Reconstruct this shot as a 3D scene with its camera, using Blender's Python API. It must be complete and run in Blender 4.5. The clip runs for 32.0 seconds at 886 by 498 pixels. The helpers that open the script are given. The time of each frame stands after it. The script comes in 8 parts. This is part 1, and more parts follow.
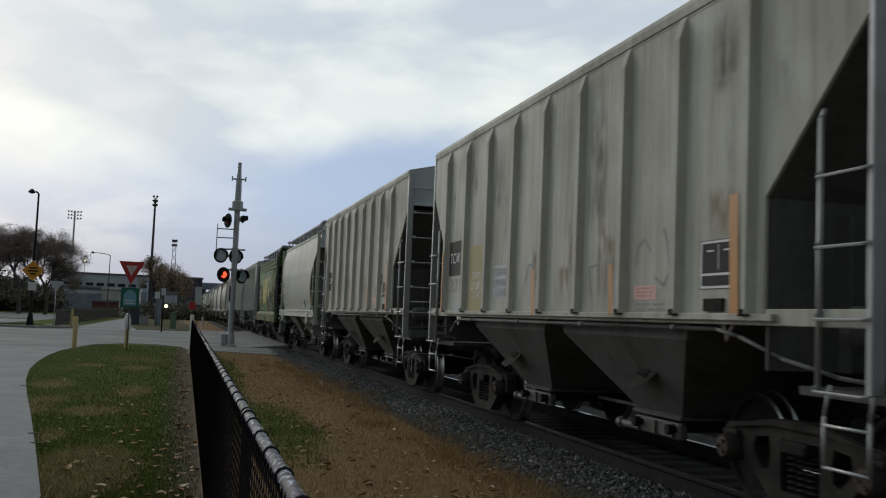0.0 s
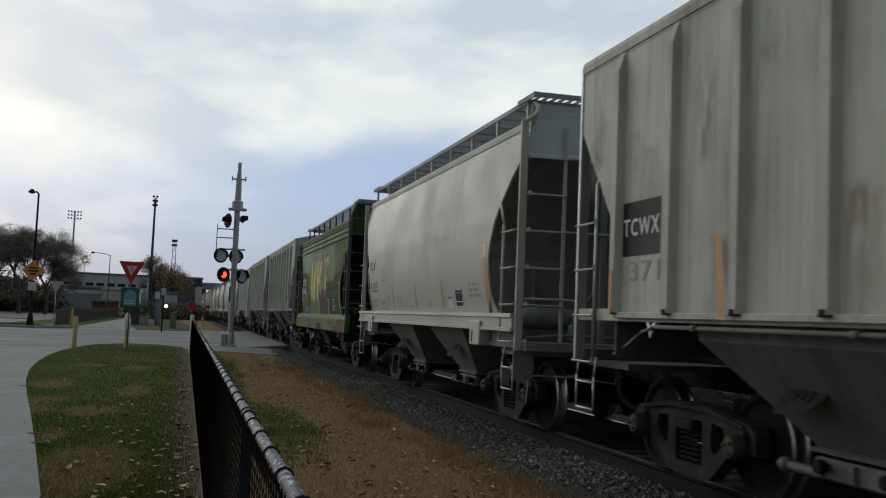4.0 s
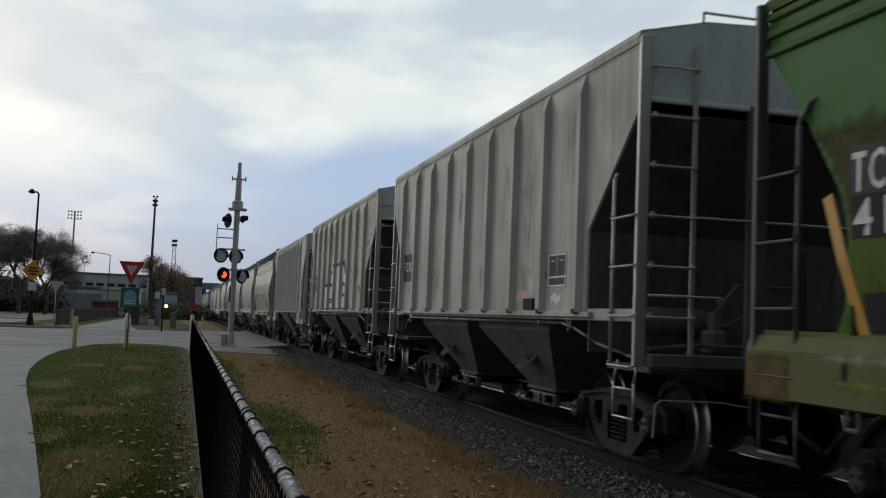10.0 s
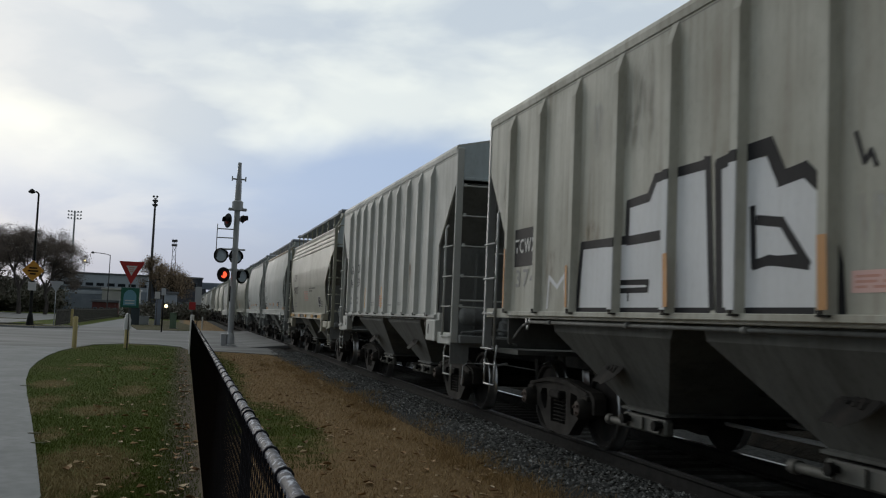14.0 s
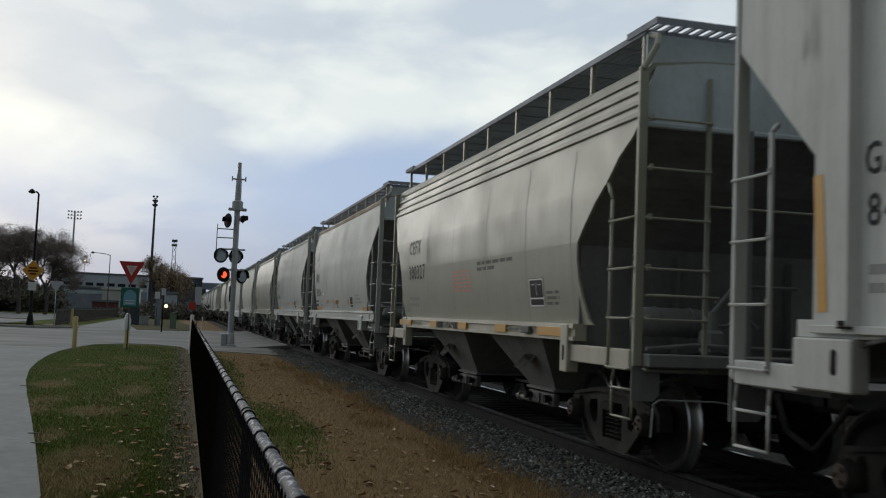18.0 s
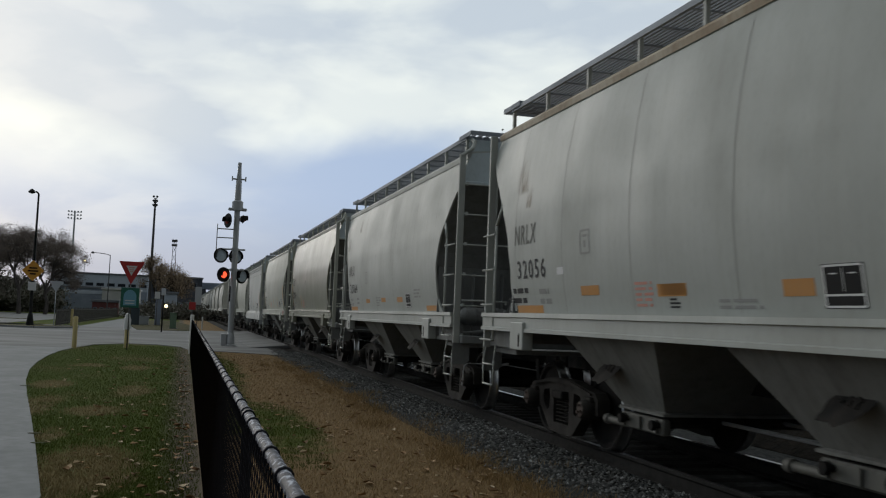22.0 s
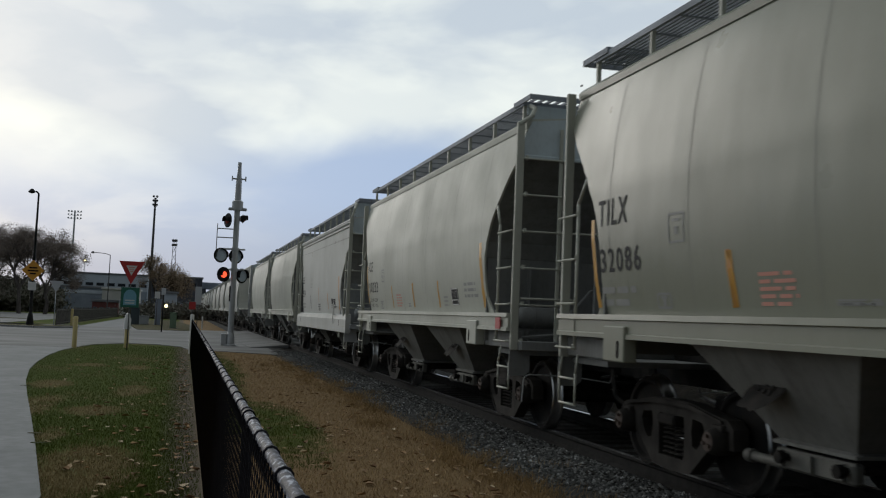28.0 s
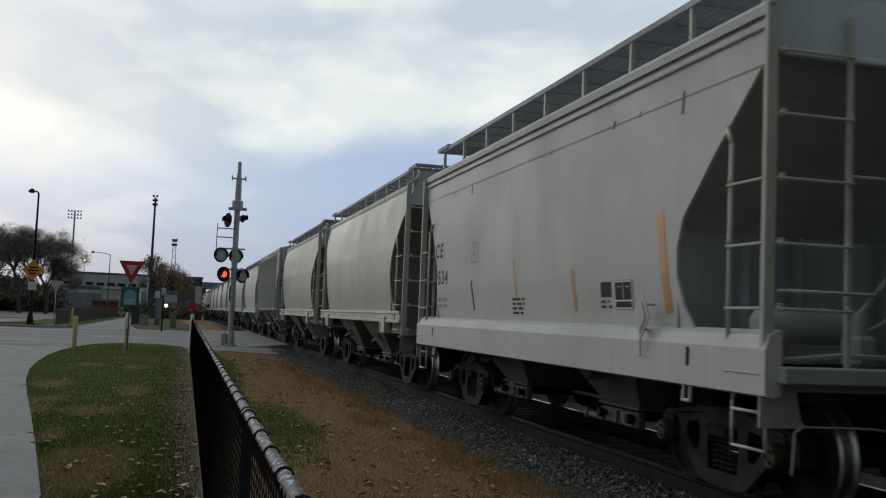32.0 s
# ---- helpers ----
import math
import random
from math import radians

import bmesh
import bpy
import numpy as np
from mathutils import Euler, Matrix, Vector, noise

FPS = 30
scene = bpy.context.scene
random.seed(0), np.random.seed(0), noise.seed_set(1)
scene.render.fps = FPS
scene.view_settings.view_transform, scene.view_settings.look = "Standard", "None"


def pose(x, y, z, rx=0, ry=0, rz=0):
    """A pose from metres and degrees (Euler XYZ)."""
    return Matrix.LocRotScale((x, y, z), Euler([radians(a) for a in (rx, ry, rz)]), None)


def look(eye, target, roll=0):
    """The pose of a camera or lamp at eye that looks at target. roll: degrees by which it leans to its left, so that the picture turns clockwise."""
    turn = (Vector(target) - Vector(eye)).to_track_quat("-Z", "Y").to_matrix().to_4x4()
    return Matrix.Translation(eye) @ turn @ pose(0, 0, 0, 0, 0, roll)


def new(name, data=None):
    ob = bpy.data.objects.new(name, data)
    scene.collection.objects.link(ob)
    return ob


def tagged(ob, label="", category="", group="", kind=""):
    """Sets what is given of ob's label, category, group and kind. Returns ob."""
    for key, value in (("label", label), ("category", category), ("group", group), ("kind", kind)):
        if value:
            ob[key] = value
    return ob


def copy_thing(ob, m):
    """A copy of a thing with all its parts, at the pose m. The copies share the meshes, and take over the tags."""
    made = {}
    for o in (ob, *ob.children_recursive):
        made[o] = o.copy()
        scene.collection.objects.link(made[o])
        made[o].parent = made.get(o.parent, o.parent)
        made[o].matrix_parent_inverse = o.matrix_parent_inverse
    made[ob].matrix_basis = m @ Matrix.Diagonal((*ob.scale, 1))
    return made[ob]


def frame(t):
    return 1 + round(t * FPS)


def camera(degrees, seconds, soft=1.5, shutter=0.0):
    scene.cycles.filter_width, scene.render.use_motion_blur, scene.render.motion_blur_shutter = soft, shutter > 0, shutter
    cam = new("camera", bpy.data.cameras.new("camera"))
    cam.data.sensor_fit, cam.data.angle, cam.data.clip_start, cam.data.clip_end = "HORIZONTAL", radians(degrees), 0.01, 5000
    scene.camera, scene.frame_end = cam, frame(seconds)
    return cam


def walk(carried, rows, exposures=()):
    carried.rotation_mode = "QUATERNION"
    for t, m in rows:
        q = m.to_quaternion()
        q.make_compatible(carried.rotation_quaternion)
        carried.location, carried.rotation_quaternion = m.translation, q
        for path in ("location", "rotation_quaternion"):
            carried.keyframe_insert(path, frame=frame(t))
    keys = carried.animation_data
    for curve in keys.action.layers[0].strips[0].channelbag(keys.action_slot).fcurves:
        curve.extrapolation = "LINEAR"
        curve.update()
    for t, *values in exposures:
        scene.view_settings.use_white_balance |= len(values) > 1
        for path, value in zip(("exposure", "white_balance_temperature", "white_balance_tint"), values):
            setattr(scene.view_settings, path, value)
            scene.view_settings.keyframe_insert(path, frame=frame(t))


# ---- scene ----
FOV, YAW, PITCH, ROLL = 48.547, 14.774, 4.051, 2.349
EYE = (0.0, 0.0, 1.646)
RAIL_TOP = 0.22          # rail head above the lawn
NEAR_RAIL = 4.884        # near rail's line
TRACK_X = NEAR_RAIL + 0.755
SECONDS = 32.0

cam = camera(FOV, SECONDS, soft=1.15, shutter=0.3)


def aim(yaw, pitch):
    a, b = radians(yaw), radians(pitch)
    return (EYE[0] + math.sin(a) * math.cos(b), EYE[1] + math.cos(a) * math.cos(b), EYE[2] + math.sin(b))


walk(cam, [(0.0, look(EYE, aim(YAW, PITCH), ROLL)), (21.5, look(EYE, aim(YAW, PITCH), ROLL)),
           (SECONDS, look(EYE, aim(YAW, PITCH - 0.03), ROLL))])

# ---- sky, sun, exposure ----
scene.view_settings.exposure = 0.0
world = bpy.data.worlds.new("sky")
scene.world = world
world.use_nodes = True
SUN_AZ, SUN_EL = -18.0, 16.0      # degrees from the track's line, and above the horizon


def build_sky():
    nt = world.node_tree
    nt.nodes.clear()
    n = nt.nodes.new
    out = n("ShaderNodeOutputWorld")
    bg = n("ShaderNodeBackground")
    sky = n("ShaderNodeTexSky")
    sky.sky_type = "NISHITA"
    sky.sun_disc = False
    sky.sun_elevation = radians(SUN_EL)
    sky.sun_rotation = radians(SUN_AZ)
    sky.dust_density = 2.0
    dim = n("ShaderNodeVectorMath")
    dim.operation = "SCALE"
    dim.inputs["Scale"].default_value = 0.10
    nt.links.new(sky.outputs[0], dim.inputs[0])
    co = n("ShaderNodeTexCoord")
    sep = n("ShaderNodeSeparateXYZ")
    nt.links.new(co.outputs["Generated"], sep.inputs[0])

    def calc(op, *vals):
        m = n("ShaderNodeMath")
        m.operation = op
        for q, v in enumerate(vals):
            if isinstance(v, (int, float)):
                m.inputs[q].default_value = v
            else:
                nt.links.new(v, m.inputs[q])
        return m.outputs[0]

    def smooth(v, lo, hi, a, b):
        m = n("ShaderNodeMapRange")
        m.interpolation_type = "SMOOTHSTEP"
        for key, q in (("From Min", lo), ("From Max", hi), ("To Min", a), ("To Max", b)):
            m.inputs[key].default_value = q
        nt.links.new(v, m.inputs["Value"])
        return m.outputs[0]

    def clouds(scale, detail, stretch, shift):
        mp = n("ShaderNodeMapping")
        mp.inputs["Location"].default_value = shift
        mp.inputs["Scale"].default_value = stretch
        mp.inputs["Rotation"].default_value = (0.1, -0.35, 0.2)
        nt.links.new(co.outputs["Generated"], mp.inputs[0])
        t = n("ShaderNodeTexNoise")
        t.inputs["Scale"].default_value = scale
        t.inputs["Detail"].default_value = detail
        t.inputs["Roughness"].default_value = 0.52
        t.inputs["Distortion"].default_value = 0.3
        nt.links.new(mp.outputs[0], t.inputs["Vector"])
        return t.outputs["Fac"]
    # the sky is brightest on the side of the hidden sun and dims smoothly away from it
    toward = n("ShaderNodeVectorMath")
    toward.operation = "DOT_PRODUCT"
    toward.inputs[1].default_value = (math.sin(radians(SUN_AZ + 20)), math.cos(radians(SUN_AZ + 20)), 0.12)
    nt.links.new(co.outputs["Generated"], toward.inputs[0])
    side = n("ShaderNodeMapRange")
    side.interpolation_type = "SMOOTHSTEP"
    side.inputs["From Min"].default_value, side.inputs["From Max"].default_value = -0.75, 0.75
    side.inputs["To Min"].default_value, side.inputs["To Max"].default_value = 0.27, 1.0
    nt.links.new(toward.outputs["Value"], side.inputs["Value"])
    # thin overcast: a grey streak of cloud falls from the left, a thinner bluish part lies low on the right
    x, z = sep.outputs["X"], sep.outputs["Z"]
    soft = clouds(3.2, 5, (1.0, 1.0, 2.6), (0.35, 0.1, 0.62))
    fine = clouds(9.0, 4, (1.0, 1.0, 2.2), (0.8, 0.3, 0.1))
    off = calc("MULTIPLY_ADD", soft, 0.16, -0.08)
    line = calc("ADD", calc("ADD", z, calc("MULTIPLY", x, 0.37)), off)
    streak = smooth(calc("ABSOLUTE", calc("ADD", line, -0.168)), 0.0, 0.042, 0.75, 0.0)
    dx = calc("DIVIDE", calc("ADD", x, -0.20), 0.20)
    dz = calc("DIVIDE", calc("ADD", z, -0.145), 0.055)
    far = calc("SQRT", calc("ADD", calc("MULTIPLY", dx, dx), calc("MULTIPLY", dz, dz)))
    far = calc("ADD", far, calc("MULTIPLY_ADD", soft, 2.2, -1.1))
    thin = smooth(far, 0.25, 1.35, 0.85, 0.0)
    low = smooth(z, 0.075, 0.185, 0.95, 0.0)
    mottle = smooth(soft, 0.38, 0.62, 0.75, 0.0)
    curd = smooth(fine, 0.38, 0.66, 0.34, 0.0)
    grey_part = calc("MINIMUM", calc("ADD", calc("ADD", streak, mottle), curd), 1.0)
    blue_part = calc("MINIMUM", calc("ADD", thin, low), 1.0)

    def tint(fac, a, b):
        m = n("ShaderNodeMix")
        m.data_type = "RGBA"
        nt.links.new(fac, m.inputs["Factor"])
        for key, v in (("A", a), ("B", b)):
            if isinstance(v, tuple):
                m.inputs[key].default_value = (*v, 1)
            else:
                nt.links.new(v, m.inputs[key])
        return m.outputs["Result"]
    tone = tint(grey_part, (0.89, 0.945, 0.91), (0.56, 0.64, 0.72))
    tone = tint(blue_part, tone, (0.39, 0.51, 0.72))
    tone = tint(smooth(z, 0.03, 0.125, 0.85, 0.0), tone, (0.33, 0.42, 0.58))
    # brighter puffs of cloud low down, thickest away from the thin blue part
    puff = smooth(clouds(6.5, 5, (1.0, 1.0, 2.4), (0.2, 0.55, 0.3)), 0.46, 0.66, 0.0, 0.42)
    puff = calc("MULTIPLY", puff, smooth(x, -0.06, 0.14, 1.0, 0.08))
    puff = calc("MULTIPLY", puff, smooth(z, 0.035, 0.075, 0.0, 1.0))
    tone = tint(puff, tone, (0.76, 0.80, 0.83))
    mix = n("ShaderNodeMix")
    mix.data_type = "RGBA"
    mix.inputs["Factor"].default_value = 0.94
    nt.links.new(dim.outputs[0], mix.inputs["A"])
    nt.links.new(tone, mix.inputs["B"])
    fade = n("ShaderNodeVectorMath")
    fade.operation = "SCALE"
    nt.links.new(mix.outputs["Result"], fade.inputs[0])
    nt.links.new(side.outputs[0], fade.inputs["Scale"])
    nt.links.new(fade.outputs[0], bg.inputs["Color"])
    bg.inputs["Strength"].default_value = 1.0
    nt.links.new(bg.outputs[0], out.inputs[0])


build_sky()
sun_data = bpy.data.lights.new("sun", "SUN")
sun_data.energy, sun_data.angle, sun_data.color = 0.5, radians(25), (1.0, 0.95, 0.88)
sun = new("sun", sun_data)
a, b = radians(SUN_AZ), radians(SUN_EL)
sun.matrix_world = look((math.sin(a) * math.cos(b) * 50, math.cos(a) * math.cos(b) * 50, math.sin(b) * 50), (0, 0, 0))


# ---- materials ----
def nodes(name, color, rough=0.7, metal=0.0, spec=0.4):
    m = bpy.data.materials.new(name)
    m.use_nodes = True
    nt = m.node_tree
    bsdf = nt.nodes["Principled BSDF"]
    bsdf.inputs["Base Color"].default_value = (*color, 1)
    bsdf.inputs["Roughness"].default_value = rough
    bsdf.inputs["Metallic"].default_value = metal
    bsdf.inputs["Specular IOR Level"].default_value = spec
    return m, nt, bsdf


def noise_tex(nt, scale, detail=4.0, stretch=(1, 1, 1), rough=0.55):
    co = nt.nodes.new("ShaderNodeTexCoord")
    mp = nt.nodes.new("ShaderNodeMapping")
    mp.inputs["Scale"].default_value = stretch
    t = nt.nodes.new("ShaderNodeTexNoise")
    t.inputs["Scale"].default_value = scale
    t.inputs["Detail"].default_value = detail
    t.inputs["Roughness"].default_value = rough
    nt.links.new(co.outputs["Object"], mp.inputs[0])
    nt.links.new(mp.outputs[0], t.inputs["Vector"])
    return t.outputs["Fac"]


def ramp_of(nt, fac, stops):
    r = nt.nodes.new("ShaderNodeValToRGB")
    r.color_ramp.elements[0].position, r.color_ramp.elements[0].color = stops[0][0], (*stops[0][1], 1)
    r.color_ramp.elements[1].position, r.color_ramp.elements[1].color = stops[-1][0], (*stops[-1][1], 1)
    for p, c in stops[1:-1]:
        r.color_ramp.elements.new(p).color = (*c, 1)
    nt.links.new(fac, r.inputs[0])
    return r.outputs[0]


def blend(nt, fac, a, b, mode="MIX"):
    x = nt.nodes.new("ShaderNodeMix")
    x.data_type, x.blend_type = "RGBA", mode
    for key, v in (("Factor", fac), ("A", a), ("B", b)):
        if isinstance(v, (int, float)):
            x.inputs[key].default_value = v
        elif isinstance(v, tuple):
            x.inputs[key].default_value = (*v, 1)
        else:
            nt.links.new(v, x.inputs[key])
    return x.outputs["Result"]


def bump(nt, bsdf, height, strength=0.3, dist=0.01):
    bp = nt.nodes.new("ShaderNodeBump")
    bp.inputs["Strength"].default_value, bp.inputs["Distance"].default_value = strength, dist
    nt.links.new(height, bp.inputs["Height"])
    nt.links.new(bp.outputs[0], bsdf.inputs["Normal"])


def grey(v):
    return (v, v, v)


def weathered(name, color, dirt=(0.10, 0.085, 0.07), amount=0.5, rough=0.55, streak=0.6, metal=0.0, patch=None, spec=0.35, wave=0.0):
    """Painted steel with rain streaks, soot and blotches."""
    m, nt, bsdf = nodes(name, color, rough, metal, spec)
    st = noise_tex(nt, 3.2, 4, (1, 2.6, 0.16))
    bl = noise_tex(nt, 0.9, 5, (1, 1, 1))
    fine = noise_tex(nt, 22, 3, (1, 1, 0.5))
    f1 = ramp_of(nt, st, [(0.44, grey(0)), (0.75, grey(streak))])
    f2 = ramp_of(nt, bl, [(0.45, grey(0)), (0.75, grey(amount))])
    f3 = ramp_of(nt, fine, [(0.5, grey(0)), (0.8, grey(amount * 0.5))])
    base = color
    if patch:
        big = noise_tex(nt, 0.45, 3, (1, 1, 1.3))
        base = blend(nt, ramp_of(nt, big, [(0.47, grey(0)), (0.54, grey(0.9))]), color, patch)
    c = blend(nt, f1, base, dirt)
    c = blend(nt, f2, c, dirt)
    c = blend(nt, f3, c, tuple(x * 0.6 for x in dirt))
    nt.links.new(c, bsdf.inputs["Base Color"])
    r = ramp_of(nt, bl, [(0.3, grey(max(rough - 0.05, 0.1))), (0.7, grey(min(rough + 0.12, 1)))])
    nt.links.new(r, bsdf.inputs["Roughness"])
    bump(nt, bsdf, fine, 0.08, 0.004)
    if wave:
        # the sheet bulges a little between its seams
        first = bsdf.inputs["Normal"].links[0].from_node
        bulge = nt.nodes.new("ShaderNodeBump")
        bulge.inputs["Strength"].default_value, bulge.inputs["Distance"].default_value = 1.0, wave
        nt.links.new(noise_tex(nt, 1.2, 2, (1, 1.2, 0.6)), bulge.inputs["Height"])
        nt.links.new(bulge.outputs[0], first.inputs["Normal"])
    return m


def mottled(name, stops, scale, rough=0.85, bump_strength=0.3, bump_dist=0.01, stretch=(1, 1, 1), second=None, metal=0.0, spec=0.3):
    m, nt, bsdf = nodes(name, stops[0][1], rough, metal, spec)
    t = noise_tex(nt, scale, 6, stretch)
    c = ramp_of(nt, t, stops)
    if second:
        t2 = noise_tex(nt, second[0], 4, stretch)
        c = blend(nt, ramp_of(nt, t2, [(0.42, grey(0)), (0.68, grey(second[2]))]), c, second[1])
    nt.links.new(c, bsdf.inputs["Base Color"])
    t3 = noise_tex(nt, scale * 6, 3, stretch)
    bump(nt, bsdf, t3, bump_strength, bump_dist)
    return m


def glow(name, color, strength):
    m, nt, bsdf = nodes(name, color, 0.4)
    bsdf.inputs["Emission Color"].default_value = (*color, 1)
    bsdf.inputs["Emission Strength"].default_value = strength
    return m


GREY_RIB = weathered("grey_hopper_paint", (0.425, 0.43, 0.38), (0.17, 0.15, 0.11), 0.38, 0.6, 0.5)
GREY_RIB_B = weathered("warm_grey_hopper_paint", (0.46, 0.455, 0.395), (0.18, 0.145, 0.095), 0.38, 0.6, 0.5)
LIGHT_RIB = weathered("light_grey_hopper_paint", (0.50, 0.505, 0.475), (0.18, 0.165, 0.135), 0.25, 0.55, 0.3)
CREAM = weathered("off_white_paint", (0.435, 0.44, 0.38), (0.23, 0.21, 0.16), 0.2, 0.52, 0.13, wave=0.004)
SILL_CREAM = weathered("warm_cream_sill_paint", (0.42, 0.395, 0.315), (0.22, 0.19, 0.14), 0.3, 0.52, 0.2)
TAN = weathered("grey_beige_paint", (0.305, 0.302, 0.24), (0.18, 0.16, 0.115), 0.2, 0.38, 0.12, spec=0.3, wave=0.008)
PALE = weathered("pale_grey_paint", (0.385, 0.40, 0.375), (0.22, 0.205, 0.16), 0.25, 0.52, 0.15, wave=0.010)
GLOSS = weathered("glossy_grey_paint", (0.255, 0.258, 0.205), (0.17, 0.155, 0.115), 0.12, 0.32, 0.08, spec=0.25, wave=0.011)
WHITE_NEW = weathered("white_paint", (0.47, 0.475, 0.45), (0.25, 0.23, 0.19), 0.15, 0.6, 0.12)
GREEN = weathered("green_paint", (0.042, 0.150, 0.030), (0.085, 0.118, 0.032), 0.3, 0.55, 0.3, patch=(0.076, 0.150, 0.024), spec=0.14)
GREEN_SILL = weathered("faded_green_paint", (0.075, 0.125, 0.034), (0.20, 0.22, 0.13), 0.6, 0.65, 0.15, patch=(0.12, 0.115, 0.040), spec=0.12)
CAP_BROWN = weathered("rusty_cap_steel", (0.085, 0.062, 0.052), (0.05, 0.045, 0.04), 0.4, 0.6, 0.2, spec=0.15)
GREEN_ROOF = weathered("chalky_green_roof_paint", (0.065, 0.125, 0.035), (0.16, 0.16, 0.10), 0.6, 0.65, 0.3, patch=(0.095, 0.115, 0.035), spec=0.12)
DARK_GREEN = weathered("dark_green_paint", (0.022, 0.066, 0.02), (0.05, 0.065, 0.018), 0.4, 0.6, 0.3, spec=0.12)
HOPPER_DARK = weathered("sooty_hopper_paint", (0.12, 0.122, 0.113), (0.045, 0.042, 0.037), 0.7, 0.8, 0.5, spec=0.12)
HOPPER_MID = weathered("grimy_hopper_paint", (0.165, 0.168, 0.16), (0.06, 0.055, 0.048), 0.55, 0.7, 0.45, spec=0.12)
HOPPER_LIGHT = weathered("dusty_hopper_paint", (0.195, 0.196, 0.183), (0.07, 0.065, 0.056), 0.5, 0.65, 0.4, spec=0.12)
# colour darkened past plain soot to hold the shade under the cars
SOOT_SHADE = mottled("sooty_shaded_steel", [(0.35, grey(0.010)), (0.65, (0.028, 0.025, 0.022))], 5, 0.8, 0.3, 0.006, spec=0.12)
TUBE_STEEL = weathered("dusty_outlet_steel", (0.15, 0.15, 0.135), (0.05, 0.045, 0.04), 0.6, 0.6, 0.5, 0.2, spec=0.2)
TRUCK_STEEL = mottled("dusty_cast_steel", [(0.35, (0.022, 0.020, 0.018)), (0.7, (0.052, 0.047, 0.042))], 4, 0.8, 0.3, 0.006, spec=0.12)
WHEEL_STEEL = mottled("dark_wheel_steel", [(0.35, grey(0.008)), (0.7, (0.022, 0.019, 0.017))], 4, 0.85, 0.2, 0.004, spec=0.12)
BRIGHT_STEEL = mottled("polished_tread_steel", [(0.3, grey(0.38)), (0.7, grey(0.55))], 6, 0.28, 0.05, 0.002, metal=1.0)
RAIL_HEAD = mottled("low_glare_rail_head_steel", [(0.3, grey(0.16)), (0.7, grey(0.26))], 6, 0.42, 0.05, 0.002, metal=1.0)
GALV = weathered("galvanised_steel", (0.42, 0.43, 0.43), (0.2, 0.18, 0.15), 0.3, 0.45, 0.2, 0.6)
GRATE = weathered("steel_grating", (0.31, 0.335, 0.38), (0.16, 0.16, 0.165), 0.4, 0.7, 0.2, 0.2)
# end shade is put into the next two paints, besides soot and dust
SLOPE_GREY = weathered("sooty_shaded_grey_end_paint", (0.115, 0.117, 0.112), (0.042, 0.04, 0.036), 0.6, 0.75, 0.5, spec=0.12)
SLOPE_PALE = weathered("dusty_shaded_pale_end_paint", (0.21, 0.215, 0.21), (0.08, 0.075, 0.068), 0.5, 0.7, 0.4, spec=0.15)
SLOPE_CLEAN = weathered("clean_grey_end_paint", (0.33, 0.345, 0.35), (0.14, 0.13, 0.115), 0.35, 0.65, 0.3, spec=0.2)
BLACK_PAINT = weathered("black_paint", (0.012, 0.012, 0.014), (0.035, 0.033, 0.03), 0.3, 0.55, 0.2, spec=0.12)
INK = weathered("stencil_black", (0.028, 0.028, 0.032), (0.12, 0.12, 0.11), 0.25, 0.6, 0.1, spec=0.12)
INK_GREY = weathered("mid_stencil_grey", (0.13, 0.13, 0.12), (0.28, 0.27, 0.24), 0.4, 0.6, 0.1, spec=0.12)
INK_FADED = weathered("faded_stencil_grey", (0.26, 0.26, 0.25), (0.38, 0.37, 0.34), 0.5, 0.6, 0.1)
INK_WHITE = weathered("stencil_white", (0.72, 0.72, 0.70), (0.45, 0.44, 0.42), 0.25, 0.6, 0.1)
INK_RED = weathered("faded_red_stencil", (0.58, 0.26, 0.20), (0.5, 0.4, 0.36), 0.4, 0.6, 0.1)
INK_PINK = weathered("faded_pink_decal", (0.68, 0.42, 0.38), (0.6, 0.5, 0.45), 0.3, 0.6, 0.1)
YELLOW_TAPE = weathered("amber_reflective_tape", (0.52, 0.26, 0.02), (0.42, 0.23, 0.05), 0.3, 0.4, 0.2)
ORANGE_TAPE = weathered("orange_reflective_tape", (0.52, 0.23, 0.045), (0.4, 0.23, 0.11), 0.4, 0.45, 0.3)
BLUE_DECAL = weathered("blue_paint_patch", (0.015, 0.04, 0.11), (0.1, 0.12, 0.15), 0.4, 0.6, 0.2)
PALE_BLUE = weathered("bluish_overpaint", (0.385, 0.415, 0.445), (0.4, 0.4, 0.4), 0.4, 0.5, 0.2)
MKT_YELLOW = weathered("worn_yellow_paint", (0.68, 0.48, 0.04), (0.26, 0.25, 0.10), 0.5, 0.6, 0.35)
MKT_PALE = weathered("faded_yellow_paint", (0.42, 0.34, 0.14), (0.36, 0.34, 0.26), 0.5, 0.6, 0.4)
GRAF_WHITE = weathered("white_spray_paint", (0.70, 0.71, 0.73), (0.5, 0.49, 0.47), 0.3, 0.6, 0.25)
GRAF_BLACK = weathered("black_spray_paint", (0.014, 0.014, 0.017), (0.06, 0.06, 0.058), 0.3, 0.6, 0.15, spec=0.12)
RUST_ROOF = weathered("rust_streaked_paint", (0.42, 0.36, 0.27), (0.22, 0.12, 0.05), 0.7, 0.65, 0.4)
SEAM = weathered("grime_in_seams", (0.30, 0.295, 0.265), (0.2, 0.19, 0.165), 0.5, 0.7, 0.4)


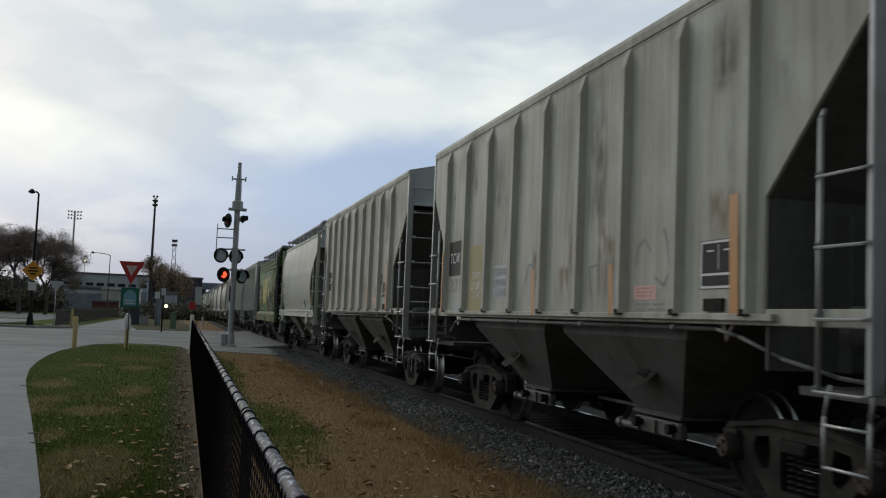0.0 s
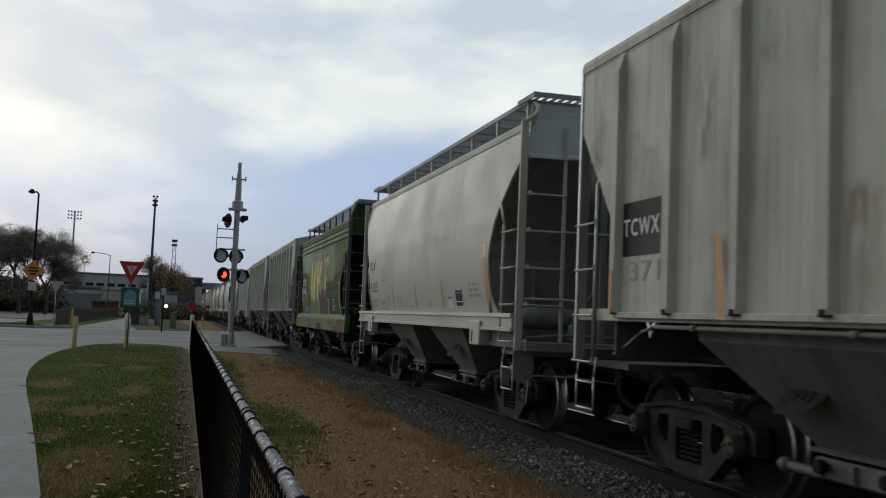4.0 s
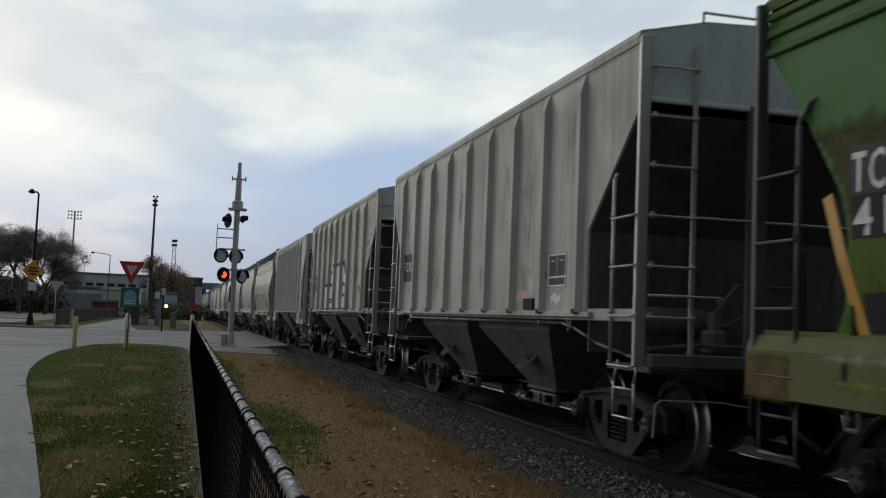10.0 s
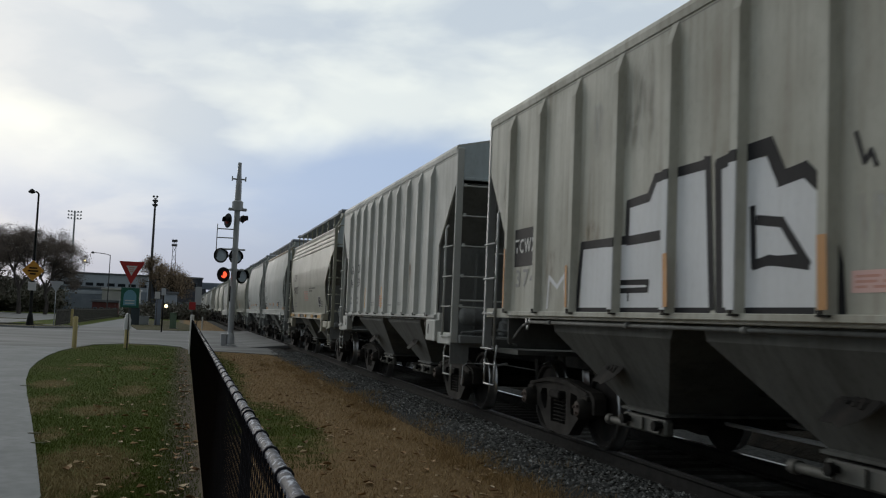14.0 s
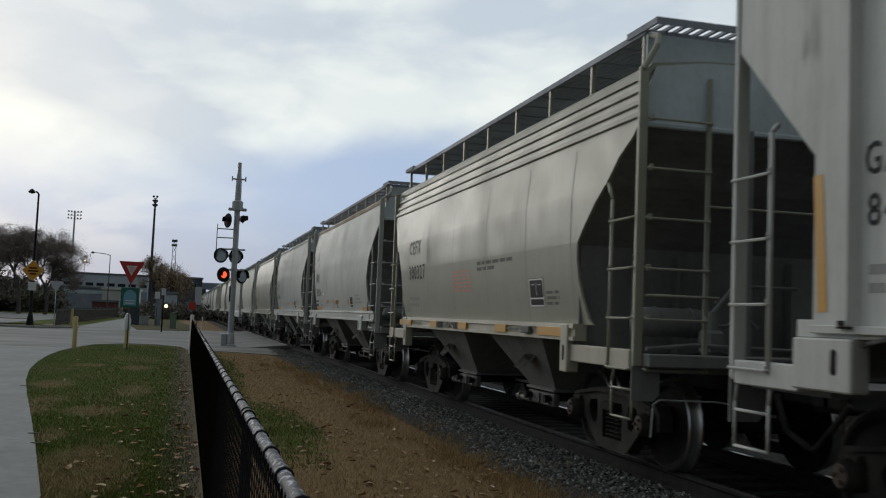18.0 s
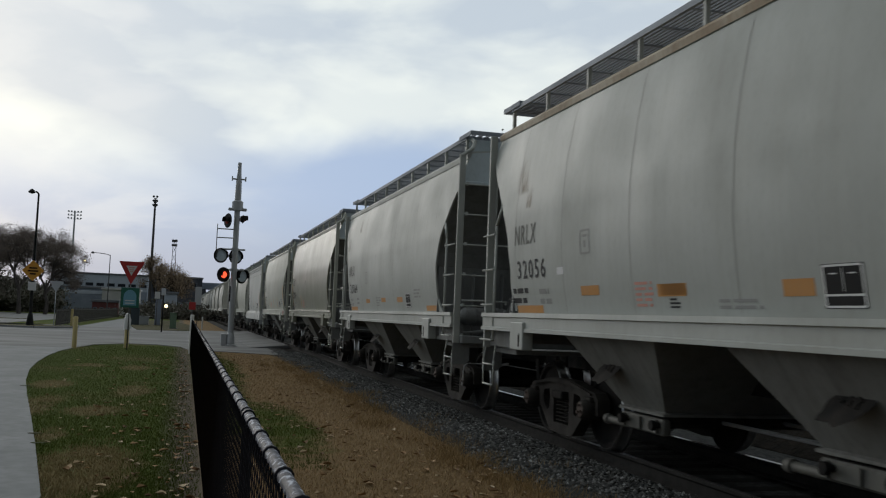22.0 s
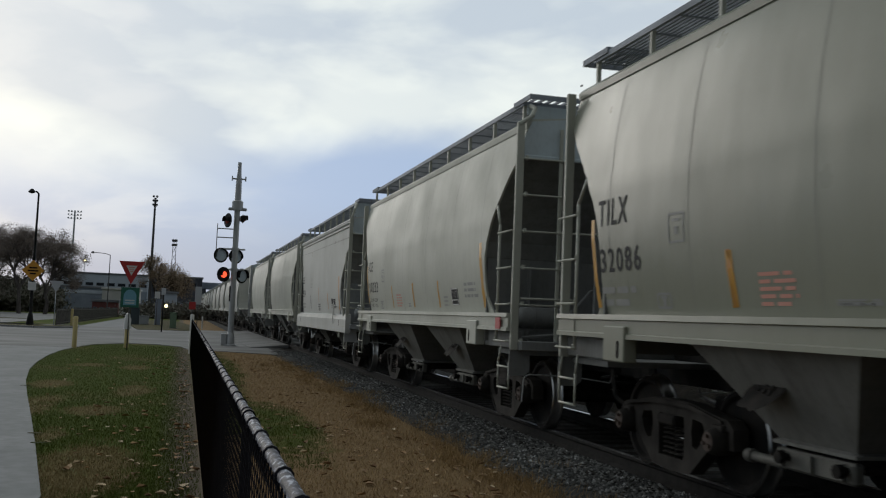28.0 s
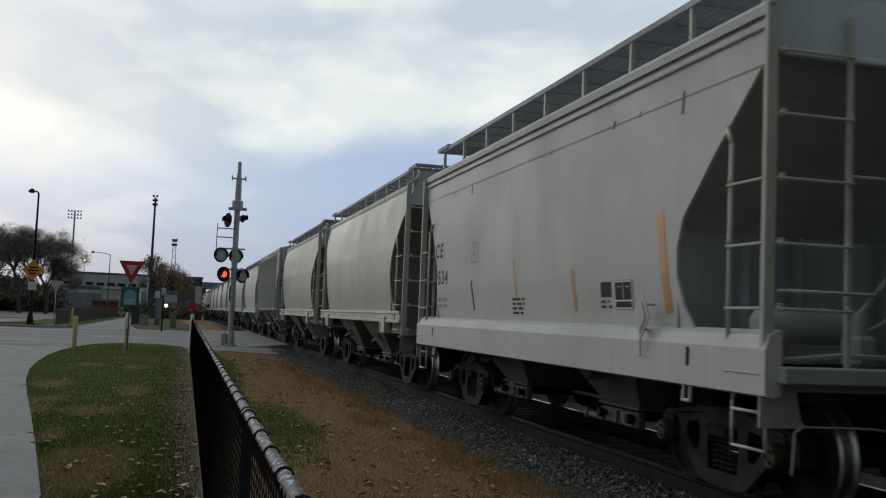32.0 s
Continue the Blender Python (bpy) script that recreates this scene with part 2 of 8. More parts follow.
def soft_stain(name, color, strength):
    """A thin stain that thins out towards its edges and breaks up with the grain below."""
    m, nt, bsdf = nodes(name, color, 0.8, 0.0, 0.1)
    at = nt.nodes.new("ShaderNodeAttribute")
    at.attribute_name = "fade"
    g = noise_tex(nt, 7.0, 5, (1, 1.6, 0.45))
    mul = nt.nodes.new("ShaderNodeMath")
    mul.operation = "MULTIPLY"
    nt.links.new(at.outputs["Fac"], mul.inputs[0])
    nt.links.new(ramp_of(nt, g, [(0.36, grey(0.0)), (0.62, grey(strength))]), mul.inputs[1])
    nt.links.new(mul.outputs[0], bsdf.inputs["Alpha"])
    return m


def soft_cover(name, stops, scale=5.0, rough=0.75):
    """A coat of paint that is full in its middle and breaks up in flakes towards its edge."""
    m, nt, bsdf = nodes(name, stops[0][1], rough, 0.0, 0.1)
    at = nt.nodes.new("ShaderNodeAttribute")
    at.attribute_name = "fade"
    nt.links.new(ramp_of(nt, noise_tex(nt, 9.0, 5, (1, 1, 0.8)), stops), bsdf.inputs["Base Color"])
    g = noise_tex(nt, scale, 6, (1, 1.4, 0.7), 0.7)
    add = nt.nodes.new("ShaderNodeMath")
    add.operation = "ADD"
    nt.links.new(at.outputs["Fac"], add.inputs[0])
    nt.links.new(ramp_of(nt, g, [(0.3, grey(0.0)), (0.7, grey(0.5))]), add.inputs[1])
    nt.links.new(ramp_of(nt, add.outputs[0], [(0.38, grey(0.0)), (1.05, grey(0.95))]), bsdf.inputs["Alpha"])
    return m


MUD_SOFT = soft_cover("brushed_brown_primer", [(0.35, (0.060, 0.052, 0.022)), (0.7, (0.095, 0.085, 0.036))])
PRIMER_SOFT = soft_cover("mottled_grey_primer", [(0.35, (0.055, 0.045, 0.040)), (0.55, (0.085, 0.070, 0.060)), (0.75, (0.16, 0.145, 0.13))])
DEEP_GREEN_SOFT = soft_cover("dark_green_overpaint", [(0.35, (0.016, 0.058, 0.026)), (0.7, (0.032, 0.080, 0.030))])
OLIVE_SOFT = soft_cover("faded_olive_paint", [(0.35, (0.085, 0.125, 0.020)), (0.7, (0.115, 0.145, 0.028))], 3.0)
BONE_SOFT = soft_cover("bare_bone_paint", [(0.35, (0.26, 0.22, 0.15)), (0.7, (0.42, 0.37, 0.28))], 7.0)
CHALK_SOFT = soft_cover("chalky_green_paint", [(0.35, (0.17, 0.22, 0.15)), (0.7, (0.28, 0.31, 0.23))], 8.0)
SILL_RUST = soft_cover("rusty_brown_sill", [(0.35, (0.085, 0.055, 0.022)), (0.7, (0.15, 0.105, 0.04))])
SILL_OLIVE = soft_cover("scraped_olive_sill", [(0.35, (0.17, 0.17, 0.05)), (0.7, (0.26, 0.25, 0.09))], 9.0)
SILL_PALE = soft_cover("scuffed_pale_green", [(0.35, (0.20, 0.25, 0.14)), (0.7, (0.34, 0.36, 0.26))], 9.0)
STAIN_RUST = soft_stain("thin_rust_wash", (0.30, 0.18, 0.08), 0.5)
STAIN_PALE = soft_stain("thin_chalk_wash", (0.58, 0.58, 0.56), 0.5)
STAIN_GRIME = soft_stain("thin_grime_wash", (0.12, 0.105, 0.085), 0.35)
STAIN = weathered("rust_stain", (0.16, 0.085, 0.045), (0.10, 0.06, 0.04), 0.5, 0.7, 0.5)
END_BLUE = weathered("bluish_grey_end_paint", (0.50, 0.57, 0.60), (0.22, 0.21, 0.19), 0.35, 0.5, 0.3)


# ---- mesh helpers ----
def box(bm, x0, x1, y0, y1, z0, z1, bevel=0.0):
    vs = [bm.verts.new((x, y, z)) for z in (z0, z1) for y in (y0, y1) for x in (x0, x1)]
    for f in ((0, 2, 3, 1), (4, 5, 7, 6), (0, 1, 5, 4), (2, 6, 7, 3), (0, 4, 6, 2), (1, 3, 7, 5)):
        bm.faces.new([vs[i] for i in f])
    if bevel:
        es = list({e for v in vs for e in v.link_edges})
        bmesh.ops.bevel(bm, geom=es, offset=bevel, segments=1, affect="EDGES", profile=0.5)


def tube(bm, p, q, r, seg=8, r2=None, caps=True):
    p, q = Vector(p), Vector(q)
    d = (q - p).normalized()
    u = d.orthogonal().normalized()
    v = d.cross(u)
    rings = []
    for c, rr in ((p, r), (q, r if r2 is None else r2)):
        rings.append([bm.verts.new(c + (u * math.cos(2 * math.pi * i / seg) + v * math.sin(2 * math.pi * i / seg)) * rr) for i in range(seg)])
    for i in range(seg):
        j = (i + 1) % seg
        f = bm.faces.new((rings[0][i], rings[0][j], rings[1][j], rings[1][i]))
        f.smooth = seg > 6
    if caps:
        bm.faces.new(rings[0][::-1])
        bm.faces.new(rings[1])


def pipe(bm, pts, r, seg=7):
    for p, q in zip(pts, pts[1:]):
        tube(bm, p, q, r, seg)


def plate(bm, pts, thick):
    """A plate from a loop of points, thickened along its normal."""
    a = [Vector(p) for p in pts]
    nrm = Vector((0, 0, 0))
    for i in range(len(a)):
        nrm += (a[i] - a[0]).cross(a[(i + 1) % len(a)] - a[0])
    nrm.normalize()
    lo = [bm.verts.new(p) for p in a]
    hi = [bm.verts.new(p + nrm * thick) for p in a]
    bm.faces.new(lo[::-1])
    bm.faces.new(hi)
    for i in range(len(a)):
        j = (i + 1) % len(a)
        bm.faces.new((lo[i], lo[j], hi[j], hi[i]))


def sweep(bm, section, y0, y1, closed=True, steps=1):
    """Pushes a section of (x, z) points along y."""
    rings = [[bm.verts.new((x, y0 + (y1 - y0) * k / steps, z)) for x, z in section] for k in range(steps + 1)]
    n = len(section)
    for ra, rb in zip(rings, rings[1:]):
        for i in range(n if closed else n - 1):
            j = (i + 1) % n
            bm.faces.new((ra[i], ra[j], rb[j], rb[i]))
    if closed:
        bm.faces.new(rings[0][::-1])
        bm.faces.new(rings[-1])


def lathe(bm, profile, axis, center, seg=20, smooth=True):
    """Turns (radius, along) points about an axis through center."""
    c = Vector(center)
    ax = {"x": Vector((1, 0, 0)), "y": Vector((0, 1, 0)), "z": Vector((0, 0, 1))}[axis]
    u = {"x": Vector((0, 1, 0)), "y": Vector((0, 0, 1)), "z": Vector((1, 0, 0))}[axis]
    v = ax.cross(u)
    rings = [[bm.verts.new(c + ax * h + (u * math.cos(2 * math.pi * i / seg) + v * math.sin(2 * math.pi * i / seg)) * max(r, 0.0005)) for i in range(seg)] for r, h in profile]
    for ra, rb in zip(rings, rings[1:]):
        for i in range(seg):
            j = (i + 1) % seg
            bm.faces.new((ra[i], ra[j], rb[j], rb[i])).smooth = smooth
    bm.faces.new(rings[0][::-1])
    bm.faces.new(rings[-1])


def data_of(name, bm, *mats):
    bmesh.ops.recalc_face_normals(bm, faces=bm.faces)
    for e in bm.edges:
        if len(e.link_faces) == 2 and e.calc_face_angle(0) > 0.7:
            e.smooth = False
    me = bpy.data.meshes.new(name)
    bm.to_mesh(me)
    bm.free()
    for m in mats:
        me.materials.append(m)
    return me


def part(name, bm, material, parent, label=""):
    ob = new(name, data_of(name, bm, material))
    ob.parent = parent
    return tagged(ob, label)


def share(name, mesh, parent, m=None):
    ob = new(name, mesh)
    ob.parent = parent
    if m is not None:
        ob.matrix_basis = m
    return ob


def thing(name, label, category, m=None, group="", kind=""):
    ob = new(name)
    if m is not None:
        ob.matrix_basis = m
    return tagged(ob, label, category, group, kind)


def solid(name, bm, material, label, category="", group="", kind="", m=None):
    ob = new(name, data_of(name, bm, material))
    if m is not None:
        ob.matrix_basis = m
    return tagged(ob, label, category, group, kind)

# ---- the train: shapes shared by all cars ----
CACHE = {}


def cached(key, build):
    if key not in CACHE:
        CACHE[key] = build()
    return CACHE[key]


def interp(z, table):
    """table: (z, value) from high z to low z."""
    if z >= table[0][0]:
        return table[0][1]
    for (za, va), (zb, vb) in zip(table, table[1:]):
        if z >= zb:
            return va + (vb - va) * (za - z) / (za - zb)
    return table[-1][1]


RIB_STYLE = dict(kind="rib", length=12.85, top=4.19, roof=4.42, bottom=1.53, post=1.0, ribs=(2.28, 1.075, 9),
                 edge=[(3.45, 0.0), (2.40, 1.10), (1.53, 1.10)], rear=0.76, lip=0.14, climb=(1.06, 2.86, 0.0, 2.92), corner=(1.49, 1.60), stile=1.03, prof=[(4.3, 1.59), (1.5, 1.59)])
RIB_STYLE_B = dict(kind="rib", length=12.60, top=4.12, roof=4.34, bottom=1.46, post=0.85, ribs=(2.28, 0.905, 10),
                   edge=[(3.55, 0.0), (2.62, 0.94), (1.5, 0.94)], lip=0.1, climb=(1.16, 2.86, 0.0, 2.92), corner=(1.49, 1.60), stile=1.01, step=True, prof=[(4.3, 1.59), (1.4, 1.59)])
ROUND_STYLE = dict(kind="round", bar=0.010, length=12.55, top=4.02, roof=4.14, bottom=1.52, post=0.85,
                   edge=[(3.58, 0.0), (3.19, 0.43), (2.91, 0.71), (2.71, 0.88), (2.51, 1.01), (2.30, 1.08), (2.09, 1.11), (1.75, 1.09), (1.63, 0.99), (1.52, 0.86)], rear=0.93, climb=(1.18, 2.70, 0.19, 2.97), corner=(1.475, 1.575), stile=0.97,
                   prof=[(4.15, 1.36), (4.02, 1.40), (3.75, 1.48), (3.3, 1.56), (2.8, 1.61), (2.3, 1.61), (1.9, 1.57), (1.5, 1.50)])
FLAT_STYLE = dict(kind="deep", bar=0.008, length=12.40, top=3.86, roof=3.99, bottom=1.42, post=1.0,
                  edge=[(3.50, 0.0), (2.86, 0.72), (2.35, 1.24), (2.1, 1.34), (1.85, 1.34), (1.6, 1.25), (1.42, 1.10)], rear=0.70, climb=(1.13, 2.86, 0.10, 3.0), corner=(1.54, 1.632), stile=0.94,
                  prof=[(4.0, 1.54), (3.4, 1.56), (2.4, 1.58), (1.9, 1.57), (1.4, 1.52)])
BAND_STYLE = dict(kind="band", bar=0.018, rear=0.68, length=12.62, top=3.90, roof=4.04, bottom=1.42, post=0.90,
                  edge=[(3.36, 0.0), (3.24, 0.10), (3.07, 0.38), (2.84, 0.60), (2.67, 0.86), (2.46, 1.12), (2.29, 1.30), (2.1, 1.34), (1.9, 1.33), (1.69, 1.27), (1.48, 1.16), (1.42, 1.08)], beads=(3.43, 3.56, 3.70), climb=(1.04, 2.66, 0.14, 2.84), corner=(1.495, 1.585), stile=0.86,
                  prof=[(4.05, 1.42), (3.9, 1.44), (3.4, 1.55), (2.8, 1.61), (2.3, 1.61), (1.9, 1.57), (1.4, 1.50)])


def side_mesh(st, sign, mat):
    """One side sheet: a thick shell that follows the profile and the cut-away ends."""
    bm = bmesh.new()
    zs = sorted({st["top"], st["bottom"], *[z for z, _ in st["edge"] if st["bottom"] < z < st["top"]],
                 *[z for z, _ in st["prof"] if st["bottom"] < z < st["top"]]}, reverse=True)
    half = st["length"] / 2 - st["post"]
    cols = 9
    shells = []
    for off in (0.0, -0.03):
        rows = []
        for z in zs:
            e = interp(z, st["edge"])
            x = interp(z, st["prof"]) + off
            rows.append([bm.verts.new((sign * x, -half + e + (2 * half - e - e * st.get("rear", 1.0)) * k / cols, z)) for k in range(cols + 1)])
        shells.append(rows)
        for ra, rb in zip(rows, rows[1:]):
            for k in range(cols):
                f = bm.faces.new((ra[k], ra[k + 1], rb[k + 1], rb[k]))
                f.smooth = st["kind"] != "rib"
    a, b = shells
    for k in range(cols):
        bm.faces.new((a[0][k], a[0][k + 1], b[0][k + 1], b[0][k]))
        bm.faces.new((a[-1][k], a[-1][k + 1], b[-1][k + 1], b[-1][k]))
    for i in range(len(zs) - 1):
        bm.faces.new((a[i][0], a[i + 1][0], b[i + 1][0], b[i][0]))
        bm.faces.new((a[i][-1], a[i + 1][-1], b[i + 1][-1], b[i][-1]))
    return data_of("side_sheet", bm, mat)


def slope_mesh(st, mat, share_of=1.0):
    """The end slope sheet, front end; it follows the cut of the sides, then falls to the hopper."""
    bm = bmesh.new()
    half = st["length"] / 2 - st["post"]
    zs = [z for z, _ in st["edge"] if z > 2.2]
    rows = [(z, -half + share_of * interp(z, st["edge"]) + 0.02, interp(z, st["prof"]) - 0.035) for z in zs]
    z0, y0, x0 = rows[-1]
    rows += [(1.75, 0.5 * y0 - 1.5, 1.5), (1.28, -2.85, 1.42)]
    ring = []
    for z, y, x in rows:
        ring.append([bm.verts.new((-x, y, z)), bm.verts.new((x, y, z)), bm.verts.new((x, y + 0.03, z + 0.02)), bm.verts.new((-x, y + 0.03, z + 0.02))])
    for ra, rb in zip(ring, ring[1:]):
        for i in range(4):
            j = (i + 1) % 4
            bm.faces.new((ra[i], ra[j], rb[j], rb[i]))
    bm.faces.new(ring[0])
    bm.faces.new(ring[-1][::-1])
    return data_of("slope_sheet", bm, mat)


def bay_mesh(st, mat):
    """One hopper bay: four sloping sheets that narrow to the outlet, with stiffened corners."""
    bm = bmesh.new()
    half = 1.37 if st["kind"] == "rib" else 1.10
    rings = []
    for z, a, b in ((st["bottom"] + 0.02, 1.50, half + 0.12), (1.33, 1.50, half), (0.60, 1.02, 0.46), (0.585, 1.06, 0.50), (0.56, 1.06, 0.50)):
        rings.append([bm.verts.new((x, y, z)) for x, y in ((-a, -b), (a, -b), (a, b), (-a, b))])
    for ra, rb in zip(rings, rings[1:]):
        for i in range(4):
            j = (i + 1) % 4
            bm.faces.new((ra[i], ra[j], rb[j], rb[i]))
    bm.faces.new(rings[0][::-1])
    bm.faces.new(rings[-1])
    return data_of("hopper_bay", bm, mat)


def gate_mesh():
    bm = bmesh.new()
    box(bm, -0.94, 0.94, -0.40, 0.40, 0.44, 0.556, 0.01)
    for y in (-0.4, 0.3):
        tube(bm, (-1.12, y, 0.47), (1.12, y, 0.47), 0.028, 8)
        tube(bm, (-1.15, y, 0.47), (-1.10, y, 0.47), 0.05, 8)
        tube(bm, (1.10, y, 0.47), (1.15, y, 0.47), 0.05, 8)
    return data_of("outlet_gate", bm, SOOT_SHADE)


def outlet_tube_mesh():
    """The dusty outlet trough under a bay's near side, with a capped tube along the car."""
    bm = bmesh.new()
    box(bm, -1.05, -0.955, -0.47, 0.47, 0.37, 0.53, 0.02)
    for y in (-0.36, 0.0, 0.36):
        box(bm, -1.08, -1.052, y - 0.02, y + 0.02, 0.39, 0.52, 0.006)
    tube(bm, (-1.0, 0.45, 0.40), (-1.0, 0.86, 0.40), 0.042, 10)
    tube(bm, (-1.0, 0.84, 0.40), (-1.0, 0.92, 0.40), 0.058, 12)
    return data_of("outlet_tube", bm, TUBE_STEEL)


def handle_mesh():
    """The operating bracket on a bay's slope side."""
    bm = bmesh.new()
    for k in range(3):
        box(bm, -0.016, 0.012, -0.10 + 0.08 * k, -0.06 + 0.08 * k, -0.07 + 0.015 * k, 0.05 - 0.02 * k, 0.006)
    box(bm, -0.012, 0.014, -0.12, 0.14, -0.018, 0.012, 0.006)
    # a greasy dark blot on the sheet round it
    rng = random.Random(3)
    plate(bm, [(-0.004, 0.26 * math.cos(q) * rng.uniform(0.8, 1.15), -0.02 + 0.17 * math.sin(q) * rng.uniform(0.8, 1.15) - 0.10 * math.cos(q)) for q in [2 * math.pi * k / 22 for k in range(22)]], 0.003)
    return data_of("gate_bracket", bm, SOOT_SHADE)


def wheel_mesh():
    bm = bmesh.new()
    prof = [(0.10, 0.0), (0.20, 0.02), (0.37, 0.035), (0.40, 0.0), (0.440, 0.0), (0.456, 0.014), (0.458, 0.10), (0.470, 0.115), (0.484, 0.125), (0.484, 0.14), (0.43, 0.145), (0.40, 0.12), (0.2, 0.11), (0.10, 0.15)]
    lathe(bm, prof, "x", (0, 0, 0), 28)
    bm.faces.ensure_lookup_table()
    for f in bm.faces:
        r = [math.hypot(v.co.y, v.co.z) for v in f.verts]
        if len(r) == 4 and min(r) > 0.435:
            f.material_index = 1
    return data_of("wheel", bm, WHEEL_STEEL, BRIGHT_STEEL)


def axle_mesh():
    bm = bmesh.new()
    lathe(bm, [(0.07, -1.0), (0.07, -0.86), (0.1, -0.8), (0.085, -0.6), (0.08, 0.0), (0.085, 0.6), (0.1, 0.8), (0.07, 0.86), (0.07, 1.0)], "x", (0, 0, 0), 12)
    return data_of("axle", bm, SOOT_SHADE)


def cap_mesh():
    bm = bmesh.new()
    lathe(bm, [(0.118, 0.12), (0.122, 0.0), (0.125, -0.02), (0.118, -0.05), (0.105, -0.1), (0.085, -0.12), (0.03, -0.125)], "x", (0, 0, 0), 16)
    for k in range(3):
        a = 2 * math.pi * k / 3
        tube(bm, (-0.11, 0.05 * math.cos(a), 0.05 * math.sin(a)), (-0.145, 0.05 * math.cos(a), 0.05 * math.sin(a)), 0.018, 6)
    for f in bm.faces:
        if all(v.co.x < -0.09 and math.hypot(v.co.y, v.co.z) < 0.1 for v in f.verts):
            f.material_index = 1
    return data_of("bearing_cap", bm, TRUCK_STEEL, CAP_BROWN)


def frame_mesh(sign):
    """One cast side frame: an arched casting with jaws over the bearings, two side windows and the spring window."""
    half = [(0.0, 0.75), (0.36, 0.74), (0.74, 0.68), (1.0, 0.65), (1.09, 0.58), (1.10, 0.40), (1.03, 0.40), (1.02, 0.56), (0.77, 0.56), (0.76, 0.37), (0.68, 0.35), (0.36, 0.09), (0.0, 0.07)]
    outer = half + [(-y, z) for y, z in half[-2:0:-1]]
    holes = [[(s * 0.40, 0.60), (s * 0.58, 0.58), (s * 0.62, 0.51), (s * 0.58, 0.42), (s * 0.48, 0.33), (s * 0.40, 0.35), (s * 0.38, 0.48)] for s in (-1, 1)]
    holes.append([(-0.23, 0.60), (0.23, 0.60), (0.25, 0.48), (0.24, 0.20), (-0.24, 0.20), (-0.25, 0.48)])
    bm = bmesh.new()
    loops = []
    for loop in [outer] + holes:
        vs = [bm.verts.new((0.0, y, z)) for y, z in loop]
        loops.append(vs)
        for i in range(len(vs)):
            bm.edges.new((vs[i], vs[(i + 1) % len(vs)]))
    bmesh.ops.triangle_fill(bm, edges=bm.edges[:], use_beauty=True, normal=(1, 0, 0))
    face = bm.faces[:]
    out = bmesh.ops.extrude_face_region(bm, geom=face)
    for v in [g for g in out["geom"] if isinstance(g, bmesh.types.BMVert)]:
        v.co.x += 0.15
    for v in bm.verts:
        v.co.x += 0.90
        v.co.x *= sign
    # raised rim along the top chord and lips under the jaws
    xa, xb = sorted((sign * 1.05, sign * 1.085))
    plate(bm, [(xa, y, z) for y, z in ((-0.95, 0.615), (-0.36, 0.69), (0.36, 0.69), (0.95, 0.615), (0.95, 0.64), (0.36, 0.735), (-0.36, 0.735), (-0.95, 0.64))], 0.02)
    for s in (-1, 1):
        a, b = sorted((s * 0.80, s * 0.98))
        box(bm, sorted((sign * 0.92, sign * 1.10))[0], sorted((sign * 0.92, sign * 1.10))[1], a, b, 0.545, 0.60, 0.01)
    return data_of("side_frame", bm, TRUCK_STEEL)


def spring_mesh():
    bm = bmesh.new()
    for k in range(6):
        lathe(bm, [(0.045, -0.012), (0.062, 0.0), (0.045, 0.012)], "z", (0, 0, 0.235 + 0.045 * k), 10)
    return data_of("coil_spring", bm, TRUCK_STEEL)


def bolster_mesh():
    bm = bmesh.new()
    box(bm, -1.12, 1.12, -0.17, 0.17, 0.50, 0.60, 0.02)
    box(bm, -0.5, 0.5, -0.17, 0.17, 0.40, 0.78, 0.03)
    for s in (-1, 1):
        box(bm, -0.7, 0.7, s * 0.42 - 0.03, s * 0.42 + 0.03, 0.33, 0.40, 0.01)
        tube(bm, (-0.7, s * 0.42, 0.36), (0, s * 0.3, 0.42), 0.025, 6)
        tube(bm, (0.7, s * 0.42, 0.36), (0, s * 0.3, 0.42), 0.025, 6)
    return data_of("bolster", bm, SOOT_SHADE)


def add_truck(car, y, spin_list, detailed):
    for s in (-1, 1):
        fr = share("side_frame", cached(("frame", s), lambda: frame_mesh(s)), car, pose(0, y, 0))
        if detailed and s < 0:
            for dy in (-0.12, 0.0, 0.12):
                share("coil_spring", cached("spring", spring_mesh), fr, pose(s * 1.0, dy, 0))
    share("bolster", cached("bolster", bolster_mesh), car, pose(0, y, 0))
    for dy in (-0.889, 0.889):
        ax = share("wheelset", cached("axle", axle_mesh), car, pose(0, y + dy, 0.457))
        share("wheel", cached("wheel", wheel_mesh), ax, pose(-0.86, 0, 0))
        share("wheel", cached("wheel", wheel_mesh), ax, pose(0.86, 0, 0, 0, 0, 180))
        if detailed:
            share("bearing_cap", cached("cap", cap_mesh), ax, pose(-1.06, 0, 0))
            spin_list.append((ax, y + dy))


def coupler_mesh(length):
    bm = bmesh.new()
    h = length / 2
    for s in (-1, 1):
        ya, yb = sorted((s * (h - 0.05), s * (h - 0.75)))
        box(bm, -0.08, 0.08, ya, yb, 0.78, 0.95, 0.02)
        yc, yd = sorted((s * (h + 0.10), s * (h - 0.22)))
        box(bm, -0.16, 0.13, yc, yd, 0.74, 1.02, 0.05)
        pipe(bm, [(-0.3, s * (h - 0.5), 0.85), (-0.36, s * (h - 0.25), 0.55), (-0.28, s * h, 0.42)], 0.03, 7)
    box(bm, -0.2, 0.2, -h + 0.7, h - 0.7, 0.80, 1.16, 0.01)
    return data_of("centre_sill", bm, SOOT_SHADE)


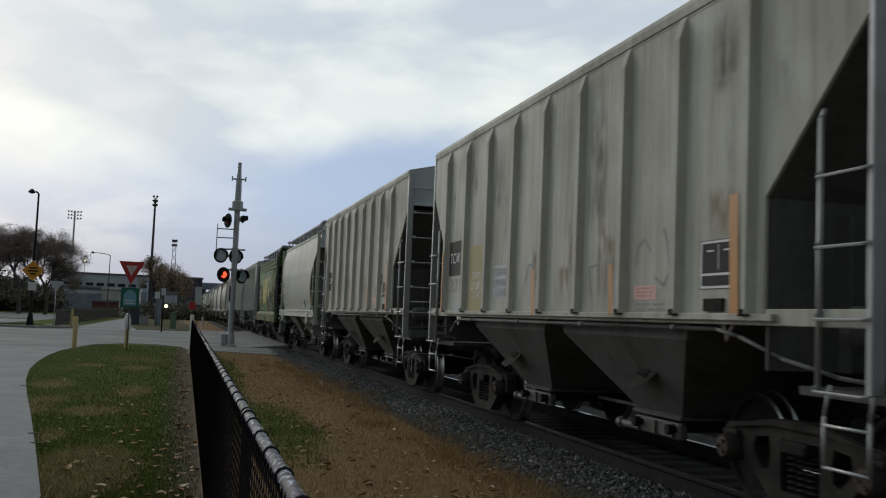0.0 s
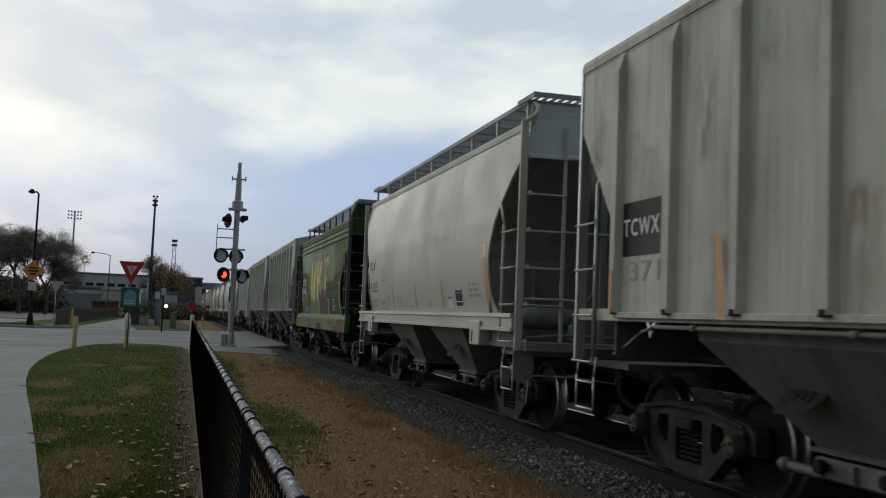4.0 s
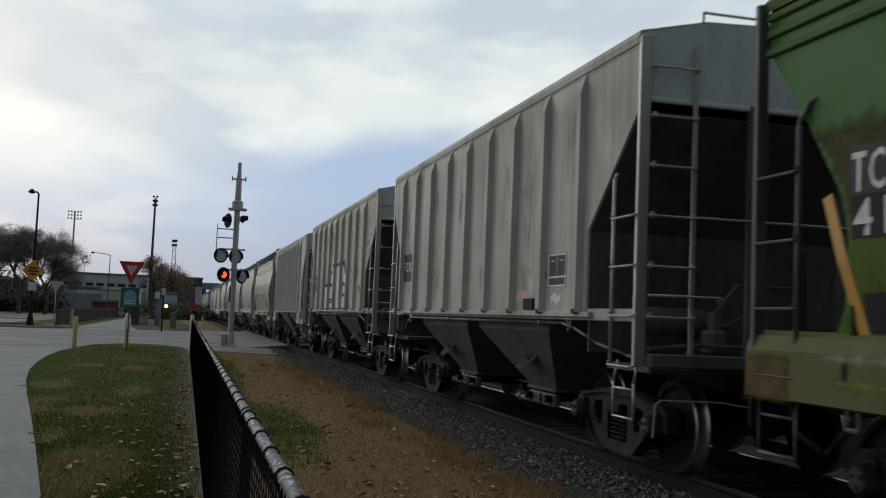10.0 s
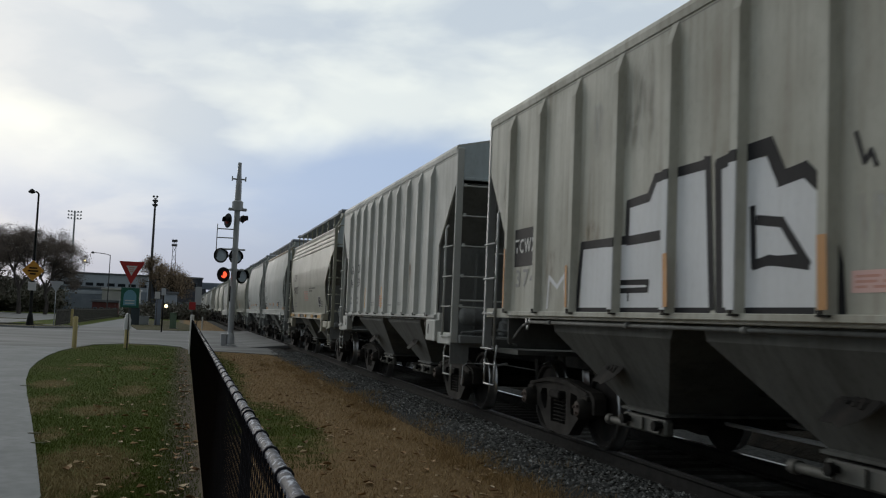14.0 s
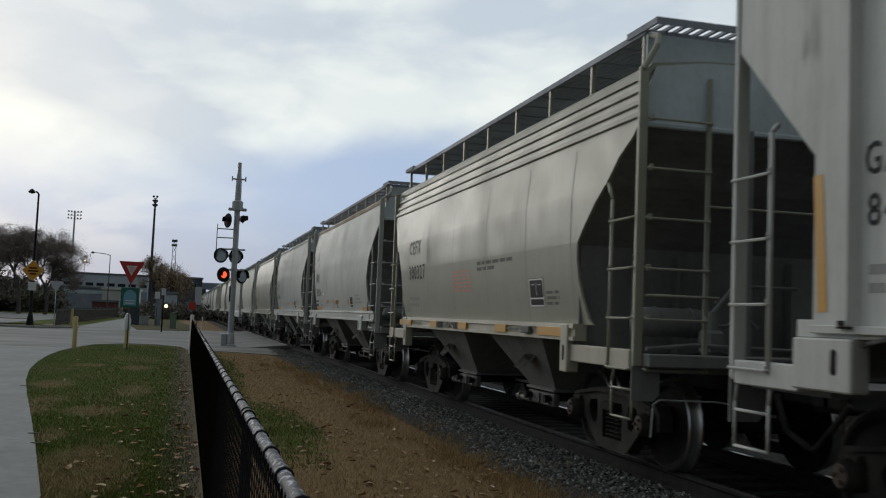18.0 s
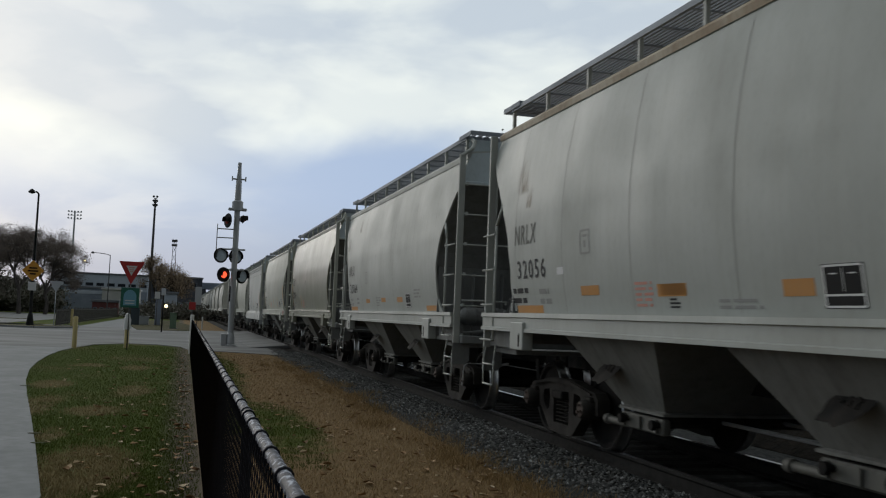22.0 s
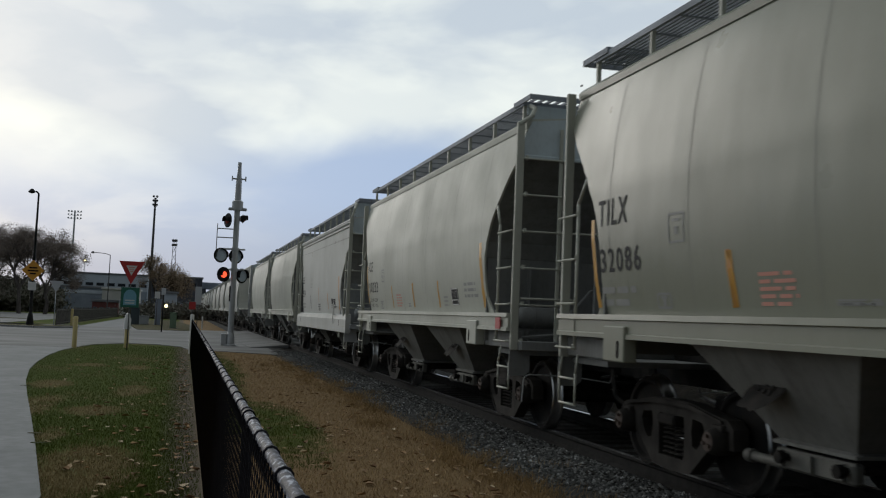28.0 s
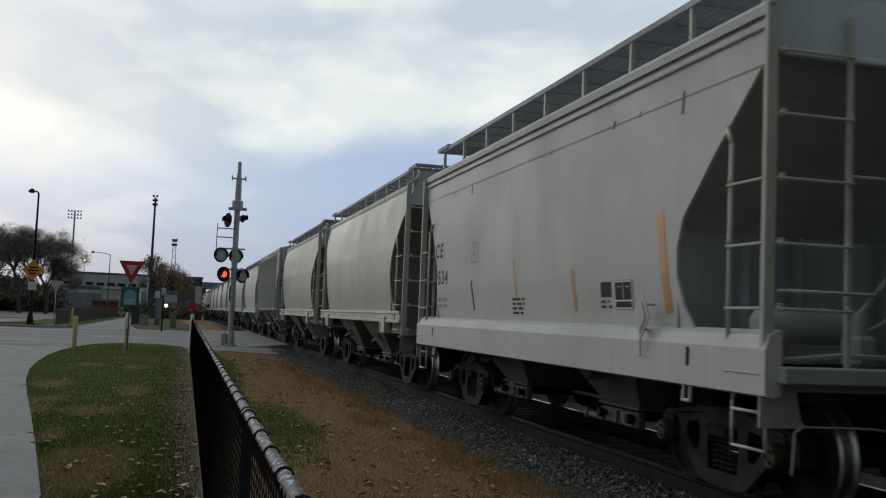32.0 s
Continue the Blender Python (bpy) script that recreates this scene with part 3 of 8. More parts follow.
def grating_mesh(y0, y1, z, mat, inner=0.72, outer=1.38, bar=0.010, deep=0.036):
    bm = bmesh.new()
    n = 13
    for sign in (-1, 1):
        for k in range(n + 1):
            x = sign * (inner + (outer - inner) * k / n)
            w = 0.014 if k in (0, n) else bar
            box(bm, x - w, x + w, y0, y1, z - (0.06 if k in (0, n) else deep), z)
        m = int((y1 - y0) / 0.6)
        for k in range(m + 1):
            y = y0 + (y1 - y0) * k / m
            xa, xb = sorted((sign * inner, sign * outer))
            box(bm, xa, xb, y - 0.014, y + 0.014, z - 0.05, z - 0.036)
    # crossing platforms at both ends: bars along the car in a frame
    for ya, yb in ((y0 - 0.27, y0 + 0.33), (y1 - 0.33, y1 + 0.27)):
        for k in range(25):
            x = -outer + 2 * outer * k / 24
            box(bm, x - 0.014, x + 0.014, ya, yb, z + 0.004, z + 0.034)
        box(bm, -outer - 0.02, outer + 0.02, 0.5 * (ya + yb) - 0.012, 0.5 * (ya + yb) + 0.012, z - 0.03, z + 0.003)
        for y in (ya - 0.014, yb + 0.014):
            box(bm, -outer - 0.03, outer + 0.03, y - 0.012, y + 0.012, z - 0.03, z + 0.037)
        for sx in (-1, 1):
            xa, xb = sorted((sx * (outer + 0.005), sx * (outer + 0.03)))
            box(bm, xa, xb, ya, yb, z - 0.03, z + 0.034)
    return data_of("running_board", bm, mat)


def roof_mesh(st, mat, hatch=True):
    bm = bmesh.new()
    h = st["length"] / 2 - st["post"]
    xt = interp(st["top"], st["prof"])
    o = 0.012 if st["kind"] == "rib" else 0.04
    sec = [(-xt - o, st["top"] - 0.09), (-xt - o - 0.008, st["top"] - 0.02), (-xt, st["top"] + 0.03), (-0.9, st["roof"] - 0.04), (0, st["roof"]), (0.9, st["roof"] - 0.04),
           (xt, st["top"] + 0.03), (xt + o + 0.008, st["top"] - 0.02), (xt + o, st["top"] - 0.09), (xt - 0.02, st["top"] - 0.02), (0, st["top"] - 0.02), (-xt + 0.02, st["top"] - 0.02)]
    sweep(bm, sec, -h - 0.02, h + 0.02)
    return data_of("roof", bm, mat)


def text_mesh(body, size, mat):
    cu = bpy.data.curves.new("lettering", "FONT")
    cu.body, cu.size, cu.resolution_u, cu.space_character = body, size, 2, 1.22
    cu.offset = size * 0.012
    ob = bpy.data.objects.new("lettering", cu)
    scene.collection.objects.link(ob)
    dg = bpy.context.evaluated_depsgraph_get()
    me = bpy.data.meshes.new_from_object(ob.evaluated_get(dg))
    bpy.data.objects.remove(ob)
    bpy.data.curves.remove(cu)
    me.name = "lettering"
    me.materials.clear()
    me.materials.append(mat)
    return me


def on_side(st, w, z, lift=0.006):
    """A place on the near side of a car: w metres behind its front coupler, z above the rail."""
    return Vector((-interp(z, st["prof"]) - (lift * 0.5 if lift < 0.03 else lift), w - st["length"] / 2, z))


def breaks(st, za, zb):
    """Fractions of the way from za to zb at which the side's profile bends, with both ends."""
    fr = [0.0, 1.0] + [(z - za) / (zb - za) for z, _ in st["prof"] if zb != za and 0.001 < (z - za) / (zb - za) < 0.999]
    return sorted(fr)


def lettering(car, st, body, w, z, size, mat, width, label=""):
    """Letters of that height and total width; their left end stands at w (they run towards the front)."""
    me = text_mesh(body, size / 0.73, mat)
    span = max(v.co.x for v in me.vertices) - min(v.co.x for v in me.vertices)
    for v in me.vertices:
        v.co = on_side(st, w - v.co.x * width / span, z + v.co.y, 0.010)
    return tagged(share("lettering", me, car), label or "stencilled lettering")


def tape(car, st, a, b, width, mat, lift=0.007):
    """An upright reflective strip from one place to another."""
    bm = bmesh.new()
    stroke(bm, st, [a, b], width, lift)
    return part("reflector_strip", bm, mat, car, "upright amber reflective strip")


def brush(car, st, pts, width, mat, label, lift=0.007):
    bm = bmesh.new()
    for (wa, za), (wb, zb) in zip(pts, pts[1:]):
        q = 0.3 * width / max(math.hypot(wb - wa, zb - za), 0.01) if len(pts) > 2 else 0.0
        stroke(bm, st, [(wa - (wb - wa) * q, za - (zb - za) * q), (wb + (wb - wa) * q, zb + (zb - za) * q)], width, lift)
    return part("paint_stroke", bm, mat, car, label)


def patch_shape(car, st, pts, mat, label, lift=0.005):
    """A painted patch of any outline, laid on the side."""
    bm = bmesh.new()
    if mat is GRAF_WHITE:
        # a ragged, hand-brushed outline
        rng = random.Random(len(pts) * 7 + int(pts[0][0] * 100))
        rag = 0.008
        fine = []
        for (wa, za), (wb, zb) in zip(pts, pts[1:] + pts[:1]):
            n = max(1, int(math.hypot(wb - wa, zb - za) / 0.07))
            for i in range(n):
                j = rag if i else 0.0
                fine.append((wa + (wb - wa) * i / n + rng.uniform(-j, j), max(za + (zb - za) * i / n + rng.uniform(-j, j), st["bottom"] + 0.01)))
        pts = fine
    bm.faces.new([bm.verts.new((w, z, 0)) for w, z in pts])
    for z, _ in st["prof"]:
        bmesh.ops.bisect_plane(bm, geom=bm.verts[:] + bm.edges[:] + bm.faces[:], plane_co=(0, z, 0), plane_no=(0, 1, 0))
    for v in bm.verts:
        v.co = on_side(st, v.co.x, v.co.y, lift)
    return part("paint_patch", bm, mat, car, label)


def inside(p, pts):
    """Signed distance from p to a loop of points: above zero within it."""
    best, odd = 1e9, False
    for (wa, za), (wb, zb) in zip(pts, pts[1:] + pts[:1]):
        dw, dz = wb - wa, zb - za
        q = max(0.0, min(1.0, ((p[0] - wa) * dw + (p[1] - za) * dz) / max(dw * dw + dz * dz, 1e-9)))
        best = min(best, math.hypot(p[0] - wa - dw * q, p[1] - za - dz * q))
        if (za > p[1]) != (zb > p[1]) and p[0] < dw * (p[1] - za) / dz + wa:
            odd = not odd
    return best if odd else -best


def soft_patch(car, st, pts, mat, label, soft=0.12, lift=0.005, over=0.0):
    """Brushed or worn paint whose edge thins out over the given width. over: how far it stands out past the side's profile."""
    bm = bmesh.new()
    fade = bm.verts.layers.float.new("fade")
    w0, w1 = min(p[0] for p in pts) - soft, max(p[0] for p in pts) + soft
    z0, z1 = min(p[1] for p in pts) - soft, max(p[1] for p in pts) + soft
    if not over:
        z0 = max(z0, st["bottom"] + 0.005)
    cell = min(0.06, soft * 0.6)
    nw, nz = max(3, int((w1 - w0) / cell)), max(3, int((z1 - z0) / cell))
    rows = []
    for j in range(nz + 1):
        row = []
        for i in range(nw + 1):
            w, z = w0 + (w1 - w0) * i / nw, z0 + (z1 - z0) * j / nz
            v = bm.verts.new(on_side(st, w, z, lift) if not over else (-over, w - st["length"] / 2, z))
            v[fade] = max(0.0, min(1.0, 0.5 + inside((w, z), pts) / (2 * soft)))
            row.append(v)
        rows.append(row)
    for ra, rb in zip(rows, rows[1:]):
        for i in range(nw):
            quad = (ra[i], ra[i + 1], rb[i + 1], rb[i])
            y = sum(v.co.y for v in quad) / 4
            z = sum(v.co.z for v in quad) / 4
            cut = over or abs(y) < st["length"] / 2 - st["post"] - interp(z, st["edge"]) * (1.0 if y < 0 else st.get("rear", 1.0)) - 0.04
            if cut and any(v[fade] > 0 for v in quad):
                bm.faces.new(quad)
    return part("paint_patch", bm, mat, car, label)


def decal(car, st, w0, w1, z0, z1, mat, name="decal", lift=0.006, label=""):
    """A thin painted patch between two places on the side."""
    bm = bmesh.new()
    rows = []
    for q in breaks(st, z0, z1):
        z = z0 + (z1 - z0) * q
        rows.append([bm.verts.new(on_side(st, w, z, o)) for w, o in ((w0, lift), (w1, lift), (w1, 0.0005), (w0, 0.0005))])
    for ra, rb in zip(rows, rows[1:]):
        for i in range(4):
            bm.faces.new((ra[i], ra[(i + 1) % 4], rb[(i + 1) % 4], rb[i]))
    bm.faces.new(rows[0])
    bm.faces.new(rows[-1][::-1])
    return part(name, bm, mat, car, label)


def stain(car, st, w, z0, z1, width, mat, down=True, label="faint vertical stain", lift=0.004):
    """A washed-out streak: full along its middle, fading to its sides and to one end."""
    bm = bmesh.new()
    fade = bm.verts.layers.float.new("fade")
    n = 8
    rows = []
    for k in range(n + 1):
        f = k / n
        z = z0 + (z1 - z0) * f
        strong = math.sin(math.pi * min(1.0, (f if down else 1 - f) * 0.5 + 0.5))
        row = []
        for c, e in ((-1, 0.0), (-0.4, 0.8), (0, 1.0), (0.4, 0.8), (1, 0.0)):
            v = bm.verts.new(on_side(st, w + c * width * 0.5, z, lift))
            v[fade] = e * (strong if 0 < k < n else 0.0)
            row.append(v)
        rows.append(row)
    for ra, rb in zip(rows, rows[1:]):
        for i in range(4):
            bm.faces.new((ra[i], ra[i + 1], rb[i + 1], rb[i]))
    return part("paint_stain", bm, mat, car, label)


def stroke(bm, st, pts, width, lift=0.007):
    """A painted stroke through (w, z) places."""
    for (wa, za), (wb, zb) in zip(pts, pts[1:]):
        d = Vector((wb - wa, zb - za))
        n = Vector((-d.y, d.x)).normalized() * width / 2
        prev = None
        for q in breaks(st, za, zb):
            w, z = wa + d.x * q, za + d.y * q
            row = [bm.verts.new(on_side(st, w + n.x, z + n.y, lift)), bm.verts.new(on_side(st, w - n.x, z - n.y, lift))]
            if prev:
                bm.faces.new((prev[0], prev[1], row[1], row[0]))
            prev = row


def fine_print(car, st, w0, w1, z0, z1, rows, mat, seed=0):
    """Unreadable small print: short bars in rows."""
    rng = random.Random(seed)
    bm = bmesh.new()
    pitch = (z1 - z0) / rows
    for k in range(rows):
        z = z1 - pitch * (k + 0.5)
        w = w1
        stop = w0 + (w1 - w0) * rng.uniform(0.0, 0.25)
        while w > stop + 0.02:
            n = min(rng.uniform(0.10, 0.34), w - stop)
            stroke(bm, st, [(w, z), (w - n, z)], pitch * 0.52)
            w -= n + 0.05
    return part("fine_print", bm, mat, car, "rows of small unreadable print")


def data_box(car, st, w, z, size, back=None):
    """The inspection panel: a black board with white lines."""
    b = decal(car, st, w - size * 0.72, w + size * 0.72, z - size / 2, z + size / 2, back or BLACK_PAINT, "inspection_panel", 0.007, "black inspection panel with white lines")
    s = size
    for wa, za, wb, zb, wide in ((0.66, 0.46, -0.66, 0.46, 0.05), (0.66, -0.46, -0.66, -0.46, 0.05), (0.67, 0.46, 0.67, -0.46, 0.06),
                                 (-0.67, 0.46, -0.67, -0.46, 0.06), (0.64, -0.20, -0.64, -0.20, 0.05), (0.0, 0.4, 0.0, -0.12, 0.025), (0.45, 0.28, 0.2, 0.28, 0.03), (-0.2, 0.28, -0.45, 0.28, 0.03)):
        bm = bmesh.new()
        stroke(bm, st, [(w + s * wa, z + s * za), (w + s * wb, z + s * zb)], wide * s, 0.011)
        part("panel_line", bm, INK_WHITE, b)


def small_box(car, st, w, z, a, b, mat):
    bm = bmesh.new()
    for p, q in (((w + a, z + b), (w - a, z + b)), ((w + a, z - b), (w - a, z - b)), ((w + a, z + b), (w + a, z - b)), ((w - a, z + b), (w - a, z - b))):
        stroke(bm, st, [p, q], 0.022)
    stroke(bm, st, [(w + a * 0.5, z + b * 0.55), (w - a * 0.5, z + b * 0.55)], 0.025)
    stroke(bm, st, [(w + a * 0.25, z - b * 0.2), (w - a * 0.25, z - b * 0.2)], 0.07)
    return part("stencil_box", bm, mat, car, "small outlined stencil box")


def build_car(st, label, paint, hopper, metal, slope, detail=2, sill=None, roof=None, end_paint=None, rib_paint=None):
    """A two-bay covered hopper car. Its base point lies between the rails, at its middle; it runs along y."""
    car = thing("covered_hopper_car", label, "freight car", group="freight train")
    L = st["length"]
    h = L / 2 - st["post"]
    kind = st["kind"]
    spin = []
    sill = sill or paint
    end_paint = end_paint or END_BLUE
    skey = (kind, L)
    # body
    share("side_sheet", side_mesh(st, -1, paint), car)
    share("side_sheet", side_mesh(st, 1, paint), car)
    share("roof", roof_mesh(st, roof or paint), car)
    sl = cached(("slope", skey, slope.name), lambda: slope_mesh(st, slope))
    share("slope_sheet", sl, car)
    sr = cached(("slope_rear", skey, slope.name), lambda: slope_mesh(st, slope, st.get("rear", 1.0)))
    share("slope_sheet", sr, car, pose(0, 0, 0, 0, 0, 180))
    share("centre_sill", cached(("sill", skey), lambda: coupler_mesh(L)), car)
    for s in (-1, 1):
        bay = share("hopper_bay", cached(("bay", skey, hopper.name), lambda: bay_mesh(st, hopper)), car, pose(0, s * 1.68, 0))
        if detail > 0:
            share("outlet_gate", cached("gate", gate_mesh), bay)
            share("outlet_tube", cached("outlet_tube", outlet_tube_mesh), bay)
            share("gate_bracket", cached("bracket", handle_mesh), bay, pose(-1.30, 0.22 * s, 1.0, 0, 33, 0))
    # ends
    xt = interp(st["top"], st["prof"])
    zc = st["edge"][0][0]
    zw = 4.35 if kind != "rib" else st["roof"] + 0.10
    c0, c1 = st["corner"]
    zp = zc + st.get("lip", 0.0)
    for s in (-1, 1):
        bm = bmesh.new()
        ya, yb = sorted((s * h, s * (h - 0.03)))
        plate(bm, [(x, ya, z) for x, z in ((-c0, zp), (c0, zp), (c0, st["top"] - 0.25), (xt - 0.03, st["top"]), (0.9, st["roof"] - 0.06), (0.0, st["roof"] - 0.02), (-0.9, st["roof"] - 0.06), (-xt + 0.03, st["top"]), (-c0, st["top"] - 0.25))], 0.03)
        if kind != "rib" and s < 0:
            yc, yd = sorted((s * (h - 0.26), s * (h - 0.23)))
            box(bm, -xt + 0.06, xt - 0.06, yc, yd, st["top"] - 0.1, zw - 0.06)
        panel = part("end_panel", bm, end_paint, car)
        if detail > 1:
            bm = bmesh.new()
            box(bm, -c0, c0, *sorted((s * h, s * (h + 0.05))), zp - 0.05, zp, 0.01)
            part("panel_flange", bm, end_paint, panel)
            bm = bmesh.new()
            for sx in (-1, 1):
                for k in range(5):
                    tube(bm, (sx * (c0 - 0.05), s * (h - 0.01), zp + 0.08 + 0.11 * k), (sx * (c0 - 0.05), s * (h + 0.012), zp + 0.08 + 0.11 * k), 0.013, 6)
            tagged(part("rivet_row", bm, slope, panel), kind="stuff")
        for sx in (-1, 1):
            bm = bmesh.new()
            xa, xb = sorted((sx * c0, sx * c1))
            ya, yb = sorted((s * (h + 0.01), s * (h + 0.065)))
            box(bm, xa, xb, ya, yb, 1.06, st["top"] - 0.02, 0.008)
            if kind != "rib" and sx * s > 0:
                pipe(bm, [(sx * (c1 - 0.03), s * (h + 0.055), st["top"] - 0.05), (sx * (xt - 0.02), s * (h + 0.05), zw - 0.26), (sx * (xt - 0.08), s * (h - 0.02), zw - 0.14), (sx * (xt - 0.1), s * (h - 0.26), zw - 0.06)], 0.03, 8)
            part("corner_post", bm, metal, car)
        if detail > 0:
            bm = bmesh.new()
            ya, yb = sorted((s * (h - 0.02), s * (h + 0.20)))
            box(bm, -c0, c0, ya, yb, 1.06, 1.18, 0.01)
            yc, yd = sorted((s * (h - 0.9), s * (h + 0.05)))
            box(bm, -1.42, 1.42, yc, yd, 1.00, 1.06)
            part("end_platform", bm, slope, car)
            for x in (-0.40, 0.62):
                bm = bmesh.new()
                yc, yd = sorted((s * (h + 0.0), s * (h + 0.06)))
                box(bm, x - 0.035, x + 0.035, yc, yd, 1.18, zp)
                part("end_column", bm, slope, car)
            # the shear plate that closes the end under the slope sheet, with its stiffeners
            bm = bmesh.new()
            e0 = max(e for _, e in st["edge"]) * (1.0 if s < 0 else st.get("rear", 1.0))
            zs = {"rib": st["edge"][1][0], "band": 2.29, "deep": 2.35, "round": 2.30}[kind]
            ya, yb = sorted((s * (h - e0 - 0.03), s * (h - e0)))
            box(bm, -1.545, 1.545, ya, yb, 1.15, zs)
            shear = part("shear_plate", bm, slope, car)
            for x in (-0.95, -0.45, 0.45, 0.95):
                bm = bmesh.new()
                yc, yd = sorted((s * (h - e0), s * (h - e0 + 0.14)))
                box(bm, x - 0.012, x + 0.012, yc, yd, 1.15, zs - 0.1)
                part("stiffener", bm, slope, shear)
        if detail > 1:
            # uncoupling lever: a thin rod across the end that hangs down at the corner
            bm = bmesh.new()
            yl = s * (h + 0.12)
            pipe(bm, [(s * 1.42, yl, 0.42), (s * 1.40, yl, 0.72), (s * 1.34, yl, 0.76), (s * 0.75, yl, 0.75), (s * 0.22, yl, 0.68), (s * 0.16, yl, 0.86)], 0.008, 6)
            part("uncoupling_lever", bm, GALV, car, "thin steel uncoupling lever")
    # side sills, lips, pads
    for s in (-1, 1):
        bm = bmesh.new()
        if kind == "rib":
            a, b = sorted((s * 1.55, s * 1.625))
            box(bm, a, b, -h + 0.95, h - 0.95, st["bottom"] - 0.03, st["bottom"] + 0.025, 0.006)
            run = h - 0.75 if st.get("step") else h
            box(bm, *sorted((s * 1.50, s * 1.58)), -run, run, st["bottom"] - 0.06, st["bottom"] + 0.06, 0.006)
        elif kind == "deep":
            sec = [(s * 1.50, 1.44), (s * 1.60, 1.40), (s * 1.635, 1.30), (s * 1.635, 0.97), (s * 1.56, 0.95), (s * 1.5, 0.98)]
            sweep(bm, sec, -h - 0.1, h + 0.1)
        else:
            zb, run = (1.25, h - 1.30) if kind == "band" else (1.30, h + 0.02)
            zt = 1.43 if kind == "band" else 1.53
            sec = [(s * 1.47, zt), (s * 1.625, zt), (s * 1.63, zt - 0.05), (s * 1.605, zt - 0.06), (s * 1.605, zb + 0.05), (s * 1.625, zb + 0.04), (s * 1.625, zb), (s * 1.47, zb)]
            sweep(bm, sec, -run, run)
        part("side_sill", bm, sill, car)
        if kind == "rib" and detail > 0:
            bm = bmesh.new()
            tube(bm, (s * 1.58, -h + 1.75, 1.43), (s * 1.58, h - 1.75, 1.43), 0.019, 7)
            for e in (-1, 1):
                pipe(bm, [(s * 1.58, e * (h - 1.75), 1.43), (s * 1.56, e * (h - 1.45), 1.38), (s * 1.50, e * (h - 1.0), 1.24), (s * 1.40, e * (h - 0.5), 1.14), (s * 1.2, e * (h - 0.2), 1.10)], 0.016, 7)
            for y in (-3.0, -1.0, 1.0, 3.0):
                tube(bm, (s * 1.58, y - 0.04, 1.43), (s * 1.58, y + 0.04, 1.43), 0.03, 8)
            part("train_line_pipe", bm, HOPPER_MID, car)
            for e in (-1, 1):
                bm = bmesh.new()
                y = e * (L / 2 - 2.62)
                plate(bm, [(s * 1.56, y - 0.10, st["bottom"] - 0.05), (s * 1.57, y, st["bottom"] - 0.20), (s * 1.56, y + 0.10, st["bottom"] - 0.05), (s * 1.56, y + 0.05, st["bottom"] - 0.05), (s * 1.57, y, st["bottom"] - 0.13), (s * 1.56, y - 0.05, st["bottom"] - 0.05)], 0.02)
                part("pull_lug", bm, CAP_BROWN if e < 0 else metal, car)
        if kind == "deep" and detail > 0:
            for e in (-1, 1):
                bm = bmesh.new()
                y = e * (L / 2 - 2.0)
                # flat plate for the slot, its inner shade given by dark colour
                plate(bm, [(s * 1.636, y + 0.032 * math.cos(q), 1.20 + (0.05 if math.sin(q) > 0 else -0.05) + 0.032 * math.sin(q)) for q in [math.pi * k / 6 for k in range(12)]], 0.004)
                part("sill_slot", bm, SOOT_SHADE, car, "dark oval plate in place of a sill slot")
                bm = bmesh.new()
                y = e * (L / 2 - 2.05)
                pipe(bm, [(s * 1.60, y - 0.05, 0.98), (s * 1.61, y - 0.06, 0.84), (s * 1.61, y + 0.06, 0.84), (s * 1.60, y + 0.05, 0.98)], 0.016, 6)
                part("pull_loop", bm, metal, car)
                bm = bmesh.new()
                plate(bm, [(s * c1, e * (h + 0.04), 1.04), (s * 1.34, e * (h + 0.04), 1.04), (s * 1.30, e * (h + 0.04), 0.80), (s * 1.24, e * (h + 0.04), 0.74), (s * c1, e * (h + 0.04), 0.74)], 0.02)
                part("corner_bracket", bm, slope, car)
        if (kind in ("round", "band") or st.get("step")) and detail > 0:
            for e in (-1, 1):
                bm = bmesh.new()
                y, half, z0, z1 = {"round": (e * (L / 2 - 2.34), 0.23, 1.08, 1.42), "band": (e * (L / 2 - 2.42), 0.10, 0.91, 1.425), "rib": (e * (L / 2 - 1.94), 0.30, 1.06, 1.40)}[kind]
                a, b = sorted((s * 1.50, s * 1.642))
                box(bm, a, b, y - half, y + half, z0, z1, 0.012)
                pad = part("jacking_pad", bm, sill, car)
                bm = bmesh.new()
                zm = 0.5 * (z0 + z1) + (0.02 if kind == "rib" else -0.05)
                yo = y - e * (half * (0.45 if kind != "band" else 0.0))
                # the hole is a dark plate, coloured for the shade inside it
                plate(bm, [(s * 1.643, yo + 0.035 * math.cos(q), zm + (0.05 if math.sin(q) > 0 else -0.05) + 0.035 * math.sin(q)) for q in [math.pi * k / 6 for k in range(12)]], 0.004)
                part("pad_hole", bm, SOOT_SHADE, pad)
                bm = bmesh.new()
                ya, yb = sorted((y + e * half, e * (h + 0.0)))
                if kind == "round":
                    box(bm, *sorted((s * 1.40, s * 1.50)), ya, yb, 1.08, 1.30, 0.01)
                else:
                    box(bm, *sorted((s * 1.49, s * 1.60)), ya, yb, 1.03, 1.21, 0.01)
                # on round cars the strip's shadow is put in with the darker end paint
                part("sill_step", bm, slope if kind == "round" else sill, car)
                bm = bmesh.new()
                plate(bm, [(s * c1, e * (h + 0.04), 1.08), (s * 1.30, e * (h + 0.04), 1.08), (s * 1.30, e * (h + 0.04), 0.80), (s * 1.36, e * (h + 0.04), 0.74), (s * c1, e * (h + 0.04), 0.74)], 0.02)
                part("corner_bracket", bm, slope, car)
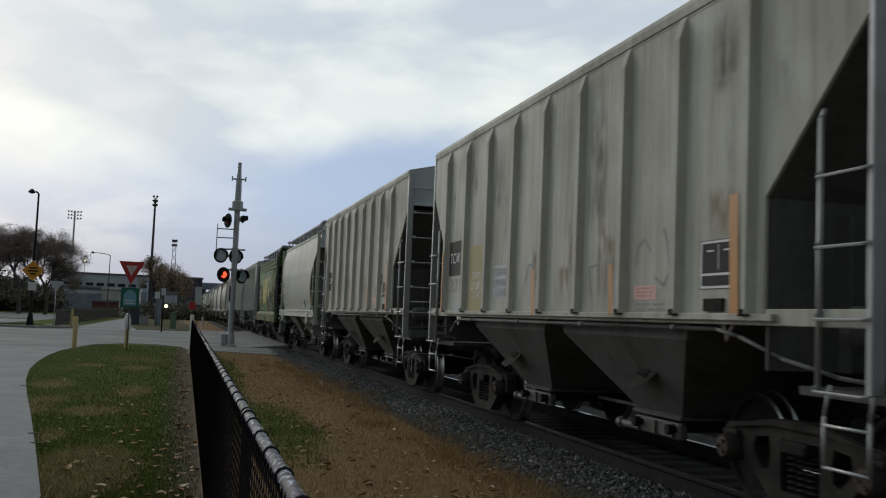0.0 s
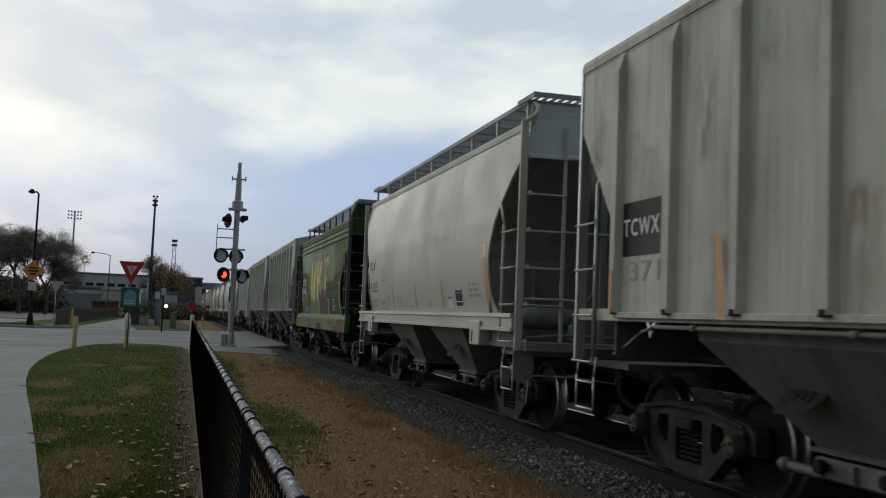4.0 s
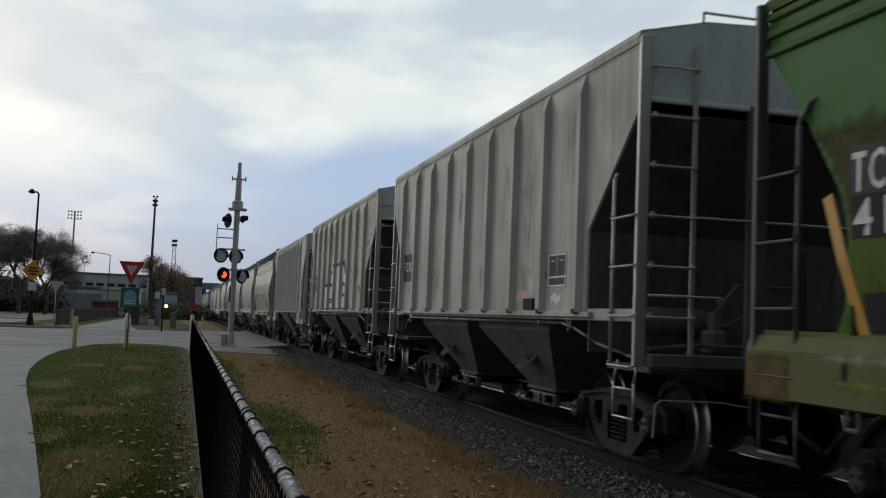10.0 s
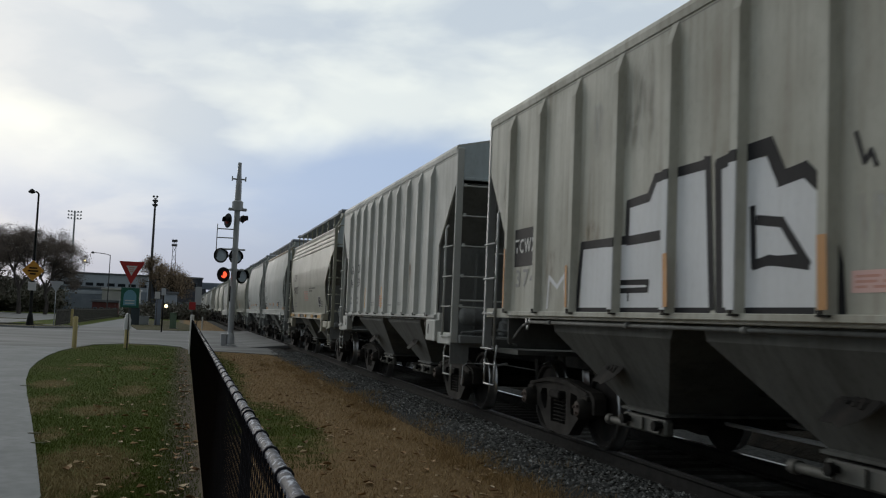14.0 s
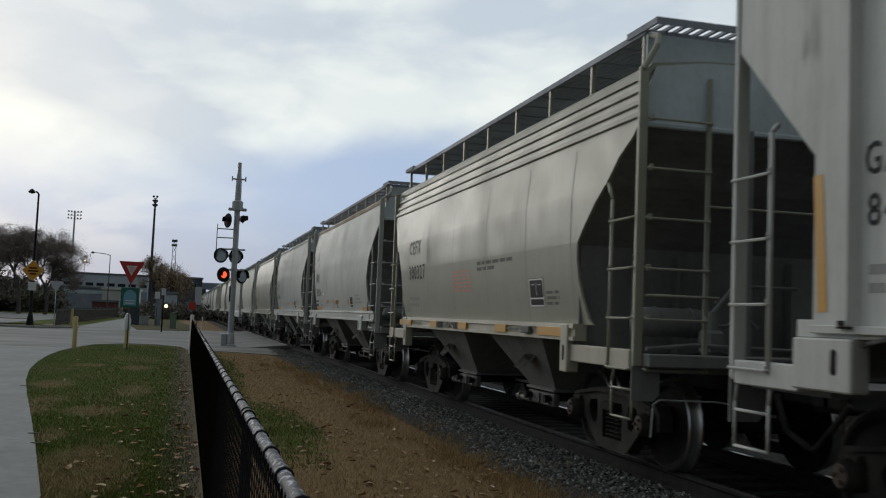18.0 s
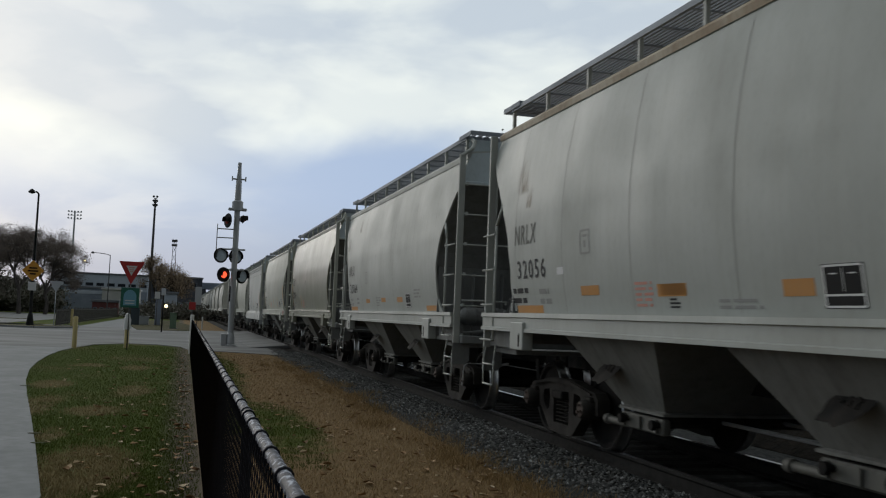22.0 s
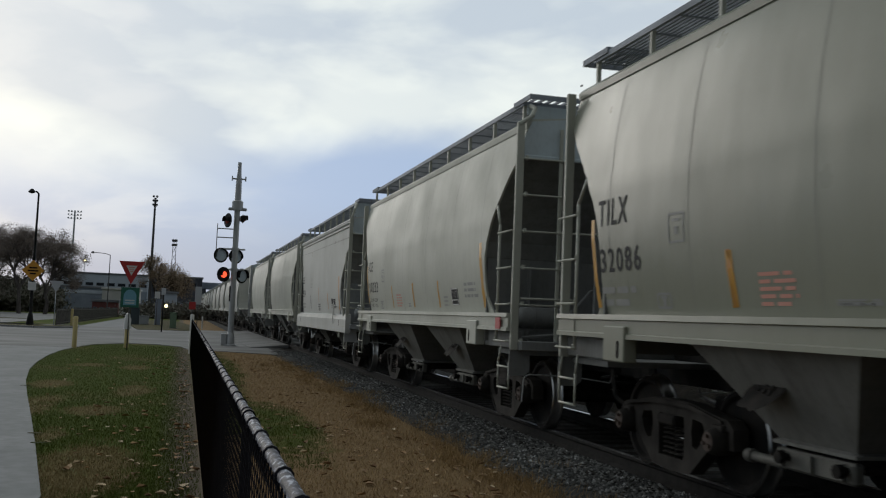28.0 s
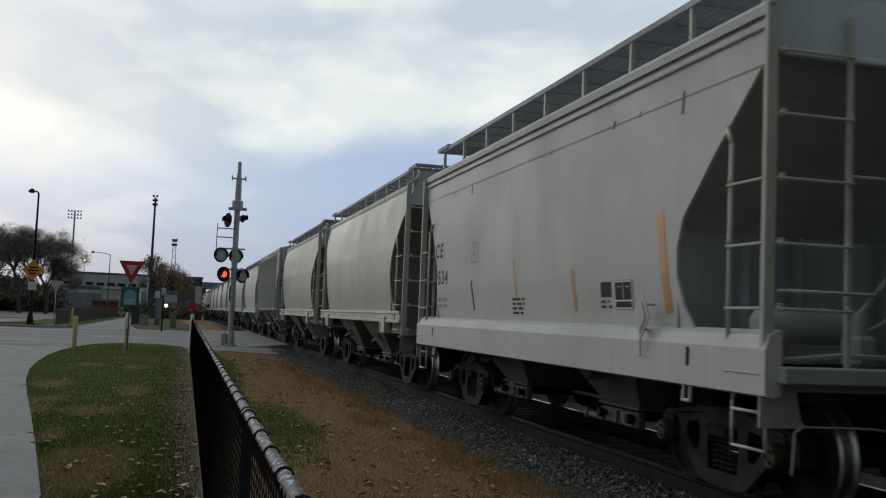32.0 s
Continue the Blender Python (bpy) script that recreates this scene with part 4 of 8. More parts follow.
        if kind == "rib":
            w0, gap, n = st["ribs"]
            rp = rib_paint or paint

            def rib():
                bm = bmesh.new()
                # a pressed hat section with sloped flanks and a sloped top
                ring = []
                for z, d in ((st["bottom"] + 0.02, 0.075), (st["top"] - 0.30, 0.075), (st["top"] - 0.10, 0.012)):
                    ring.append([bm.verts.new((-x, y, z)) for x, y in ((0.0, -0.085), (d, -0.05), (d, 0.05), (0.0, 0.085))])
                for ra, rb in zip(ring, ring[1:]):
                    for i in range(4):
                        bm.faces.new((ra[i], ra[(i + 1) % 4], rb[(i + 1) % 4], rb[i]))
                bm.faces.new(ring[0])
                bm.faces.new(ring[-1][::-1])
                return data_of("rib", bm, rp)

            # dark slips drawn in for the shadowed gap at each rib's foot
            def foot_shade():
                bm = bmesh.new()
                box(bm, -0.068, -0.01, -0.06, 0.06, st["bottom"] + 0.004, st["bottom"] + 0.019)
                box(bm, -0.080, -0.076, -0.035, 0.035, st["bottom"] + 0.021, st["bottom"] + 0.055)
                return data_of("rib_foot_shade", bm, SOOT_SHADE)
            me = cached(("rib", skey, rp.name), rib)
            for k in range(n):
                y = -L / 2 + w0 + gap * k
                rb = share("rib", me, car, pose(s * 1.588, y, 0, 0, 0, 0 if s < 0 else 180))
                if s < 0 and detail > 1:
                    share("rib_foot_shade", cached(("foot_shade", skey), foot_shade), rb)
        if kind in ("deep", "band"):
            # pressed beads along the top of the side
            for z in st.get("beads", (3.46, 3.60, 3.73) if kind == "deep" else (3.40, 3.56)):
                bm = bmesh.new()
                x = interp(z, st["prof"])
                a, b = sorted((s * (x - 0.01), s * (x + 0.03)))
                box(bm, a, b, -h, h, z - 0.03, z + 0.03, 0.01)
                part("top_bead", bm, roof or paint, car)
    if detail > 0 and kind in ("round", "band"):
        inner = st["post"] + max(e for _, e in st["edge"]) + 0.15
        for k in range(6):
            bm = bmesh.new()
            w = inner + (L - 2 * inner) * k / 5 + (0.12 * math.sin(k * 5.0) if 0 < k < 5 else 0.0)
            stroke(bm, st, [(w, st["bottom"] + 0.03), (w, (3.3 if kind != "round" else st["top"] - 0.1))], 0.013 if kind == "band" else 0.008, 0.004)
            part("weld_seam", bm, SEAM, car)
    if detail > 0 and kind == "rib":
        bm = bmesh.new()
        stroke(bm, st, [(st["post"], st["top"] - 0.12), (L - st["post"], st["top"] - 0.12)], 0.012, 0.003)
        part("weld_seam", bm, SEAM, car)
    # running boards on the roof
    zw = 4.35 if kind != "rib" else st["roof"] + 0.10
    if kind == "rib":
        if detail > 0:
            for e in (-1, 1):
                bm = bmesh.new()
                pipe(bm, [(-0.9, e * (h - 0.05), st["roof"] - 0.06), (-0.9, e * (h - 0.05), st["roof"] + 0.07), (0.9, e * (h - 0.05), st["roof"] + 0.07), (0.9, e * (h - 0.05), st["roof"] - 0.06)], 0.014, 6)
                part("roof_grab", bm, metal, car)
                bm = bmesh.new()
                pipe(bm, [(-1.2, e * (h - 0.1), st["top"]), (-1.2, e * (h - 0.1), st["top"] + 0.12), (-1.2, e * (h - 0.6), st["top"] + 0.12), (-1.2, e * (h - 0.6), st["top"])], 0.014, 6)
                part("roof_grab", bm, metal, car)
            bm = bmesh.new()
            box(bm, -0.3, 0.3, -h + 0.5, h - 0.5, st["roof"] - 0.02, st["roof"] + 0.08, 0.02)
            part("hatch", bm, paint, car)
    else:
        share("running_board", cached(("grating", skey, st.get("bar", 0.012)), lambda: grating_mesh(-h + 0.28, h - 0.28, zw, GRATE, bar=st.get("bar", 0.012), deep=0.018 if st.get("bar") == 0.008 else 0.036)), car)

        def post():
            bm = bmesh.new()
            box(bm, -0.022, 0.022, -0.02, 0.02, 0, zw - 0.05 - st["top"] + 0.05)
            return data_of("board_post", bm, metal)
        pm = cached(("bpost", skey, metal.name), post)
        n = 9
        for k in range(n):
            y = -h + 0.32 + (2 * h - 0.64) * k / (n - 1)
            for s in (-1, 1):
                share("board_post", pm, car, pose(s * 1.36, y, st["top"] - 0.03))
        bm = bmesh.new()
        box(bm, -0.3, 0.3, -h + 1.0, h - 1.0, st["roof"] - 0.02, st["roof"] + 0.10, 0.03)
        part("hatch", bm, paint, car)
    # ladders share the corner post: one stile stands off it along the side, another across the end
    zlow, zbend, lean, ztop = st["climb"]
    reach, pitch = 0.50, 0.47

    def side_stile():
        bm = bmesh.new()
        pts = [(0.0, 0, zlow - 0.03), (0, 0, zbend)]
        if lean:
            pts += [(0.02, lean, ztop), (0.05, lean + 0.05, ztop + 0.02)]
        else:
            pts += [(0.04, 0.02, ztop)]
        pipe(bm, pts, 0.019, 7)
        return data_of("ladder", bm, metal)

    def end_stile():
        bm = bmesh.new()
        box(bm, -0.024, 0.024, -0.012, 0.012, zlow - 0.03, st["top"] - 0.08, 0.004)
        return data_of("ladder", bm, metal)

    def side_rung():
        bm = bmesh.new()
        pipe(bm, [(0, 0.012, 0), (-0.03, 0.0, -0.01), (-0.03, -reach + 0.03, -0.01), (0, -reach, 0)], 0.012, 6)
        tube(bm, (0.0, 0.0, -0.03), (-0.02, 0.0, 0.03), 0.016, 6)
        return data_of("rung", bm, metal)

    def end_rung():
        bm = bmesh.new()
        span = c0 - st["stile"]
        pipe(bm, [(0.02, 0.0, 0), (0.01, -0.04, -0.012), (-span + 0.02, -0.04, -0.012), (-span, 0, 0)], 0.012, 6)
        for x in (0.0, -span + 0.03):
            box(bm, x - 0.02, x + 0.02, -0.03, 0.0, -0.03, 0.03, 0.004)
        return data_of("rung", bm, metal)
    sm = cached(("sidestile", skey, metal.name), side_stile)
    em = cached(("endstile", skey, metal.name), end_stile)
    srm, erm = cached(("srung", skey, metal.name), side_rung), cached(("erung", skey, metal.name), end_rung)
    for e in (-1, 1):
        for s in ((-1, 1) if detail > 1 else (-1,)):
            lad = share("ladder", sm, car, Matrix.Translation((s * 1.60, e * (h + 0.05 - reach), 0)) @ Matrix.Diagonal((-s, -e, 1, 1)))
            if detail > 0:
                zz = zlow
                while zz < zbend + 0.02:
                    share("rung", srm, lad, pose(0, 0, zz))
                    zz += pitch
        lad = share("ladder", em, car, Matrix.Translation((e * st["stile"], e * (h + 0.07), 0)) @ Matrix.Diagonal((-e, -e, 1, 1)))
        if detail > 0:
            zz = zlow
            while zz < st["top"] - 0.15:
                share("rung", erm, lad, pose(0, 0, zz))
                zz += pitch
        if detail > 1:
            for s in (-1, 1):
                bm = bmesh.new()
                yb = e * (h + 0.02)
                pipe(bm, [(s * 1.54, yb, 1.1), (s * 1.57, yb, 0.90), (s * 1.57, yb, 0.57), (s * 1.57, yb - e * 0.44, 0.57), (s * 1.57, yb - e * 0.44, 0.90), (s * 1.54, yb - e * 0.42, 1.1)], 0.013, 7)
                tube(bm, (s * 1.575, yb, 0.84), (s * 1.575, yb - e * 0.44, 0.84), 0.013, 7)
                part("stirrup", bm, metal, car, "steel stirrup step")
    # brake gear on the front platform
    if detail > 1:
        bm = bmesh.new()
        lathe(bm, [(0.05, -0.07), (0.11, -0.05), (0.145, 0.0), (0.145, 0.66), (0.11, 0.71), (0.05, 0.73)], "x", (-1.22, -h + 0.58, 1.48), 16)
        for x in (-1.08, -0.70):
            lathe(bm, [(0.15, 0.0), (0.155, 0.01), (0.155, 0.03), (0.15, 0.04)], "x", (x, -h + 0.58, 1.48), 16)
        pipe(bm, [(-0.5, -h + 0.58, 1.48), (-0.3, -h + 0.50, 1.46), (-0.15, -h + 0.42, 1.58), (0.0, -h + 0.4, 1.45)], 0.022, 6)
        part("air_reservoir", bm, slope, car)
        bm = bmesh.new()
        box(bm, -0.72, -0.54, -h + 0.10, -h + 0.32, 1.18, 1.42, 0.03)
        tube(bm, (-0.63, -h + 0.2, 1.42), (-0.63, -h + 0.2, 1.60), 0.06, 10)
        pipe(bm, [(-0.63, -h + 0.2, 1.58), (-0.4, -h + 0.18, 1.86), (0.3, -h + 0.18, 1.86)], 0.02, 6)
        pipe(bm, [(-1.40, -h + 0.05, 1.22), (-0.9, -h + 0.05, 1.27), (0.4, -h + 0.1, 1.24)], 0.022, 6)
        part("brake_valve", bm, slope, car, "sooty brake valve with pipes")
        bm = bmesh.new()
        pipe(bm, [(-c0 + 0.02, -h - 0.06, 1.72), (-c0 + 0.06, -h - 0.12, 1.72), (-0.75, -h - 0.12, 1.72), (-0.75, -h - 0.06, 1.68)], 0.014, 7)
        tube(bm, (-st["stile"], -h - 0.06, 2.59 if kind != "rib" else 2.47), (c0, -h - 0.06, 2.59 if kind != "rib" else 2.47), 0.013, 6)
        part("end_handrail", bm, metal, car)
        bm = bmesh.new()
        tube(bm, (0.5, h - 0.3, 1.45), (1.2, h - 0.3, 1.45), 0.17, 12)
        part("brake_cylinder", bm, slope, car)
        bm = bmesh.new()
        for s in (-1, 1):
            pipe(bm, [(s * 0.35, -h + 0.9, 0.72), (s * 0.35, -2.6, 0.5), (s * 0.35, 2.6, 0.5), (s * 0.35, h - 0.9, 0.72)], 0.022, 6)
        part("brake_rod", bm, GALV, car)
    for s in (-1, 1):
        add_truck(car, s * (L / 2 - 2.42), spin, detail > 1)
    return car, spin

# ---- ground, lawn, paths, road ----
# dead and living patches in the grass: centre x, y and half widths
DRY_SPOTS = [(-0.85, 10.5, 0.62, 2.2), (-0.80, 20.1, 0.42, 1.5), (-2.45, 21.4, 0.45, 1.1), (-1.05, 27.6, 0.45, 1.2), (-1.25, 16.3, 0.5, 0.9), (-1.5, 13.3, 0.22, 0.8), (-2.3, 28.3, 0.55, 1.0), (-2.1, 17.0, 0.35, 2.0)]
GREEN_SPOTS = [(1.42, 14.7, 0.66, 3.7), (0.75, 29.0, 1.05, 12.5), (0.9, 17.5, 0.5, 5.0)]


def ground_material():
    m, nt, bsdf = nodes("lawn_and_dry_grass", (0.08, 0.09, 0.03), 0.95, 0.0, 0.03)
    co = nt.nodes.new("ShaderNodeTexCoord")
    sep = nt.nodes.new("ShaderNodeSeparateXYZ")
    nt.links.new(co.outputs["Object"], sep.inputs[0])
    patch = noise_tex(nt, 0.5, 5, (0.8, 0.42, 1))
    mid = noise_tex(nt, 2.0, 5, (0.7, 0.9, 1))
    fine = noise_tex(nt, 45, 4)
    green = ramp_of(nt, fine, [(0.3, (0.040, 0.058, 0.012)), (0.7, (0.096, 0.122, 0.026))])
    dry = ramp_of(nt, fine, [(0.3, (0.10, 0.075, 0.038)), (0.7, (0.24, 0.18, 0.092))])
    soil = ramp_of(nt, fine, [(0.3, (0.075, 0.062, 0.046)), (0.7, (0.18, 0.15, 0.115))])

    def strip(centre, half, soft, wobble):
        """1 inside a band of x, with a ragged edge."""
        a = nt.nodes.new("ShaderNodeMath")
        a.operation = "MULTIPLY_ADD"
        a.inputs[1].default_value = wobble
        nt.links.new(mid, a.inputs[0])
        nt.links.new(sep.outputs["X"], a.inputs[2])
        b = nt.nodes.new("ShaderNodeMath")
        b.operation = "ADD"
        b.inputs[1].default_value = -centre - wobble * 0.5
        nt.links.new(a.outputs[0], b.inputs[0])
        c = nt.nodes.new("ShaderNodeMath")
        c.operation = "ABSOLUTE"
        nt.links.new(b.outputs[0], c.inputs[0])
        d = nt.nodes.new("ShaderNodeMapRange")
        d.inputs["From Min"].default_value, d.inputs["From Max"].default_value = half, half + soft
        d.inputs["To Min"].default_value, d.inputs["To Max"].default_value = 1.0, 0.0
        nt.links.new(c.outputs[0], d.inputs["Value"])
        return d.outputs[0]
    def calc(op, a, b):
        q = nt.nodes.new("ShaderNodeMath")
        q.operation = op
        for i, v in enumerate((a, b)):
            if isinstance(v, (int, float)):
                q.inputs[i].default_value = v
            else:
                nt.links.new(v, q.inputs[i])
        return q.outputs[0]

    def spots(places, full):
        """1 within any of the patches, with a ragged edge."""
        near = None
        for cx, cy, rx, ry in places:
            dx = calc("DIVIDE", calc("SUBTRACT", sep.outputs["X"], cx), rx)
            dy = calc("DIVIDE", calc("SUBTRACT", sep.outputs["Y"], cy), ry)
            d = calc("ADD", calc("MULTIPLY", dx, dx), calc("MULTIPLY", dy, dy))
            near = d if near is None else calc("MINIMUM", near, d)
        wob = calc("ADD", near, calc("MULTIPLY", calc("SUBTRACT", mid, 0.5), 3.0))
        return ramp_of(nt, wob, [(0.2, grey(full)), (1.15 if full < 0.9 else 1.0, grey(0))])
    lawn = blend(nt, ramp_of(nt, patch, [(0.52, grey(0)), (0.66, grey(0.55))]), green, dry)
    lawn = blend(nt, spots(DRY_SPOTS, 0.8), lawn, dry)
    litter = ramp_of(nt, fine, [(0.3, (0.12, 0.08, 0.042)), (0.7, (0.30, 0.205, 0.11))])
    verge = blend(nt, spots(GREEN_SPOTS, 0.95), litter, green)
    c = blend(nt, strip(2.3, 2.0, 0.1, 0.0), lawn, verge)
    c = blend(nt, strip(0.17, 0.08, 0.30, 0.22), c, soil)
    c = blend(nt, strip(60.0, 50.0, 1.0, 0.6), c, soil)
    nt.links.new(c, bsdf.inputs["Base Color"])
    bump(nt, bsdf, fine, 0.8, 0.03)
    return m


GROUND = ground_material()
CONCRETE = mottled("worn_concrete", [(0.3, (0.1782, 0.1848, 0.1848)), (0.7, (0.264, 0.2706, 0.2706))], 0.8, 0.85, 0.25, 0.004, second=(6, (0.165, 0.169, 0.169), 0.6), spec=0.08)
ROAD = mottled("old_concrete_road", [(0.3, (0.1584, 0.1584, 0.1558)), (0.7, (0.2508, 0.2508, 0.2468))], 0.30, 0.85, 0.25, 0.004, (0.5, 1, 1), second=(0.5, (0.1122, 0.1122, 0.1096), 0.7), spec=0.08)
BALLAST = mottled("crushed_stone", [(0.35, (0.022, 0.022, 0.021)), (0.65, (0.085, 0.086, 0.083))], 14, 0.9, 0.9, 0.03, spec=0.08)
# sleeper colour darkened beyond creosote to hold the shade under the train
TIE_WOOD = mottled("creosoted_shaded_timber", [(0.3, (0.007, 0.006, 0.005)), (0.7, (0.018, 0.016, 0.013))], 3, 0.98, 0.4, 0.01, (6, 1, 1), spec=0.08)
BANK_EARTH = mottled("added_bank_earth", [(0.35, (0.012, 0.010, 0.008)), (0.7, (0.04, 0.033, 0.025))], 3, 0.95, 0.8, 0.05, spec=0.08)
RAIL_STEEL = mottled("rusty_rail_steel", [(0.3, (0.016, 0.0155, 0.015)), (0.7, (0.032, 0.030, 0.028))], 8, 0.85, 0.3, 0.003, spec=0.08)
BLACK_VINYL = mottled("black_vinyl_coating", [(0.4, (0.006, 0.006, 0.010)), (0.7, (0.012, 0.012, 0.018))], 9, 0.55, 0.1, 0.002, spec=0.08)
SIGNAL_GREY = weathered("aluminium_paint", (0.40, 0.41, 0.42), (0.2, 0.19, 0.17), 0.25, 0.45, 0.3, 0.3)
RAIL_SPECKLED = mottled("speckled_vinyl_rail", [(0.40, (0.010, 0.010, 0.016)), (0.50, (0.03, 0.03, 0.045)), (0.58, (0.16, 0.17, 0.21)), (0.66, (0.45, 0.47, 0.52))], 55, 0.6, 0.5, 0.004, (1, 0.5, 1))
POLE_GREY = mottled("dark_pole_steel", [(0.4, (0.07, 0.07, 0.075)), (0.7, (0.11, 0.11, 0.115))], 3, 0.6, 0.1, 0.003)
POLE_BLACK = mottled("black_pole_paint", [(0.4, grey(0.012)), (0.7, grey(0.03))], 3, 0.5, 0.1, 0.003, spec=0.08)
YELLOW_POST = weathered("yellow_post_paint", (0.46, 0.37, 0.16), (0.3, 0.26, 0.16), 0.4, 0.6, 0.3)
WHITE_POST = weathered("white_post_paint", (0.56, 0.55, 0.52), (0.35, 0.33, 0.28), 0.4, 0.6, 0.3)
SIGN_RED = weathered("red_sign_sheeting", (0.40, 0.03, 0.03), (0.3, 0.06, 0.05), 0.2, 0.4, 0.1)
SIGN_WHITE = weathered("white_sign_sheeting", (0.6, 0.6, 0.6), (0.45, 0.45, 0.45), 0.2, 0.4, 0.1)
SIGN_GREEN = weathered("green_sign_sheeting", (0.02, 0.12, 0.085), (0.05, 0.12, 0.1), 0.2, 0.4, 0.1)
SIGN_BLUE = weathered("pale_blue_sign_print", (0.16, 0.34, 0.45), (0.12, 0.26, 0.33), 0.3, 0.4, 0.1)
SIGN_BACK = weathered("bare_aluminium_sheet", (0.45, 0.47, 0.5), (0.35, 0.36, 0.38), 0.3, 0.45, 0.1, 0.3)
SIGN_AMBER = weathered("amber_sign_sheeting", (0.55, 0.26, 0.03), (0.45, 0.22, 0.04), 0.2, 0.4, 0.1)
RED_GLOW = glow("lit_red_lens", (1.0, 0.10, 0.04), 1.5)
RED_LENS = mottled("dark_red_lens", [(0.4, (0.20, 0.028, 0.022)), (0.7, (0.30, 0.05, 0.04))], 20, 0.25, 0.05, 0.002)
AMBER_GLOW = glow("lit_amber_lamp", (1.0, 0.82, 0.40), 2.5)
# pale blue in the lens colour stands in for reflected sky
LENS_SKY = mottled("unlit_lens_with_painted_sky", [(0.4, (0.42, 0.50, 0.58)), (0.7, (0.55, 0.62, 0.70))], 20, 0.3, 0.05, 0.002)
BARK = mottled("tree_bark", [(0.35, (0.03, 0.026, 0.022)), (0.7, (0.075, 0.065, 0.055))], 3, 0.95, 0.6, 0.03, (1, 1, 0.3), spec=0.08)


VERGE = mottled("scrubby_grass", [(0.35, (0.03, 0.04, 0.012)), (0.6, (0.075, 0.06, 0.028)), (0.75, (0.12, 0.085, 0.045))], 1.2, 0.95, 0.8, 0.03, spec=0.08)


def flat(name, pts, z, material, label, thick=0.05):
    bm = bmesh.new()
    area = sum(a[0] * b[1] - b[0] * a[1] for a, b in zip(pts, pts[1:] + pts[:1]))
    plate(bm, [(x, y, z - thick) for x, y in (pts if area > 0 else pts[::-1])], thick)
    bmesh.ops.triangulate(bm, faces=bm.faces)
    ob = solid(name, bm, material, label, kind="structure")
    return ob


bm = bmesh.new()
edges = [-2500, -300, -60, -20, -8, -4, 0, 4, 8, 20, 60, 300, 2500]
grid = [[bm.verts.new((x, y, 0)) for x in edges] for y in [-2500, -300, -60, -10, 0, 10, 20, 30, 40, 60, 100, 300, 2500]]
for ra, rb in zip(grid, grid[1:]):
    for i in range(len(edges) - 1):
        bm.faces.new((ra[i], ra[i + 1], rb[i + 1], rb[i]))
solid("ground", bm, GROUND, "lawn with dry brown patches and a dead grass strip", kind="structure")

LAWN_EDGE = [(-1.02, 8.0), (-1.05, 9.0), (-1.52, 12.2), (-1.96, 15.1), (-2.52, 18.7), (-3.01, 22.0), (-3.45, 25.7), (-3.70, 28.9), (-3.88, 32.7), (-3.91, 36.0), (-3.72, 39.0),
             (-3.32, 42.4), (-2.21, 44.6), (-0.87, 44.4), (0.10, 42.6), (0.45, 39.4)]
path_edge = [(-0.9, -12.0), (-0.95, 2.0)] + LAWN_EDGE[:11]
bm = bmesh.new()
rings = [[bm.verts.new((x, y, z)) for x, z in ((-14.0, -0.04), (ex, -0.04), (ex, 0.02), (-14.0, 0.02))] for ex, y in path_edge]
for ra, rb in zip(rings, rings[1:]):
    for i in range(4):
        bm.faces.new((ra[i], ra[(i + 1) % 4], rb[(i + 1) % 4], rb[i]))
solid("pavement", bm, CONCRETE, "pale concrete path curving along the lawn", kind="structure")
road_near = [(-90, 39.0), (-14.0, 39.0), (-3.72, 39.0)] + LAWN_EDGE[11:] + [(1.4, 39.5), (3.95, 37.3), (3.95, 76.0), (0.2, 76.0), (-1.6, 72.5), (-7.2, 78.0), (-9.5, 78.5), (-9.8, 74.5), (-90, 74.0)]
flat("road", road_near, 0.025, ROAD, "wide worn concrete street crossing the track", 0.06)
flat("pavement_trail", [(-7.1, 78.1), (-2.85, 70.7), (-4.15, 88), (-5.5, 112), (-6.0, 170), (-6.6, 170), (-7.0, 110)], 0.022, CONCRETE, "concrete trail running on beside the railway", 0.05)
flat("road_far", [(-90, 78.2), (-12.5, 79.5), (-11.5, 150), (-90, 165)], 0.022, ROAD, "grey concrete street and parking area", 0.05)

# grass island round the lamp, and the parking area's strips
flat("ground_verge", [(-16.0, 70.5), (-10.3, 66.5), (-8.9, 66.0), (-6.7, 68.5), (-7.2, 75.0), (-9.6, 74.6), (-12.0, 73.5)], 0.06, VERGE, "scrubby grass strip with bare soil between street and trail", 0.06)
flat("ground_verge_trail", [(-2.8, 70.8), (0.3, 71.8), (1.5, 73.0), (1.3, 92.0), (-1.0, 125.0), (-5.2, 112.0), (-4.05, 88.0)], 0.05, VERGE, "scrubby grass between the trail and the track", 0.06)
flat("ground_strip", [(-60, 96), (-14, 99), (-13.6, 101.5), (-60, 101)], 0.05, VERGE, "scrubby grass strip beside the parking area", 0.06)
# dirt that lies along the edge of the path
for n, (x, y) in enumerate(((-1.68, 13.2), (-1.53, 12.3), (-2.85, 20.6))):
    flat("pavement_dirt", [(x - 0.06, y - 0.02), (x + 0.02, y - 0.05), (x + 0.13, y - 0.02), (x + 0.06, y + 0.05), (x - 0.05, y + 0.03)], 0.026, VERGE, "dark dirt washed onto the path", 0.004)
